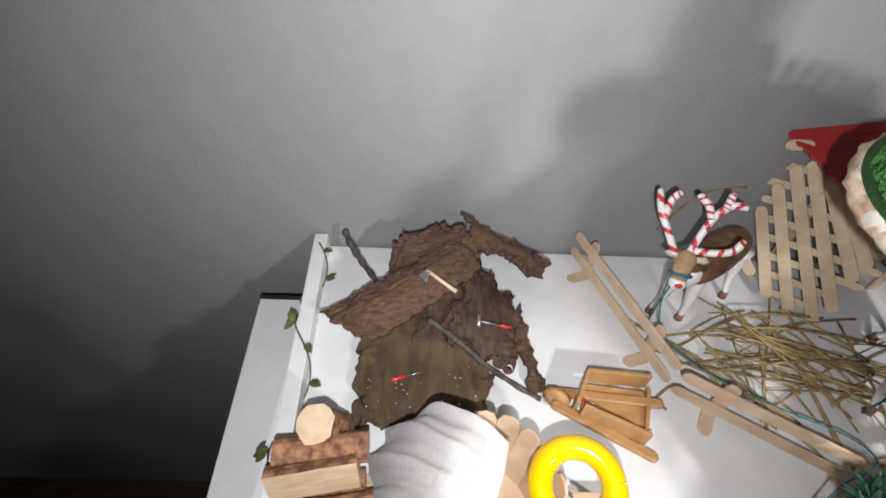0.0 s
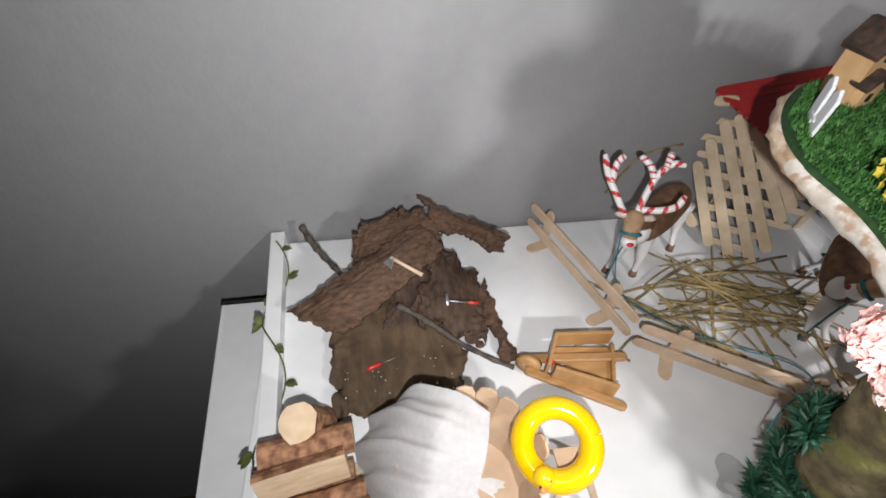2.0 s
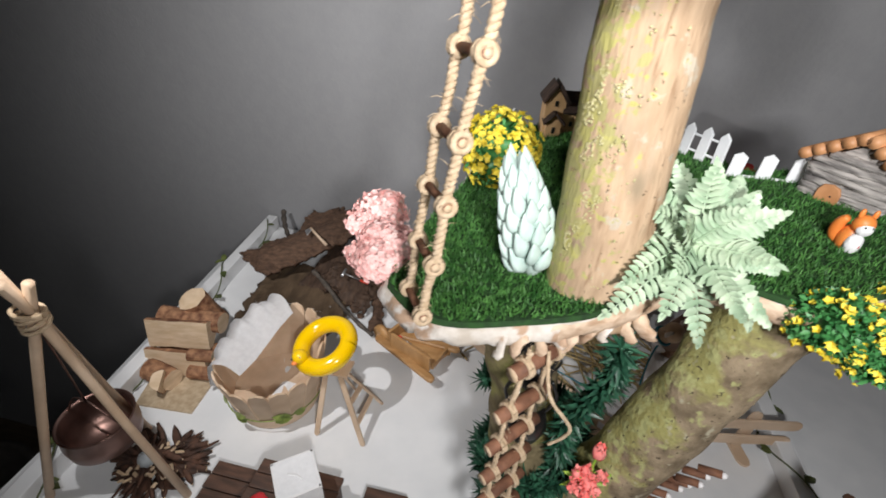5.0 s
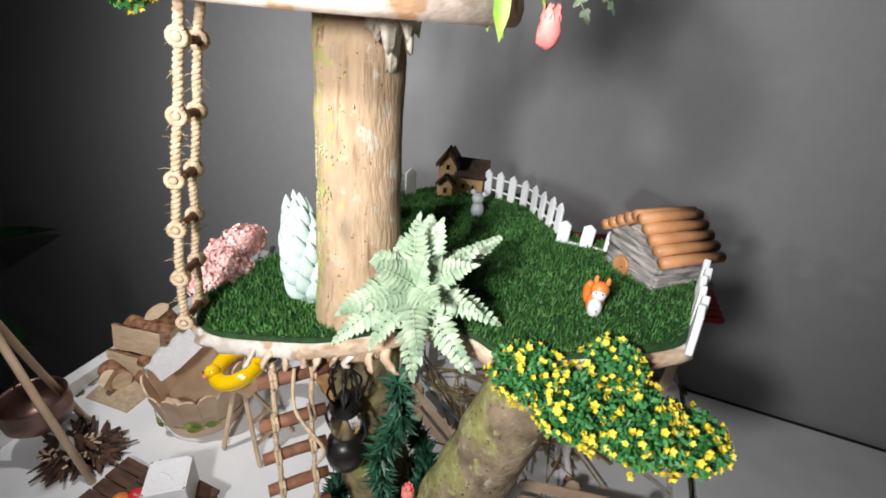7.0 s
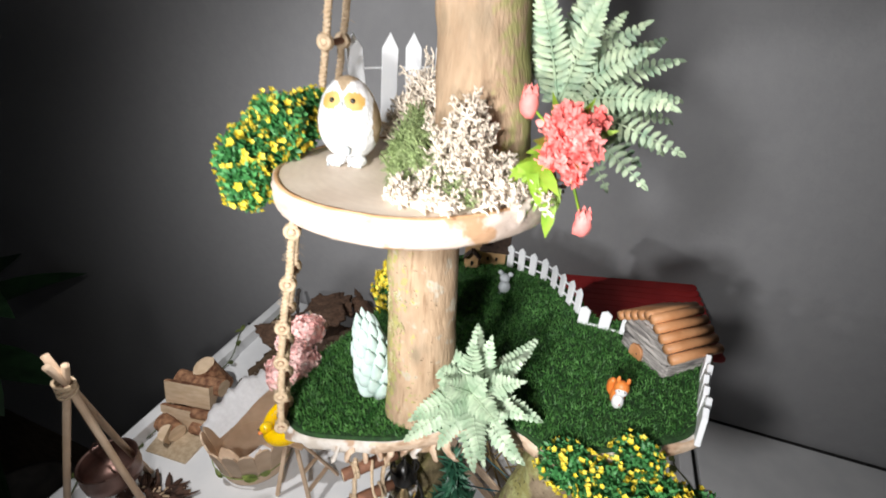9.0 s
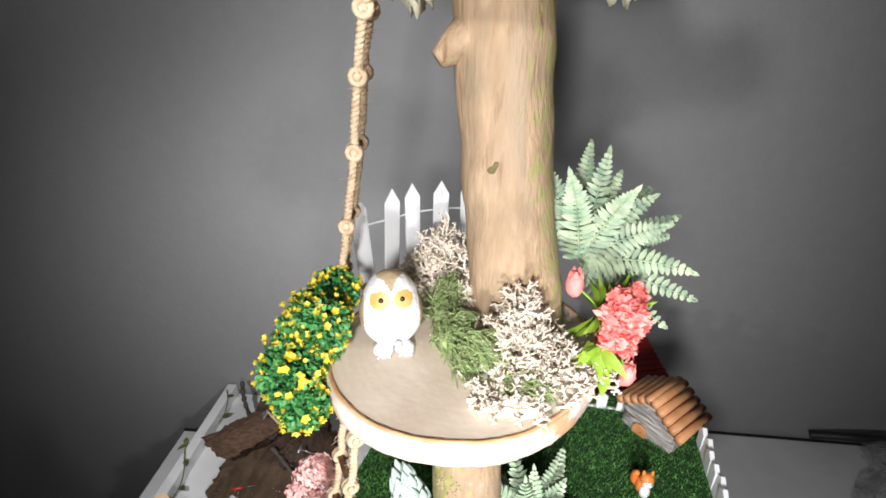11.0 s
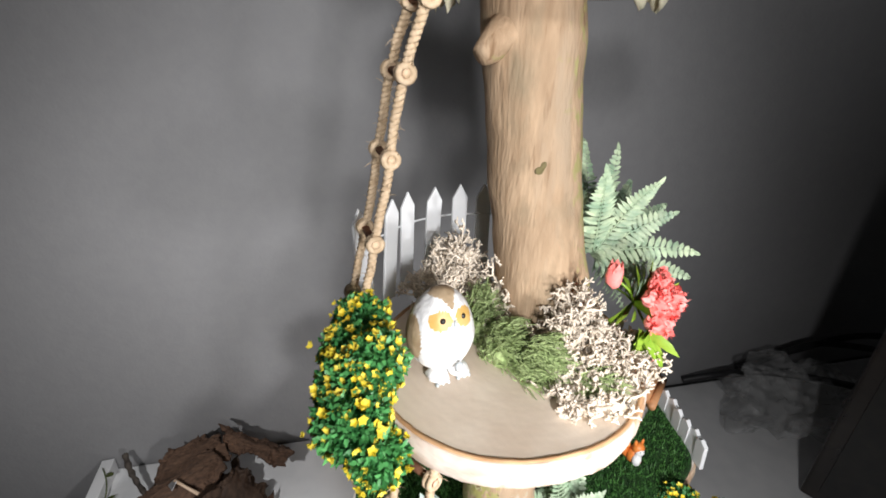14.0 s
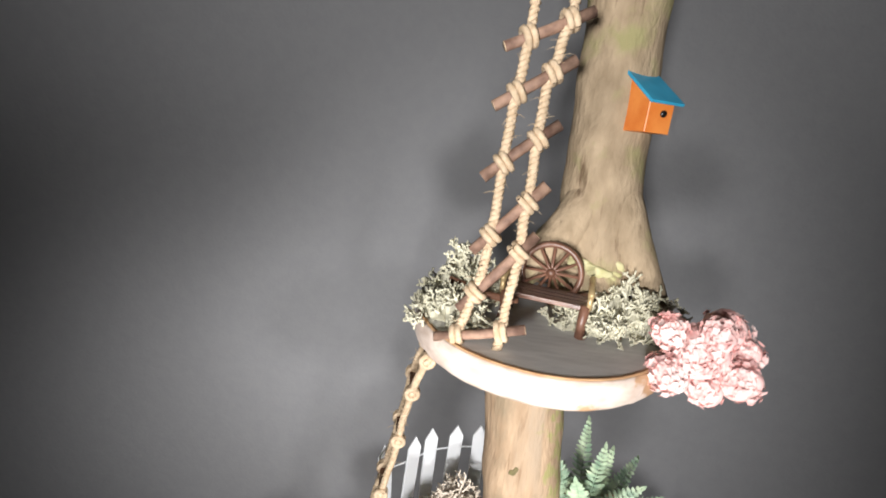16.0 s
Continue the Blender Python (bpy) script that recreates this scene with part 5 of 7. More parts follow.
ball(bm, s0 + V(0.0, -0.0106, 0.0256), (0.0008, 0.0010, 0.0017), 2, 4)
ball(bm, s0 + V(0.0016, -0.0128, 0.0075), (0.0022, 0.0012, 0.0030), 1, 4, amp=0.5, freq=500)
bmesh.ops.scale(bm, vec=(0.97, 0.97, 0.98), space=Matrix.Translation(-s0), verts=bm.verts)
bmesh.ops.rotate(bm, cent=s0, matrix=Matrix.Rotation(radians(16), 3, "Z"), verts=bm.verts)
solo("owl_figurine", bm, [OWLWHITE, OWLTAN, OWLYELLOW, BLACKPAINT, GREYMOUSE], s0, "white and tan owl figurine with amber eye patches", "figurine")

# Bird box on the upper trunk.
bird = thing("bird_box", (0.294, 0.004, 0.592), "tiny orange bird box with a blue roof on the trunk", "bird house")
bmx = Matrix.Translation((0.2935, 0.005, 0.5935)) @ Matrix.Rotation(radians(24), 4, "Z")
bm = bmesh.new()
slab(bm, [(-0.0075, 0), (0.0075, 0), (0.0075, 0.0230), (-0.0075, 0.0125)], 0.0125, bmx @ Matrix(((0, 0, 1, -0.00625), (1, 0, 0, 0), (0, 1, 0, 0), (0, 0, 0, 1))), 0.0003)
part("box", bm, ORANGE, bird, smooth=False)
bm = bmesh.new()
box(bm, (0.0165, 0.0225, 0.0012), bmx @ Matrix.Translation((0, -0.001, 0.0178)) @ Matrix.Rotation(math.atan2(0.0105, 0.015), 4, "X"), 0.0002)
part("roof", bm, SKYBLUE, bird, "blue painted roof", False)
bm = bmesh.new()
lathe(bm, [(0.0014, 0), (0.0014, 0.0008)], 14, bmx @ Matrix.Translation((0.0012, -0.0074, 0.0075)) @ Matrix.Rotation(radians(90), 4, "X"))
part("hole", bm, BLACKPAINT, bird)

# Wheel-backed bench on the upper deck.
bench = thing("toy_bench", (0.266, -0.005, TZ), "small brown plastic bench with a wheel-shaped back", "bench")
bb = Matrix.Translation((0.264, -0.008, TZ)) @ Matrix.Rotation(radians(-14), 4, "Z") @ Matrix.Scale(1.22, 4)
for i in range(4):
    bm = bmesh.new()
    box(bm, (0.030, 0.0030, 0.0016), bb @ Matrix.Translation((0, -0.0056 + 0.0034 * i, 0.0105)), 0.0004)
    part("seat_slat", bm, BENCHBROWN, bench, smooth=False)
for sx in (-1, 1):
    for sy, h in ((-0.0066, 0.0115), (0.0066, 0.0115)):
        bm = bmesh.new()
        tube(bm, [bb @ V(sx * 0.0135, sy, 0), bb @ V(sx * 0.0130, sy, 0.005), bb @ V(sx * 0.0135, sy, h)], [0.0024, 0.0018, 0.0022], 10)
        part("leg", bm, BENCHBROWN, bench)
    bm = bmesh.new()
    tube(bm, [bb @ V(sx * 0.0145, -0.008, 0.0155), bb @ V(sx * 0.0145, 0, 0.0165), bb @ V(sx * 0.0145, 0.008, 0.017)], 0.0013, 8)
    tube(bm, [bb @ V(sx * 0.0145, -0.007, 0.0105), bb @ V(sx * 0.0145, -0.007, 0.0155)], 0.0012, 8)
    part("armrest", bm, BRASS, bench, "worn gilded armrest")
bm = bmesh.new()
ringp = [bb @ V(0.0105 * math.cos(a), 0.0075, 0.0165 + 0.0105 * math.sin(a)) for a in (2 * math.pi * i / 28 for i in range(29))]
tube(bm, ringp, 0.0014, 8, cap=False)
wheel = part("wheel_back", bm, BENCHBROWN, bench)
for i in range(6):
    a = math.pi * i / 6
    bm = bmesh.new()
    tube(bm, [bb @ V(0.0102 * math.cos(a), 0.0075, 0.0165 + 0.0102 * math.sin(a)), bb @ V(-0.0102 * math.cos(a), 0.0075, 0.0165 - 0.0102 * math.sin(a))], 0.0008, 6)
    part("spoke", bm, BENCHBROWN, wheel)
bm = bmesh.new()
ball(bm, bb @ V(0, 0.0072, 0.0165), 0.0022, 2)
part("hub", bm, BENCHBROWN, wheel)
bm = bmesh.new()
tube(bm, spline([(0.222, -0.002, TZ + 0.012), (0.240, -0.008, TZ + 0.009), (0.252, -0.012, TZ + 0.010)], 12), 0.0017, 8, rough=0.2, freq=200)
solo("twig", bm, RUNG, (0.222, -0.002, TZ), "short red-brown twig on the upper deck", "twig")

# ---------------------------------------------------------------- under the turf slab
lan = thing("toy_lantern", (0.249, -0.027, 0.115), "black metal toy lantern with a glass globe hanging under the slab", "lantern")
lc = V(0.249, -0.027, 0.115)
bm = bmesh.new()
lathe(bm, [(0.004, 0.0), (0.0085, 0.003), (0.0098, 0.009), (0.0085, 0.015), (0.0045, 0.018)], 24, Matrix.Translation(lc) @ Matrix.Scale(1.25, 4))
part("tank", bm, BLACKPAINT, lan, "glossy black bulb-shaped tank")
bm = bmesh.new()
ball(bm, lc + V(0, 0, 0.026) * 1.25, (0.009, 0.009, 0.0106), 3)
part("globe", bm, GLASS, lan, "clear glass globe")
bm = bmesh.new()
lathe(bm, [(0.006, 0.034), (0.007, 0.036), (0.004, 0.041), (0.002, 0.045)], 20, Matrix.Translation(lc) @ Matrix.Scale(1.25, 4))
for q in (-1, 1):
    tube(bm, spline([lc + V(q * 0.007, 0, 0.016) * 1.25, lc + V(q * 0.0105, 0, 0.026) * 1.25, lc + V(q * 0.007, 0, 0.036) * 1.25], 10), 0.0010, 6)
tube(bm, spline([lc + V(-0.005, 0, 0.040) * 1.25, lc + V(-0.006, 0, 0.054) * 1.25, lc + V(0, 0, 0.062) * 1.25, lc + V(0.006, 0, 0.054) * 1.25, lc + V(0.005, 0, 0.040) * 1.25], 16), 0.0008, 6)
for i in range(6):
    a = i * math.pi / 3
    tube(bm, spline([lc + V(0.005 * math.cos(a), 0.005 * math.sin(a), 0.040) * 1.25, lc + V(0.008 * math.cos(a), 0.008 * math.sin(a), 0.048) * 1.25, lc + V(0.004 * math.cos(a), 0.004 * math.sin(a), 0.055) * 1.25], 8), 0.0007, 5)
part("frame", bm, BLACKPAINT, lan)
bm = bmesh.new()
lathe(bm, [(0.0015, 0.019), (0.002, 0.021), (0.0003, 0.030)], 10, Matrix.Translation(lc) @ Matrix.Scale(1.25, 4))
part("wick", bm, BRASS, lan)

# Tinsel garland wound round the stump.
bm = bmesh.new()
helix = []
for i in range(150):
    f = i / 149
    a = 2.2 + f * 2 * math.pi * 2.1
    r = 0.036 - 0.006 * f
    helix.append(V(0.277 - 0.025 * f + r * math.cos(a), -0.010 + 0.012 * f + r * math.sin(a), 0.008 + 0.095 * f))
tube(bm, helix, 0.0012, 5)
drop = [V(0.281 - 0.0004 * i + 0.004 * math.sin(i * 0.3), -0.030 + 0.0002 * i, 0.195 - 0.0042 * i) for i in range(30)]
tube(bm, drop, 0.0012, 5)
for _ in range(900):
    leaf(bm, random.choice(drop), sphere_way(), sphere_way(), rnd(0.007, 0.013), 0.0024, seg=2, bend=0.1)
for _ in range(4200):
    k = rnd(0, 148)
    p = helix[int(k)].lerp(helix[int(k) + 1], k % 1)
    d = (sphere_way() + V(0, 0, 0.05)).normalized()
    leaf(bm, p, d, sphere_way(), rnd(0.008, 0.015), 0.0026, seg=2, bend=0.1)
solo("tinsel_garland", bm, FIR, (0.283, 0.0, 0.008), "dark green tinsel garland wound round the stump", "garland", kind="stuff")
bm = bmesh.new()
tube(bm, spline([(0.198, 0.186, 0.088), (0.203, 0.180, 0.05), (0.208, 0.170, 0.032), (0.214, 0.150, 0.033), (0.24, 0.128, 0.030), (0.28, 0.104, 0.030), (0.31, 0.085, 0.034), (0.302, 0.062, 0.05), (0.262, 0.046, 0.06), (0.245, 0.034, 0.05)], 60), 0.0006, 6)
solo("blue_thread", bm, BLUE, (0.24, 0.128, 0.0), "blue wool thread running along the fence", "thread")
bm = bmesh.new()
tube(bm, spline([(0.246, -0.060, 0.214), (0.250, -0.066, 0.196), (0.262, -0.064, 0.176), (0.256, -0.062, 0.160)], 24), 0.0008, 7, rough=0.3, freq=300)
solo("frayed_string", bm, ROPE, (0.246, -0.060, 0.16), "loose end of pale jute string under the slab", "string")
bm = bmesh.new()
for i in range(9):
    p = V(0.318 + 0.0035 * i + rnd(-0.002, 0.002), -0.022 + rnd(-0.003, 0.003), 0.062 + 0.006 * i)
    tube(bm, [p, p + V(0.010, -0.004, 0.004)], 0.0022, 8)
    ball(bm, p + V(0.0105, -0.0044, 0.0042), 0.0022, 1, 1)
solo("budding_twig", bm, [RUNG, CANDYWHITE], (0.31, -0.02, 0.05), "red-brown twig with pale buds along the limb", "twig")


# ---------------------------------------------------------------- bark hut and tools
hut = thing("bark_hut", (0.02, 0.18, 0.0), "low hut of rough brown bark pieces on the chest", "hut")
for args, m, label in (
        (dict(c00=(-0.038, 0.096, 0.002), c10=(0.063, 0.105, 0.002), c11=(0.074, 0.214, 0.010), c01=(-0.040, 0.196, 0.010), thick=0.004, relief=0.0006, edge=0.007, seed=1.3), BARKFLAT, "flat smooth inner bark sheet"),
        (dict(c00=(-0.028, 0.155, 0.022), c10=(0.060, 0.205, 0.062), c11=(0.038, 0.228, 0.070), c01=(-0.072, 0.180, 0.027), thick=0.009, relief=0.0020, edge=0.0038, bow=0.004, seed=4.1, fu=30, fv=200), BARK, "thick furrowed bark slab"),
        (dict(c00=(0.000, 0.160, 0.006), c10=(0.060, 0.152, 0.004), c11=(0.076, 0.222, 0.030), c01=(0.020, 0.232, 0.030), thick=0.003, relief=0.0005, edge=0.004, seed=3.3), BARKINNER, "smooth dark inner bark sheet"),
        (dict(c00=(-0.026, 0.212, 0.038), c10=(0.058, 0.218, 0.056), c11=(0.042, 0.249, 0.071), c01=(-0.004, 0.251, 0.057), thick=0.005, relief=0.0012, edge=0.008, bow=0.004, seed=7.7), BARK, ""),
        (dict(c00=(0.054, 0.230, 0.060), c10=(0.114, 0.213, 0.040), c11=(0.119, 0.234, 0.042), c01=(0.040, 0.257, 0.073), thick=0.006, relief=0.0013, edge=0.006, bow=0.006, seed=2.2), BARK, ""),
        (dict(c00=(0.024, 0.172, 0.018), c10=(0.088, 0.140, 0.006), c11=(0.096, 0.204, 0.014), c01=(0.058, 0.236, 0.042), thick=0.004, relief=0.0005, edge=0.008, seed=8.4), BARKINNER, "smooth dark inner bark sheet"),
        (dict(c00=(0.086, 0.196, 0.010), c10=(0.102, 0.124, 0.002), c11=(0.111, 0.128, 0.003), c01=(0.098, 0.206, 0.012), thick=0.006, relief=0.002, edge=0.005, bow=0.003, seed=5.9, nu=30, nv=10), BARK, "narrow curled bark strip")):
    bm = bmesh.new()
    bark_slab(bm, **args)
    part("bark_piece", bm, m, hut, label)
for pts, r in (([(0.016, 0.180, 0.024), (0.040, 0.162, 0.022), (0.062, 0.146, 0.014), (0.084, 0.132, 0.009), (0.106, 0.121, 0.005)], 0.0026),
               ([(-0.066, 0.269, 0.038), (-0.056, 0.251, 0.033), (-0.044, 0.235, 0.028), (-0.030, 0.219, 0.022)], 0.0032)):
    bm = bmesh.new()
    tube(bm, spline(pts, 30), [r * (1 + 0.18 * math.sin(i * 1.1)) * (1 - 0.25 * i / 30) for i in range(31)], 10, rough=0.2, freq=250)
    solo("twig", bm, TWIG, pts[0], "dark grey twig propped against the bark hut", "twig", "hut twigs")

axe = thing("toy_axe", (0.02, 0.212, 0.05), "tiny axe with a wooden handle lying on bark", "axe")
bm = bmesh.new()
tube(bm, [(0.0135, 0.190, 0.0745), (0.025, 0.1835, 0.070), (0.037, 0.177, 0.0655)], [0.0016, 0.0014, 0.0018], 8)
part("handle", bm, STICK, axe)
bm = bmesh.new()
slab(bm, [(0, -0.002), (0.007, -0.004), (0.0085, 0.0045), (0, 0.002)], 0.0014, along((0.0150, 0.1895, 0.0738), (0.006, 0.180, 0.0665)) @ Matrix.Translation((-0.008, 0, 0)), 0.0002)
part("blade", bm, STEEL, axe, smooth=False)
ham = thing("toy_hammer", (0.07, 0.183, 0.02), "tiny hammer with a red-ended steel handle", "hammer")
bm = bmesh.new()
tube(bm, [(0.057, 0.171, 0.0365), (0.075, 0.1715, 0.0305)], 0.0008, 7)
part("shaft", bm, STEEL, ham)
bm = bmesh.new()
tube(bm, [(0.075, 0.1715, 0.0305), (0.084, 0.172, 0.0275)], 0.0014, 8)
part("grip", bm, REDGRIP, ham)
bm = bmesh.new()
tube(bm, [(0.0565, 0.166, 0.0360), (0.0570, 0.177, 0.0380)], [0.0017, 0.0013], 8)
part("head", bm, STEEL, ham)


def driver(name, a, b, label):
    a, b = Vector(a), Vector(b)
    ob = thing(name, a, label, "screwdriver", "toy screwdrivers")
    bm = bmesh.new()
    tube(bm, [a, a.lerp(b, 0.08), a.lerp(b, 0.35), a.lerp(b, 0.42)], [0.0012, 0.002, 0.0019, 0.0010], 8)
    part("grip", bm, REDGRIP, ob)
    bm = bmesh.new()
    tube(bm, [a.lerp(b, 0.42), b], 0.0006, 6)
    part("shaft", bm, STEEL, ob)


driver("toy_screwdriver", (-0.012, 0.132, 0.0085), (0.016, 0.141, 0.0085), "tiny red-handled screwdriver lying on bark")
driver("toy_screwdriver", (0.130, 0.120, 0.014), (0.150, 0.112, 0.013), "tiny red-handled screwdriver in the wheelbarrow")
bm = bmesh.new()
for _ in range(46):
    x, y = rnd(-0.030, 0.055), rnd(0.102, 0.165)
    ball(bm, (x, y, 0.0078 + 0.02 * (y - 0.1)), rnd(0.0003, 0.0007), 1)
solo("white_crumbs", bm, PAPER, (0.0, 0.13, 0.007), "scattered white crumbs on the bark sheet", "crumbs", kind="stuff")
bm = bmesh.new()
ball(bm, (0.021, 0.173, 0.012), (0.002, 0.0016, 0.0012), 2)
solo("pebble", bm, PAPER, (0.021, 0.173, 0.011), "small white bead on the bark sheet", "bead")
bm = bmesh.new()
ball(bm, (0.083, 0.147, 0.0022), (0.0045, 0.0035, 0.0022), 2, amp=0.5, freq=250)
solo("bark_chip", bm, BARK, (0.083, 0.147, 0.0), "small bark chip on the white board", "chip")

# ---------------------------------------------------------------- wood pile
pile = thing("log_pile", (-0.045, 0.045, 0.0), "stack of split logs on a beige mat", "log pile")
bm = bmesh.new()
slab(bm, [(-0.060, -0.004), (-0.010, 0.000), (-0.014, 0.066), (-0.076, 0.062)], 0.0015, Matrix())
part("mat", bm, FELT, pile, smooth=False)


def log(a, b, r, half, turn, parent):
    """A log, or half of one, with bark outside and cut wood inside."""
    m = along(a, b)
    ln = (Vector(b) - Vector(a)).length
    n = 14
    prof = []
    for i in range(n + 1):
        q = turn + (math.pi if half else 2 * math.pi) * i / n
        prof.append((math.cos(q) * r, math.sin(q) * r))
    if not half:
        prof.pop()
    bm = bmesh.new()
    cuts = 5
    rws = []
    for j in range(cuts + 1):
        x = -ln / 2 + ln * j / cuts
        rws.append([bm.verts.new(m @ V(x, y * (1 + 0.12 * noise.noise(V(x * 90, y * 200, z * 200 + r * 999))), z * (1 + 0.12 * noise.noise(V(x * 90 + 7, y * 200, z * 200))))) for y, z in prof])
    k = len(prof)
    for p, q in zip(rws, rws[1:]):
        for i in range(k if not half else k - 1):
            bm.faces.new((p[i], p[(i + 1) % k], q[(i + 1) % k], q[i])).material_index = 0
        if half:
            bm.faces.new((p[k - 1], p[0], q[0], q[k - 1])).material_index = 1
    bm.faces.new(rws[0][::-1]).material_index = 1
    bm.faces.new(rws[-1]).material_index = 1
    bmesh.ops.recalc_face_normals(bm, faces=bm.faces)
    return part("log", bm, [LOGBARK, CUTWOOD], parent, smooth=False)


log((-0.080, 0.052, 0.010), (-0.022, 0.058, 0.010), 0.0085, False, 0, pile)
log((-0.074, 0.030, 0.0125), (-0.020, 0.037, 0.0125), 0.0135, True, 4.5, pile)
log((-0.078, 0.044, 0.0335), (-0.024, 0.054, 0.0335), 0.0140, True, 4.5, pile)
log((-0.078, 0.065, 0.036), (-0.020, 0.071, 0.036), 0.0098, False, 0, pile)
log((-0.045, 0.090, 0.012), (-0.053, 0.078, 0.052), 0.0125, False, 0, pile)
log((-0.068, 0.026, 0.010), (-0.040, 0.020, 0.010), 0.0095, False, 0, pile)
log((-0.046, 0.018, 0.004), (-0.040, 0.010, 0.022), 0.0085, True, 1.2, pile)
log((-0.034, 0.034, 0.008), (-0.012, 0.036, 0.008), 0.0065, False, 0, pile)
log((-0.036, 0.040, 0.022), (-0.014, 0.044, 0.022), 0.0055, False, 0, pile)

# ---------------------------------------------------------------- wooden tub
TC = V(0.050, 0.036, 0.0)
tub = thing("stave_tub", TC, "round tub of pale craft-stick staves with leaves round it", "tub")
bm = bmesh.new()
lathe(bm, [(0.030, 0.0), (0.034, 0.001), (0.0365, 0.013), (0.0365, 0.015), (0.0345, 0.015)], 48, Matrix.Translation(TC))
part("base_band", bm, STICK, tub, "pale wooden band round the foot", False)
for i in range(18):
    a = 2 * math.pi * (i + 0.3) / 18
    back = math.cos(a - 1.15)
    tall = back > 0.50
    h = 0.054 + (0.017 if tall else 0.0) + rnd(-0.0008, 0.0008)
    flare = 0.007 if tall else 0.0055
    off = 0.0008 * (i % 2)
    out_ = V(math.cos(a), math.sin(a), 0)
    bm = bmesh.new()
    stick(bm, TC + out_ * (0.0325 + off) + V(0, 0, 0.004), TC + out_ * (0.0375 + flare + off) + V(0, 0, h), 0.0146, 0.0018, out_)
    part("stave", bm, STICK, tub, smooth=False)
bm = bmesh.new()
lathe(bm, [(0.028, 0.004), (0.0285, 0.010), (0.026, 0.0135), (0.014, 0.0145), (0.002, 0.015)], 40, Matrix.Translation(TC + V(0.004, 0.004, 0)))
for v in bm.verts:
    v.co.z += 0.0026 * noise.noise(v.co * 130)
part("foam", bm, TOWEL, tub, "white cotton wool filling")
bm = bmesh.new()
for i in range(16):
    a = 2 * math.pi * i / 16 + rnd(-0.15, 0.15)
    if not (3.2 < a < 6.6):
        continue
    p = TC + V(math.cos(a) * 0.0405, math.sin(a) * 0.0405, 0.019 + rnd(-0.003, 0.003))
    leaf(bm, p, V(-math.sin(a), math.cos(a), rnd(-0.5, 0.5)) * random.choice((-1, 1)), (math.cos(a), math.sin(a), 0.2), rnd(0.010, 0.017), 0.007, bend=0.1)
tube(bm, [TC + V(math.cos(a) * 0.0400, math.sin(a) * 0.0400, 0.019) for a in (2 * math.pi * i / 40 for i in range(41))], 0.0005, 5, cap=False)
part("leaf_band", bm, TUBLEAF, tub, "thin garland of olive leaves")

# White cloth over the tub's back.
bm = bmesh.new()
A = spline([(0.063, 0.057, 0.078), (0.059, 0.042, 0.074), (0.054, 0.029, 0.067), (0.049, 0.018, 0.059), (0.043, 0.006, 0.054)], 60)
B = spline([(0.040, 0.076, 0.076), (0.030, 0.060, 0.076), (0.023, 0.042, 0.070), (0.018, 0.024, 0.062), (0.018, 0.008, 0.056)], 60)
C = spline([(0.016, 0.092, 0.040), (-0.006, 0.090, 0.014), (-0.021, 0.074, 0.003), (-0.018, 0.048, 0.002), (-0.006, 0.022, 0.002)], 60)
grid = []
for i in range(61):
    row = []
    line = spline([A[i], A[i].lerp(B[i], 0.5) + V(-0.001, 0.001, 0.003), B[i], B[i].lerp(C[i], 0.5) + V(-0.003, 0.003, 0.004), C[i]], 44)
    for j, p in enumerate(line):
        s = j / 44
        wave = math.sin(i * 0.42 + 1.6 * s + 2.6 * noise.noise(V(i * 0.05, s * 1.3, 3))) + 0.4 * math.sin(i * 0.95 - 2.0 * s + 3.0 * noise.noise(V(i * 0.07, s * 2, 8)))
        p = p + V(-0.45, 0.25, 0.55) * 0.0042 * (0.03 + s) * wave + noise.noise_vector(p * 45) * 0.0011
        p.z = max(p.z + 0.0045 * min(1.0, p.z / 0.03), 0.0015)
        row.append(bm.verts.new(p))
    grid.append(row)
for i in range(60):
    for j in range(44):
        bm.faces.new((grid[i][j], grid[i + 1][j], grid[i + 1][j + 1], grid[i][j + 1]))
bmesh.ops.solidify(bm, geom=bm.faces[:], thickness=0.0012)
solo("white_cloth", bm, TOWEL, (0.02, 0.06, 0.04), "white fleece cloth draped over the tub back", "cloth")

# Duck swim ring: ring with a little head.
ring = thing("duck_ring", (0.099, 0.036, 0.066), "glossy yellow toy swim ring with a duck head", "swim ring")
rm = Matrix.Translation((0.099, 0.038, 0.0745)) @ Matrix.Rotation(radians(-14), 4, "Y") @ Matrix.Rotation(radians(14), 4, "X")
bm = bmesh.new()
tube(bm, [rm @ V(0.0195 * math.cos(a), 0.0195 * math.sin(a), 0) for a in (2 * math.pi * i / 48 for i in range(49))], 0.0068, 20, cap=False)
part("ring_body", bm, YELLOWGLOSS, ring)
bm = bmesh.new()
ball(bm, rm @ V(-0.012, -0.0150, 0.0075), (0.0062, 0.0058, 0.0056), 3)
hd = part("head", bm, YELLOWGLOSS, ring)
bm = bmesh.new()
ball(bm, rm @ V(-0.0140, -0.0206, 0.0085), (0.0024, 0.0026, 0.0011), 2)
part("beak", bm, ORANGE, hd)
for q in (-1, 1):
    bm = bmesh.new()
    ball(bm, rm @ V(-0.0125 + q * 0.0030, -0.0185 + 0.001 * q, 0.0112), 0.0009, 1)
    part("eye", bm, BLACKPAINT, hd)

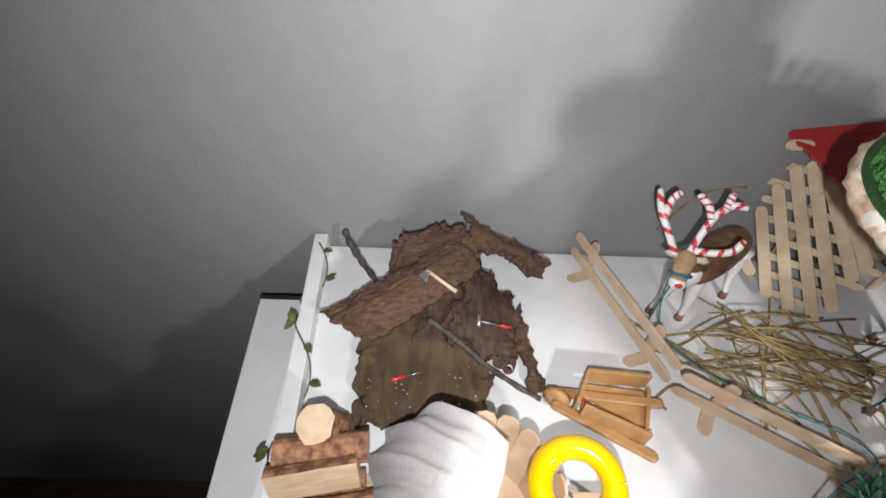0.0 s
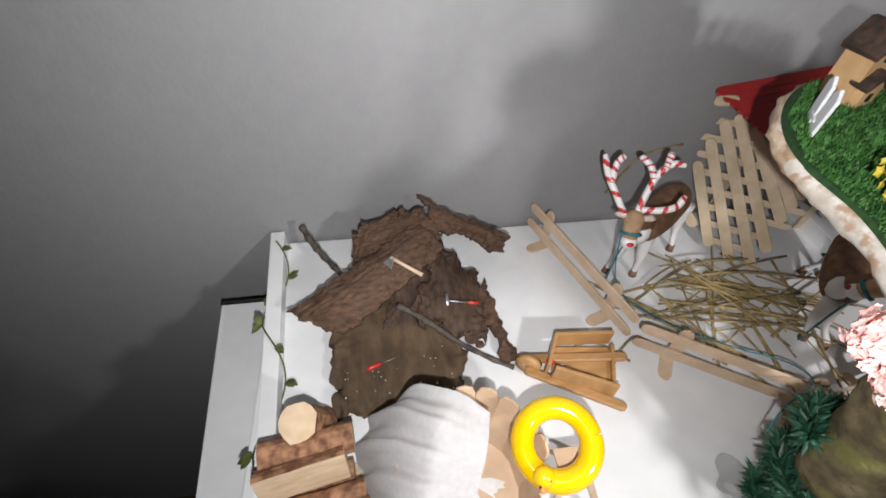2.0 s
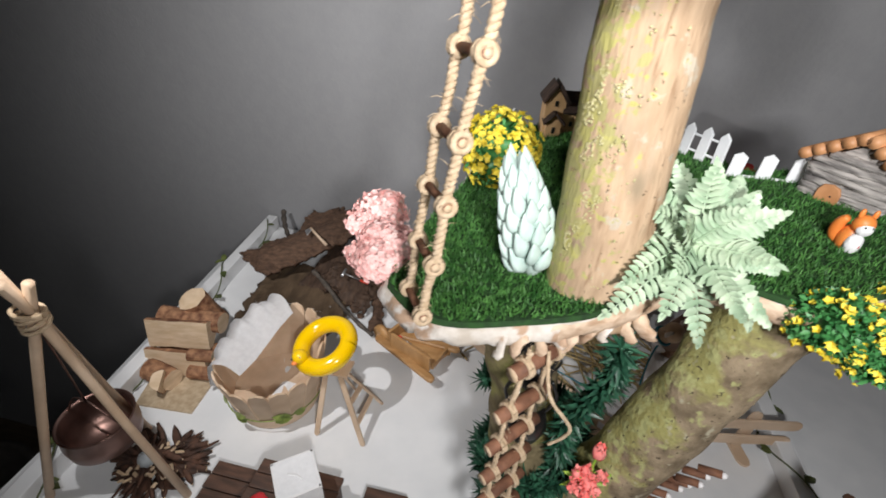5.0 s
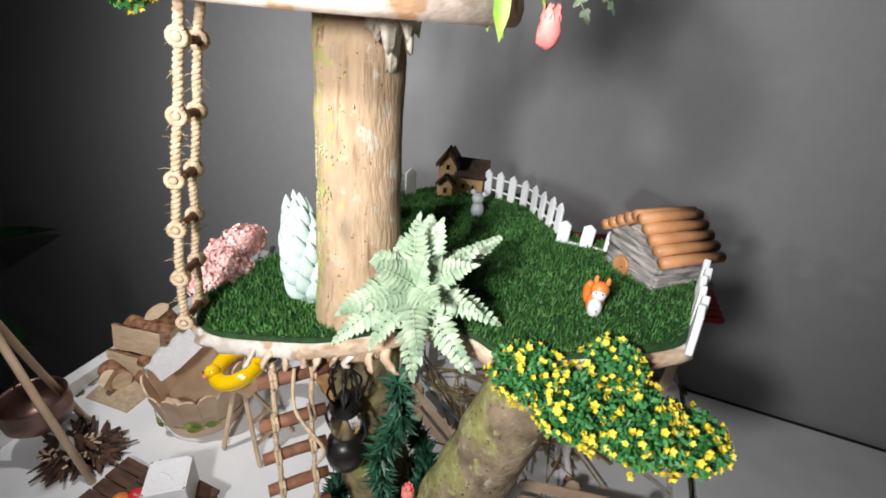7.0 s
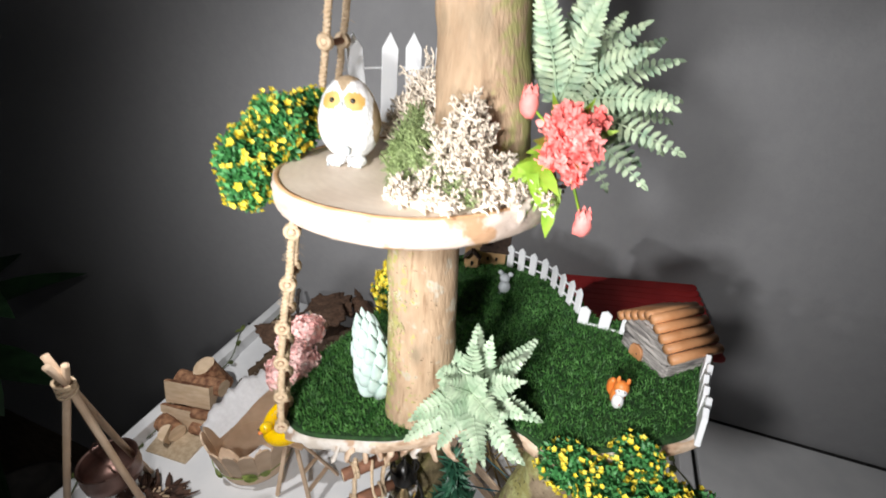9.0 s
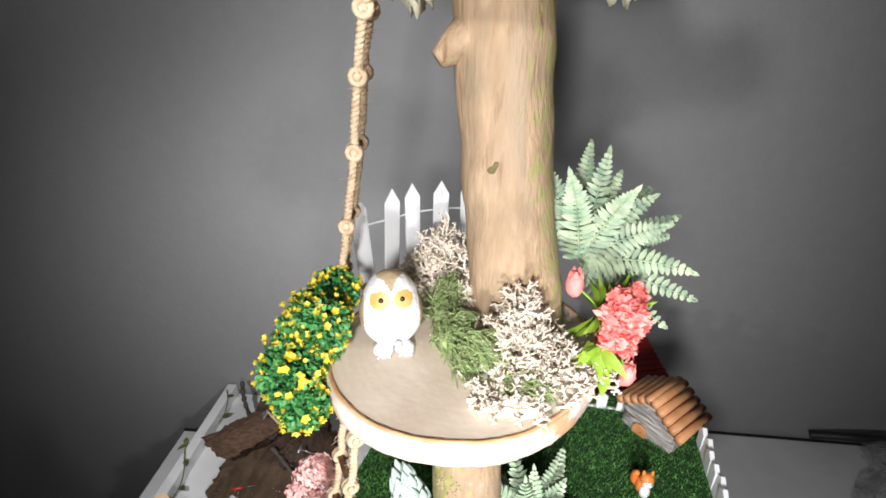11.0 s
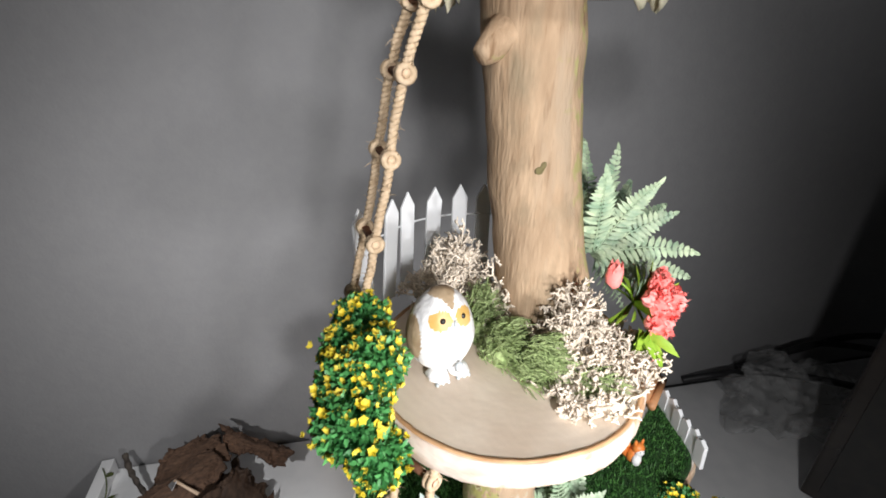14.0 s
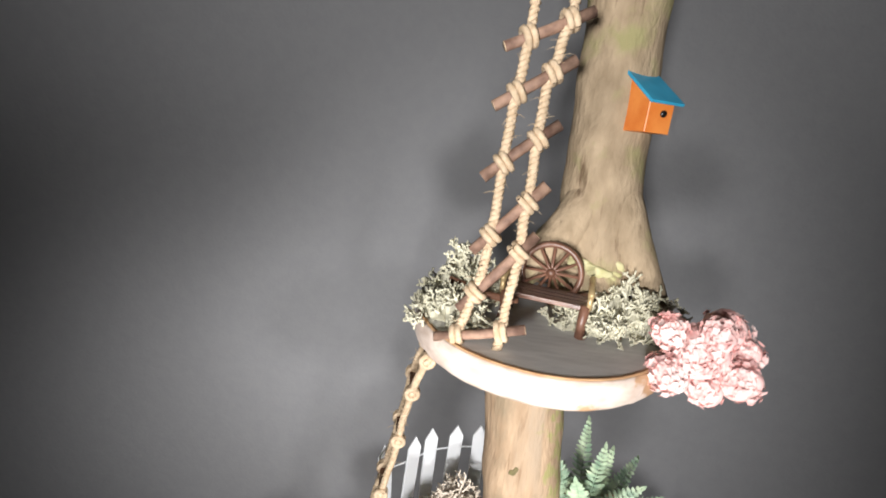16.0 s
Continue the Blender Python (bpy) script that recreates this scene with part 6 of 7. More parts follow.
# Step ladder beside the tub.
sl = thing("step_ladder", (0.12, 0.02, 0.0), "small pale wooden step ladder leaning at the tub", "ladder")
apex_l = V(0.104, 0.024, 0.058)
for f in ((0.098, 0.008, 0.0), (0.138, 0.008, 0.0)):
    bm = bmesh.new()
    stick(bm, f, apex_l if f[0] < 0.11 else V(0.116, 0.024, 0.060), 0.0042, 0.0020, (0, -1, 0.4))
    part("leg", bm, STICK, sl, smooth=False)
for f, t in (((0.140, 0.050, 0.0), (0.118, 0.030, 0.059)), ((0.112, 0.058, 0.0), (0.104, 0.036, 0.058))):
    bm = bmesh.new()
    stick(bm, f, t, 0.0042, 0.0020, (0.5, 0.5, 0.5))
    part("leg", bm, STICK, sl, smooth=False)
for s in (0.3, 0.6):
    bm = bmesh.new()
    stick(bm, V(0.138, 0.008, 0.0).lerp(V(0.116, 0.024, 0.06), s), V(0.140, 0.050, 0.0).lerp(V(0.118, 0.030, 0.059), s), 0.0040, 0.0016, (0, 0, 1))
    part("step", bm, STICK, sl, smooth=False)
bm = bmesh.new()
box(bm, (0.022, 0.016, 0.0022), Matrix.Translation((0.111, 0.031, 0.0605)), 0.0004)
part("top_board", bm, STICK, sl, smooth=False)

# Wheelbarrow-shaped carrier.
bar = thing("toy_wheelbarrow", (0.15, 0.105, 0.0), "varnished wooden toy wheelbarrow lying on the white board", "wheelbarrow")
for a, b in (((0.112, 0.116, 0.010), (0.180, 0.074, 0.014)), ((0.116, 0.124, 0.012), (0.197, 0.114, 0.016))):
    bm = bmesh.new()
    stick(bm, a, b, 0.0075, 0.0050, (0, 0, 1), bev=0.0012)
    part("handle_bar", bm, BARROWWOOD, bar, smooth=False)
bm = bmesh.new()
slab(bm, [(0.132, 0.108), (0.172, 0.090), (0.188, 0.112), (0.186, 0.126), (0.142, 0.131)], 0.003, Matrix.Translation((0, 0, 0.0105)), 0.0006)
part("tray_floor", bm, BARROWWOOD, bar, smooth=False)
for a, b, h in (((0.131, 0.106, 0.013), (0.174, 0.085, 0.013), 0.017), ((0.141, 0.134, 0.013), (0.188, 0.130, 0.013), 0.017), ((0.128, 0.110, 0.008), (0.142, 0.136, 0.010), 0.020), ((0.175, 0.088, 0.012), (0.189, 0.126, 0.012), 0.006)):
    bm = bmesh.new()
    mm = along(a, b)
    box(bm, ((Vector(b) - Vector(a)).length, 0.0030, h), mm @ Matrix.Translation((0, 0, h / 2)), 0.0008)
    part("side_board", bm, BARROWWOOD, bar, smooth=False)
bm = bmesh.new()
lathe(bm, [(0.002, -0.0028), (0.0105, -0.0024), (0.0105, 0.0024), (0.002, 0.0028)], 24, Matrix.Translation((0.117, 0.120, 0.0105)) @ Matrix.Rotation(radians(-30), 4, "Z") @ Matrix.Rotation(radians(90), 4, "X"))
part("wheel", bm, BARROWWOOD, bar)
for p in ((0.168, 0.092, 0.0), (0.184, 0.122, 0.0)):
    bm = bmesh.new()
    bx(bm, (p[0] - 0.003, p[1] - 0.003, 0), (p[0] + 0.003, p[1] + 0.003, 0.012), 0.0008)
    part("leg", bm, BARROWWOOD, bar, smooth=False)


# ---------------------------------------------------------------- rail fence round the pen
def rail_fence(a, b, posts, label, zt=0.036, zb=0.016):
    a, b = Vector(a), Vector(b)
    ob = thing("rail_fence", a, label, "fence", "pen fences")
    d = (b - a).normalized()
    nrm = V(-d.y, d.x, 0)
    for z, o in ((zt, 0.0), (zb, 0.0)):
        bm = bmesh.new()
        stick(bm, a + V(0, 0, z) - nrm * 0.0035, b + V(0, 0, z) - nrm * 0.0035, 0.0105, 0.0022, -nrm)
        part("rail", bm, STICK, ob, smooth=False)
    for f in posts:
        p = a.lerp(b, f)
        bm = bmesh.new()
        stick(bm, p + V(0, 0, 0.001), p + V(0, 0, zt + 0.011), 0.0105, 0.0022, nrm)
        part("post", bm, STICK, ob, smooth=False)
        bm = bmesh.new()
        slab(bm, stick_shape(0.030, 0.0105), 0.0022, Matrix.Translation(p - nrm * 0.004) @ Matrix.Rotation(math.atan2(nrm.y, nrm.x), 4, "Z"), 0.0003)
        part("foot", bm, STICK, ob, smooth=False)
    return ob


rail_fence((0.163, 0.280, 0.0), (0.211, 0.134, 0.0), (0.17, 0.80), "pale craft-stick rail fence standing on the white board")
rail_fence((0.210, 0.131, 0.0), (0.335, 0.052, 0.0), (0.22, 0.85), "pale craft-stick rail fence beside the straw")
rail_fence((0.345, 0.066, 0.0), (0.478, 0.092, 0.0), (0.3, 0.72), "pale craft-stick rail fence behind the limb")

# Straw on the board.
straw = thing("straw_heap", (0.318, 0.158, 0.0), "loose dry straw stalks strewn in the pen", "straw")
for _ in range(64):
    c = V(random.gauss(0.318, 0.036), random.gauss(0.158, 0.026), rnd(0.002, 0.016))
    a = random.gauss(-0.35, 0.62)
    l = rnd(0.05, 0.15)
    d = V(math.cos(a), math.sin(a), rnd(-0.08, 0.08)) * l / 2
    p0, p1 = c - d, c + d
    for p in (p0, p1):
        p.z = max(0.0012, p.z)
        p.y = min(p.y, WY - 0.004)
        w = (p - V(0.211, 0.134, 0)).dot(V(0.53, 0.85, 0).normalized())
        if w < 0.004 and p.x > 0.2:
            p += V(0.53, 0.85, 0) * (0.006 - w)
    mid = (p0 + p1) / 2 + V(rnd(-0.004, 0.004), rnd(-0.004, 0.004), rnd(0, 0.004))
    bm = bmesh.new()
    tube(bm, spline([p0, mid, p1], 6), rnd(0.0006, 0.0014), 5, flat=0.6)
    part("straw_stalk", bm, STRAW, straw)
for a, b in (((0.225, 0.184, 0.004), (0.425, 0.165, 0.020)), ((0.232, 0.17, 0.01), (0.36, 0.20, 0.018)), ((0.200, 0.126, 0.004), (0.236, 0.118, 0.003)), ((0.148, 0.128, 0.003), (0.205, 0.116, 0.003)), ((0.232, 0.273, 0.05), (0.296, 0.279, 0.1))):
    a, b = Vector(a), Vector(b)
    bm = bmesh.new()
    tube(bm, spline([a, (a + b) / 2 + V(0, 0.012, 0.006), b], 12), 0.0011, 6)
    solo("straw_stalk", bm, STRAW, a, "long single dry straw stalk", "straw", "single straw stalks")


# ---------------------------------------------------------------- reindeer figures
def candy(bm, pts, r, stripes):
    n = 16 * stripes
    P3 = spline(pts, n)
    first = len(bm.faces)
    tube(bm, P3, [r * (1 if i < n * 0.85 else 1 - 0.4 * (i / n - 0.85) / 0.15) for i in range(n + 1)], 12)
    bm.faces.ensure_lookup_table()
    for i in range(first, len(bm.faces)):
        k = i - first
        bm.faces[i].material_index = 3 if ((k // 12) + (k % 12) * 1.3) % 16 > 10.5 else 4


def deer(name, head, feet, rump_c, chest_c, antlers, label, gaze):
    bm = bmesh.new()
    chest_c, rump_c, head = Vector(chest_c), Vector(rump_c), Vector(head)
    body_pts = spline([chest_c + (chest_c - rump_c) * 0.16, chest_c, (chest_c + rump_c) / 2 - V(0, 0, 0.002), rump_c, rump_c + (rump_c - chest_c) * 0.16 - V(0, 0, 0.002)], 24)
    tube(bm, body_pts, [0.004 + 0.0125 * math.sin(math.pi * (0.06 + 0.88 * i / 24)) ** 0.6 for i in range(25)], 18, 0)
    neck = spline([chest_c + V(0, 0, 0.004), chest_c.lerp(head, 0.55) + V(0, 0, 0.004), head + V(0.002, 0.004, 0.002)], 12)
    tube(bm, neck, [0.0105 - 0.004 * i / 12 for i in range(13)], 14, 0)
    way = V(*gaze).normalized()
    ball(bm, head, (0.0080, 0.0080, 0.0088), 3, 7)
    nose = head + way * 0.010 - V(0, 0, 0.014)
    tube(bm, [head, head.lerp(nose, 0.6), nose], [0.0076, 0.0066, 0.0054], 12, 7)
    ball(bm, nose, (0.0066, 0.0066, 0.0060), 3, 4)
    ball(bm, nose + way * 0.0056 + V(0, 0, 0.0016), (0.0032, 0.0022, 0.0020), 2, 5)
    ball(bm, chest_c.lerp(head, 0.25) + way * 0.006 - V(0, 0, 0.004), (0.0085, 0.0085, 0.012), 2, 4)
    loop = head.lerp(nose, 0.62)
    ln_ = (nose - head).normalized()
    lu_ = ln_.orthogonal().normalized()
    lw_ = ln_.cross(lu_)
    tube(bm, [loop + (lu_ * math.cos(a) + lw_ * math.sin(a)) * 0.0074 for a in (2 * math.pi * i / 16 for i in range(17))], 0.0014, 6, 6, cap=False)
    tube(bm, spline([loop - V(0, 0, 0.006), loop - V(0.001, -0.002, 0.028), loop - V(-0.001, -0.004, 0.055), V(loop.x + 0.004, loop.y + 0.006, 0.002)], 16), 0.0008, 6, 6)
    sd = V(-way.y, way.x, 0)
    for q in (-1, 1):
        tube(bm, [head + sd * q * 0.005 + V(0, 0, 0.003), head + sd * q * 0.012 + V(0, 0, 0.005), head + sd * q * 0.016 + V(0, 0, 0.004)], [0.002, 0.0032, 0.0006], 8, 2, flat=0.5)
        ball(bm, head + sd * q * 0.0058 + way * 0.0042 + V(0, 0, 0.001), 0.0010, 1, 1)
    for i, f in enumerate(feet):
        f = Vector(f)
        hip = (chest_c if i < 2 else rump_c) + (f - (chest_c if i < 2 else rump_c)).dot(sd) * sd * 0.6 - V(0, 0, 0.006)
        knee = hip.lerp(f, 0.55) + (way if i < 2 else -way) * 0.003
        tube(bm, spline([hip, knee, f + V(0, 0, 0.006)], 10), [0.0085 - 0.0058 * min(1, j / 6) for j in range(11)], 10, 4)
        tube(bm, [f + V(0, 0, 0.008), f + V(0, 0, 0.003), f], [0.0030, 0.0036, 0.0042], 10, 0)
    ball(bm, rump_c + (rump_c - chest_c).normalized() * 0.013 + V(0, 0, 0.004), (0.003, 0.003, 0.005), 1, 2)
    for pts in antlers:
        candy(bm, pts, 0.0027, 4)
    return solo(name, bm, [DEERBROWN, DEERDARK, DEERPALE, CANDYRED, CANDYWHITE, CANDYRED, BLUE, DEERTAN], feet[0], label, "figurine")


deer("reindeer_figurine", (0.209, 0.192, 0.093), [(0.224, 0.214, 0), (0.249, 0.207, 0), (0.303, 0.235, 0), (0.300, 0.262, 0)], (0.284, 0.243, 0.066), (0.238, 0.212, 0.064),
     [[(0.200, 0.194, 0.098), (0.194, 0.206, 0.110), (0.189, 0.217, 0.120), (0.188, 0.230, 0.131)], [(0.191, 0.213, 0.117), (0.195, 0.221, 0.128), (0.200, 0.222, 0.135)],
      [(0.212, 0.196, 0.099), (0.219, 0.204, 0.112), (0.225, 0.209, 0.123), (0.234, 0.210, 0.133), (0.242, 0.205, 0.135)], [(0.223, 0.208, 0.121), (0.221, 0.216, 0.128), (0.215, 0.224, 0.132)],
      [(0.230, 0.209, 0.130), (0.234, 0.216, 0.140)], [(0.214, 0.195, 0.101), (0.226, 0.189, 0.105), (0.236, 0.187, 0.110), (0.241, 0.190, 0.118)]],
     "brown reindeer figurine with red and white candy-cane antlers", (-0.25, -0.75, 0))
deer("reindeer_figurine", (0.366, 0.108, 0.092), [(0.372, 0.120, 0), (0.385, 0.110, 0), (0.424, 0.190, 0), (0.440, 0.184, 0)], (0.420, 0.172, 0.062), (0.378, 0.132, 0.056), [],
     "brown reindeer figurine standing under the turf slab", (-0.6, 0.5, 0))

# ---------------------------------------------------------------- stable with a red roof
barn = thing("toy_stable", (0.38, 0.25, 0.0), "craft-stick stable with a red roof leaning at the wall", "stable")
r0, r1 = V(0.309, WY - 0.006, 0.150), V(0.447, WY - 0.006, 0.172)
e0, e1 = V(0.362, 0.212, 0.118), V(0.480, 0.232, 0.128)
for i in range(13):
    f = i / 12
    p, q = r0.lerp(e0, f), r1.lerp(e1, f)
    bm = bmesh.new()
    stick(bm, p - (q - p).normalized() * 0.003, q + (q - p).normalized() * 0.003, 0.0092, 0.0022, (0.1, -0.5, 1))
    part("roof_stick", bm, RED, barn, smooth=False)
LAT = [((0.316, 0.262, 0.036), (0.327, 0.245, 0.021)), ((0.320, 0.279, 0.080), (0.339, 0.227, 0.009)), ((0.324, 0.283, 0.103), (0.355, 0.208, 0.002)),
       ((0.329, 0.284, 0.122), (0.369, 0.195, 0.005)), ((0.338, 0.281, 0.129), (0.375, 0.199, 0.026)), ((0.349, 0.269, 0.123), (0.379, 0.209, 0.056)),
       ((0.360, 0.255, 0.116), (0.383, 0.212, 0.070)), ((0.371, 0.243, 0.113), (0.388, 0.213, 0.080))]
lat_n = (Vector(LAT[1][1]) - Vector(LAT[1][0])).cross(Vector(LAT[4][0]) - Vector(LAT[1][0])).normalized()
lat_n = lat_n if lat_n.y < 0 else -lat_n
for hi_, lo_ in LAT:
    bm = bmesh.new()
    stick(bm, lo_, hi_, 0.0098, 0.0020, lat_n)
    part("wall_slat", bm, LATWOOD, barn, smooth=False)
row_way = V(0.064, -0.058, 0.013)
for k, f in enumerate((0.45, 0.66, 0.86, 1.0, 1.05, 1.05, 0.95, 0.75)):
    hi_ = Vector(LAT[1][1]).lerp(Vector(LAT[1][0]), 0.08 + 0.20 * k)
    lo_ = hi_ + row_way * f
    bm = bmesh.new()
    stick(bm, Vector(lo_) - lat_n * 0.0032, Vector(hi_) - lat_n * 0.0032, 0.0064, 0.0018, lat_n)
    part("cross_slat", bm, LATWOOD, barn, smooth=False)
for a, b in (((0.360, 0.270, 0.0), (0.350, 0.262, 0.112)), ((0.462, 0.250, 0.0), (0.462, 0.246, 0.122)), ((0.306, WY - 0.008, 0.143), (0.324, WY - 0.016, 0.147))):
    bm = bmesh.new()
    stick(bm, a, b, 0.0095, 0.0022, (0, -1, 0.1))
    part("post", bm, LATWOOD, barn, smooth=False)

# ---------------------------------------------------------------- campfire, pot and tables
trip = thing("pole_tripod", (-0.012, -0.05, 0.0), "three pale wooden poles tied with string over a pot", "tripod")
ap = V(0.004, -0.067, 0.176)
for f, k in (((-0.060, -0.082, 0.0), 1.12), ((0.030, -0.058, 0.0), 1.16), ((-0.034, -0.020, 0.0), 1.15)):
    f = Vector(f)
    bm = bmesh.new()
    tube(bm, [f, f.lerp(ap, 0.5), f.lerp(ap, 1.0) + V(f.y * 0.02, 0.002, 0), f + (ap - f) * k], [0.0028, 0.0026, 0.0026, 0.0025], 12, rough=0.05, freq=90)
    part("pole", bm, STICK, trip)
bm = bmesh.new()
for i in range(5):
    tube(bm, [ap + V(math.cos(a) * 0.0062, math.sin(a) * 0.0058, -0.005 + 0.0022 * i + 0.0018 * math.sin(a + i)) for a in (2 * math.pi * k / 20 for k in range(21))], 0.0011, 6, cap=False)
fuzz(bm, [ap + V(-0.006, 0, -0.004), ap + V(0.006, 0, 0.004)], 40, 0.008)
part("lashing", bm, ROPE, trip, "jute string lashing")
PC = V(-0.028, -0.050, 0.030)
pot = thing("copper_pot", PC, "brown copper toy pot hanging in the tripod", "pot")
bm = bmesh.new()
lathe(bm, [(0.003, 0.0), (0.016, 0.002), (0.0225, 0.009), (0.0235, 0.018), (0.0225, 0.028), (0.0235, 0.030), (0.0225, 0.0305), (0.0212, 0.028), (0.0222, 0.018), (0.021, 0.010), (0.014, 0.0035), (0.002, 0.002)], 40, Matrix.Translation(PC))
part("bowl", bm, COPPER, pot)
bm = bmesh.new()
tube(bm, spline([PC + V(-0.023, 0, 0.027), PC + V(-0.014, 0.002, 0.042), PC + V(0.0, 0.0, 0.047), PC + V(0.014, -0.002, 0.042), PC + V(0.023, 0, 0.027)], 20), 0.0008, 6)
tube(bm, [PC + V(0, 0, 0.047), ap - V(0, 0, 0.004)], 0.0006, 6)
part("handle", bm, COPPER, pot)
fire = thing("camp_fire", (0.0, -0.04, 0.0), "heap of dark twigs with pale cut ends", "twigs")
for i in range(84):
    a = rnd(0, 6.3)
    k = math.sqrt(random.random())
    c = V(-0.004 + 0.026 * k * math.cos(a), -0.044 + 0.021 * k * math.sin(a), 0.003 + 0.013 * random.random() * (1.1 - k))
    a += rnd(-0.7, 0.7)
    d = V(math.cos(a), math.sin(a) * 0.8, rnd(-0.2, 0.25)) * rnd(0.010, 0.022)
    p, q = c - d, c + d
    p.z, q.z = max(p.z, 0.0025), max(q.z, 0.0025)
    bm = bmesh.new()
    r = rnd(0.0022, 0.0038)
    tube(bm, [p, p.lerp(c, 0.6), c + V(0, 0, 0.001), c.lerp(q, 0.6), q], [r * rnd(0.5, 0.9), r, r * 1.05, r * 0.8, r * rnd(0.1, 0.6)], 7, rough=0.35, freq=320, flat=rnd(0.4, 0.8))
    setmat([f for f in bm.faces if len(f.verts) > 4], 1)
    part("fire_twig", bm, [FIRESTICK, CUTWOOD], fire)
for _ in range(26):
    a, k = rnd(0, 6.3), 0.020 * math.sqrt(random.random())
    bm = bmesh.new()
    box(bm, (rnd(0.003, 0.006), rnd(0.0014, 0.0026), 0.0012), pose(-0.002 + k * math.cos(a), -0.050 + k * math.sin(a), rnd(0.011, 0.017), rnd(-40, 40), rnd(-40, 40), rnd(0, 180)), 0.0003)
    part("chip", bm, CUTWOOD, fire, "pale wood chip", False)
bm = bmesh.new()
ball(bm, (-0.004, -0.050, 0.018), (0.006, 0.005, 0.008), 2, amp=0.2, freq=150)
part("pebble", bm, GREYMOUSE, fire, "grey stone among the twigs")


def plank_table(lo, hi, h, n, label):
    ob = thing("plank_table", ((lo[0] + hi[0]) / 2, (lo[1] + hi[1]) / 2, 0), label, "table", "dark toy tables")
    w = (hi[1] - lo[1]) / n
    for i in range(n):
        bm = bmesh.new()
        bx(bm, (lo[0] + rnd(-0.001, 0.001), lo[1] + w * i + 0.0004, h - 0.003), (hi[0] + rnd(-0.001, 0.001), lo[1] + w * (i + 1) - 0.0004, h), 0.0005)
        part("plank", bm, DARKWOOD, ob, smooth=False)
    for x in (lo[0] + 0.004, hi[0] - 0.004):
        for y in (lo[1] + 0.004, hi[1] - 0.004):
            bm = bmesh.new()
            bx(bm, (x - 0.002, y - 0.002, 0), (x + 0.002, y + 0.002, h - 0.003), 0.0004)
            part("leg", bm, DARKWOOD, ob, smooth=False)
    return ob


plank_table((0.042, -0.075, 0), (0.074, -0.034, 0), 0.010, 4, "dark stained plank bench beside the table")
plank_table((0.080, -0.085, 0), (0.140, -0.032, 0), 0.026, 5, "dark stained plank table carrying a white box")
plank_table((0.155, -0.070, 0), (0.186, -0.026, 0), 0.010, 4, "dark stained plank bench beside the table")
cube = thing("white_box", (0.116, -0.050, 0.026), "small plain white paper cube on the dark table", "box")
bmq = Matrix.Translation((0.117, -0.051, 0.0265)) @ Matrix.Rotation(radians(38), 4, "Z") @ Matrix.Scale(1.2, 4)
for i in range(4):
    bm = bmesh.new()
    m = bmq @ Matrix.Rotation(radians(90 * i), 4, "Z")
    box(bm, (0.0225, 0.0018, 0.022), m @ Matrix.Translation((0, 0.0105, 0.011)), 0.0003)
    part("side", bm, PAPER, cube, smooth=False)
bm = bmesh.new()
box(bm, (0.0208, 0.0208, 0.0214), bmq @ Matrix.Translation((0, 0, 0.0115)), 0.0006)
part("top_block", bm, TOWEL, cube, "faintly creased white top", False)
bm = bmesh.new()
tube(bm, spline([bmq @ V(-0.004, 0.002, 0.0222), bmq @ V(0.0, 0.0, 0.0224), bmq @ V(0.003, -0.004, 0.0222)], 8), 0.0006, 6)
part("crease", bm, PAPER, cube)
bm = bmesh.new()
for _ in range(7):
    ball(bm, (0.172 + rnd(-0.004, 0.004), -0.048 + rnd(-0.004, 0.004), 0.0125 + rnd(0, 0.002)), 0.0035, 2, amp=0.2, freq=200)
solo("cotton_tuft", bm, TOWEL, (0.172, -0.048, 0.010), "white cotton tuft on the dark bench", "cotton")
fig = bmesh.new()
for i, (x, y) in enumerate(((0.094, -0.062), (0.102, -0.067), (0.087, -0.069))):
    ball(fig, (x, y, 0.0295), (0.0064, 0.0052, 0.0042), 3, i, amp=0.25, freq=220)
solo("toy_food", fig, [CANDYRED, PAPER, ORANGE], (0.094, -0.068, 0.026), "red, white and orange toy food on the dark table", "food")

# Slatted arbour at the side.
arb = thing("slatted_arbour", (0.44, -0.01, 0.0), "orange-brown slatted wooden toy arbour lying on the board", "arbour")
eave, ridge, far = V(0.414, -0.018, 0.056), V(0.436, -0.010, 0.088), V(0.459, -0.014, 0.054)
run_ = V(0.006, -0.080, 0.0)
for q in (0.0, 1.0):
    o = run_ * q
    for p in (eave, far):
        bm = bmesh.new()
        stick(bm, V(p.x, p.y, 0.0) + o, p + o, 0.0060, 0.0030, (0, -1, 0))
        part("post", bm, ORANGEWOOD, arb, smooth=False)
    for p in (eave, far):
        way = (p - ridge).normalized()
        for k in (-1, 1):
            bm = bmesh.new()
            off = V(0, 0, 0.0034 * k)
            stick(bm, ridge + o + off, p + way * 0.012 + o + off, 0.0034, 0.0030, (0, -1, 0))
            part("gable_board", bm, ORANGEWOOD, arb, smooth=False)
        for k in range(4):
            bm = bmesh.new()
            c = ridge.lerp(p, 0.15 + 0.25 * k) + o
            stick(bm, c + V(-0.002, 0, -0.004), c + V(0.002, 0, 0.004), 0.0028, 0.0026, (0, -1, 0))
            part("gable_strut", bm, ORANGEWOOD, arb, smooth=False)
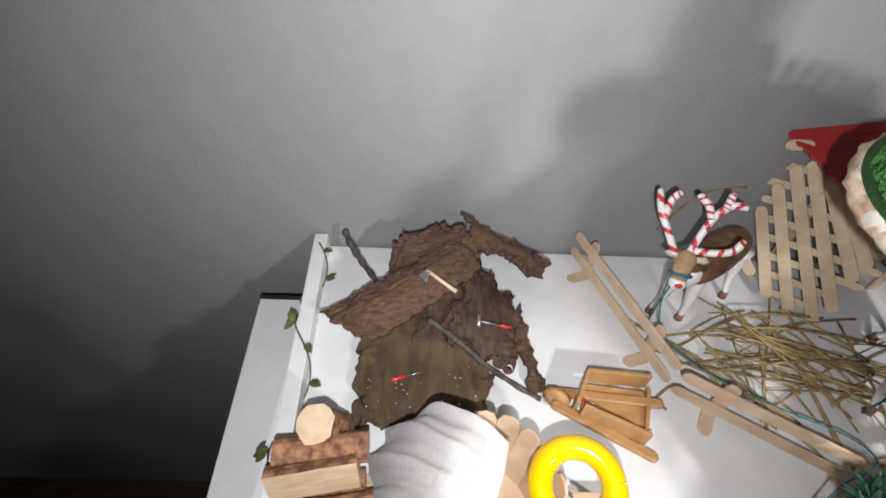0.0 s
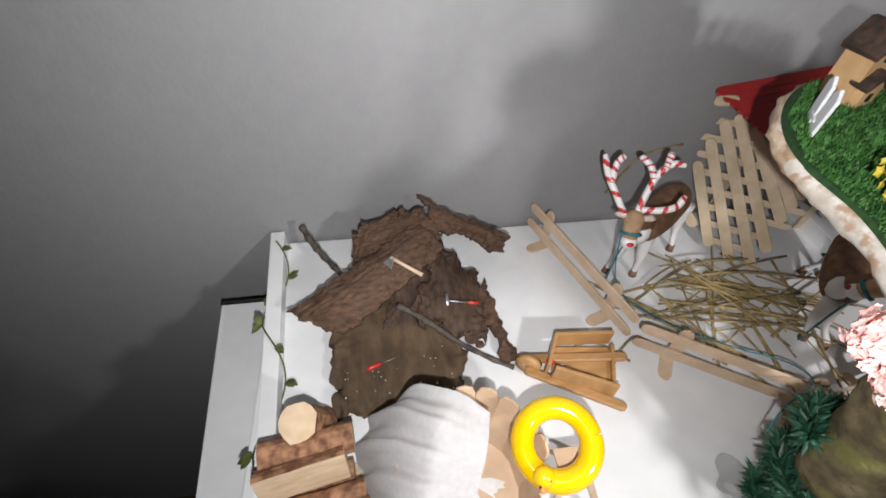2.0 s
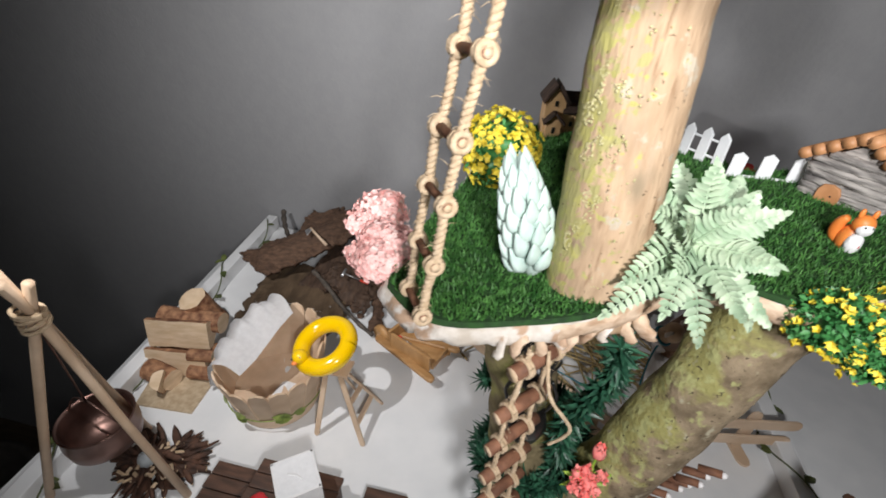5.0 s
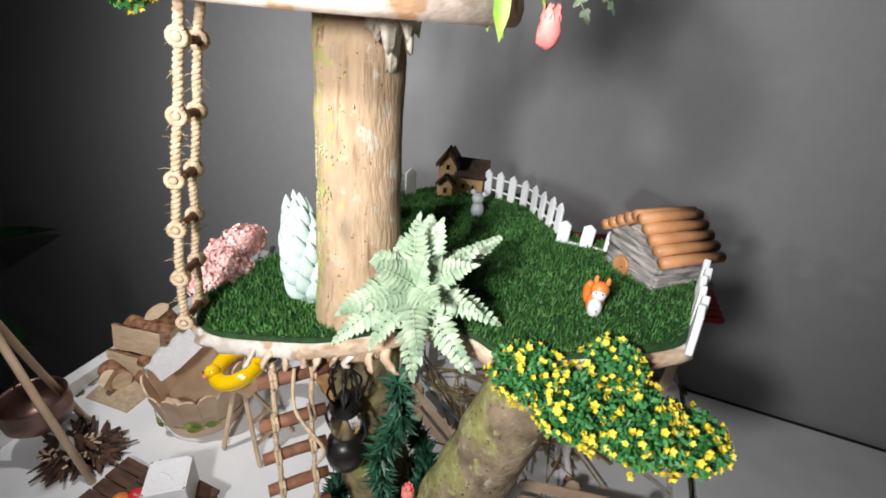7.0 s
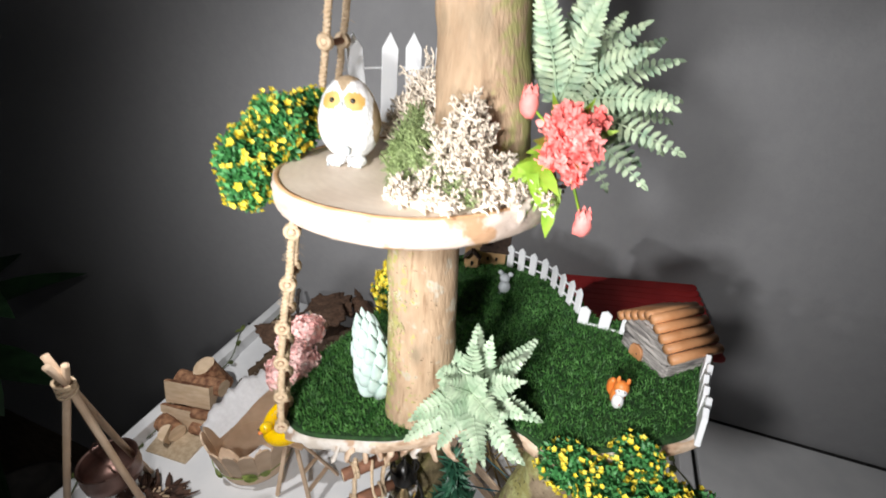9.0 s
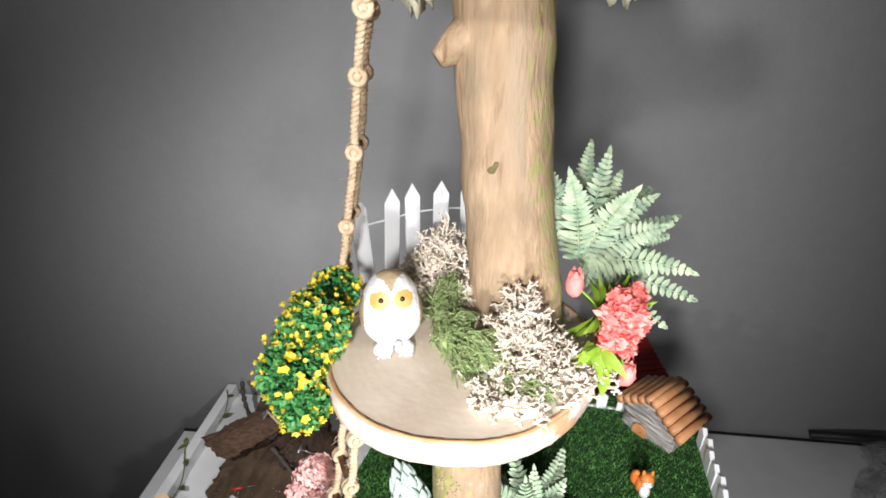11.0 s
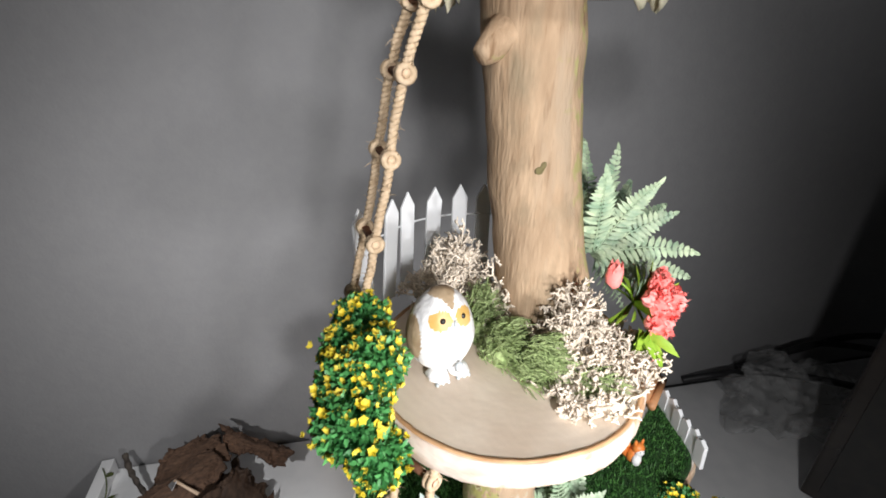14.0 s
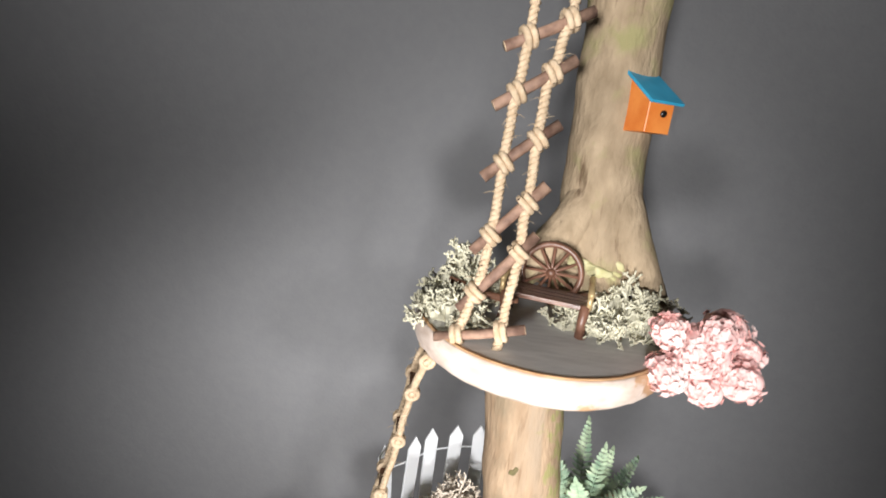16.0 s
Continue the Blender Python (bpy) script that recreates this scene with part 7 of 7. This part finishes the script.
for p in (eave, far):
    way = (p - ridge).normalized()
    nrm_ = way.cross(run_).normalized()
    nrm_ = nrm_ if nrm_.z > 0 else -nrm_
    for base in (ridge + way * 0.004, p - way * 0.004):
        for k in range(4):
            c = base + way * (0.0036 * k) + nrm_ * 0.003
            bm = bmesh.new()
            stick(bm, c - run_ * 0.04, c + run_ * 1.04, 0.0031, 0.0022, nrm_)
            part("roof_slat", bm, ORANGEWOOD, arb, smooth=False)
        for f in (0.0, 0.34, 0.67, 1.0):
            bm = bmesh.new()
            c = base + nrm_ * 0.001 + run_ * f
            stick(bm, c - way * 0.002, c + way * 0.0130, 0.0034, 0.0020, nrm_)
            part("roof_batten", bm, ORANGEWOOD, arb, smooth=False)
bm = bmesh.new()
stick(bm, ridge - run_ * 0.05 + V(0, 0, 0.0062), ridge + run_ * 1.05 + V(0, 0, 0.0062), 0.0070, 0.0024, (0, 0, 1))
part("ridge_board", bm, DARKWOOD, arb, "dark brown ridge board", False)
yb = thing("yellow_crate", (0.385, -0.075, 0.0), "pale yellow slatted toy crate with dark gaps", "crate")
for i in range(4):
    bm = bmesh.new()
    bx(bm, (0.350, -0.097 + 0.0105 * i, 0.010), (0.424, -0.0885 + 0.0105 * i, 0.013), 0.0005)
    part("slat", bm, PALEYELLOW, yb, smooth=False)
bm = bmesh.new()
bx(bm, (0.352, -0.096, 0.0), (0.422, -0.058, 0.0095), 0.0008)
part("body", bm, DARKWOOD, yb, smooth=False)

# Small clear bag beside the stump.
bm = bmesh.new()
ball(bm, (0.240, 0.016, 0.004), (0.012, 0.018, 0.0035), 4, amp=0.5, freq=110)
solo("clear_bag", bm, FILM, (0.240, 0.016, 0.0), "crumpled clear plastic bag beside the stump", "bag", smooth=False)


# ---------------------------------------------------------------- leaf garlands on the laths
def lath_garland(a, b, label):
    a, b = Vector(a), Vector(b)
    d = (b - a).normalized()
    s = V(-d.y, d.x, 0)
    ob = thing("leaf_garland", a, label, "garland", "leaf garlands")
    line = [a.lerp(b, i / 90) + s * 0.0098 * math.sin(i * 0.3) + V(0, 0, 0.011 + 0.0095 * math.cos(i * 0.3)) for i in range(91)]
    bm = bmesh.new()
    tube(bm, line, 0.0007, 5)
    part("stem", bm, OLIVE, ob)
    for i in range(2, 90, 5):
        bm = bmesh.new()
        for q in range(2):
            sd = 1 if math.sin(i * 0.3) > 0 else -1
            leaf(bm, line[i] + s * sd * 0.001, d * rnd(-1, 1) + s * sd * rnd(0.3, 1) + V(0, 0, rnd(-0.3, 0.4)), (0, 0, 1), rnd(0.007, 0.012), 0.0065, bend=0.15)
        part("leaf", bm, OLIVE, ob)
    return ob


lath_garland((-0.093, 0.27, 0.0), (-0.062, -0.2, 0.0), "olive leaf garland wound round the white lath")
lath_garland((0.474, 0.27, 0.0), (0.4705, -0.2, 0.0), "olive leaf garland wound round the white lath")

# ---------------------------------------------------------------- side cabinet clutter
bag = bmesh.new()
ball(bag, (0.81, 0.20, 0.034), (0.095, 0.060, 0.040), 5, amp=0.6, freq=34)
for v in bag.verts:
    v.co += noise.noise_vector(v.co * 75) * 0.008 + noise.noise_vector(v.co * 190) * 0.003
    v.co.z = max(0.0005, v.co.z)
solo("plastic_bag", bag, FILM, (0.80, 0.20, 0.0), "crumpled clear plastic bag with shiny folds", "bag", smooth=False)
for pts, r in (([(0.700, 0.283, 0.012), (0.735, 0.268, 0.028), (0.79, 0.252, 0.040), (0.84, 0.205, 0.060), (0.90, 0.15, 0.070)], 0.0052),
               ([(0.80, 0.272, 0.030), (0.86, 0.262, 0.060), (0.93, 0.255, 0.072), (1.02, 0.20, 0.078)], 0.0052),
               ([(0.79, 0.276, 0.030), (0.88, 0.268, 0.055), (1.0, 0.25, 0.082), (1.1, 0.18, 0.09)], 0.0052)):
    bm = bmesh.new()
    tube(bm, spline(pts, 36), r, 10)
    solo("black_cable", bm, BLACKRUBBER, pts[0], "thick black cable lying over the plastic bag", "cable", "black cables")
tv = thing("dark_panel", (0.80, 0.02, 0.0), "dark glossy panel standing on the side cabinet", "screen")
tm = Matrix.Translation((0.728, 0.100, 0.0)) @ Matrix.Rotation(radians(-62), 4, "Z")
bm = bmesh.new()
box(bm, (0.50, 0.035, 0.42), tm @ Matrix.Translation((0.25, 0, 0.212)), 0.003)
part("case", bm, TVBLACK, tv, smooth=False)
bm = bmesh.new()
box(bm, (0.47, 0.002, 0.39), tm @ Matrix.Translation((0.25, -0.0187, 0.212)), 0.0005)
part("screen", bm, BLACKPAINT, tv, smooth=False)
bm = bmesh.new()
box(bm, (0.475, 0.004, 0.004), tm @ Matrix.Translation((0.25, 0.0195, 0.30)), 0.001)
part("trim", bm, BLACKPAINT, tv, smooth=False)

# Houseplant standing on the floor in the dark.
hp = thing("houseplant", (-0.66, 0.02, -0.78), "dark green houseplant standing in the dim room", "plant")
bm = bmesh.new()
lathe(bm, [(0.07, 0.0), (0.10, 0.01), (0.125, 0.24), (0.13, 0.25), (0.115, 0.25), (0.11, 0.22), (0.01, 0.22)], 32, Matrix.Translation((-0.66, 0.02, -0.78)))
part("pot", bm, POTCLAY, hp)
for i in range(13):
    a = i * 2.4
    p0 = V(-0.66, 0.02, -0.56)
    out = V(math.cos(a), math.sin(a) * 0.7, 0)
    p1 = p0 + out * rnd(0.03, 0.10) + V(0, 0, rnd(0.30, 0.62))
    bm = bmesh.new()
    tube(bm, spline([p0, p0.lerp(p1, 0.5) + out * 0.02, p1], 12), [0.007 - 0.0004 * k for k in range(13)], 7)
    part("stem", bm, PLANT, hp)
    bm = bmesh.new()
    leaf(bm, p1, out + V(0, 0, rnd(-0.5, 0.5)), (0, 0, 1), rnd(0.16, 0.22), 0.085, bend=0.35, seg=8)
    part("leaf", bm, PLANT, hp)
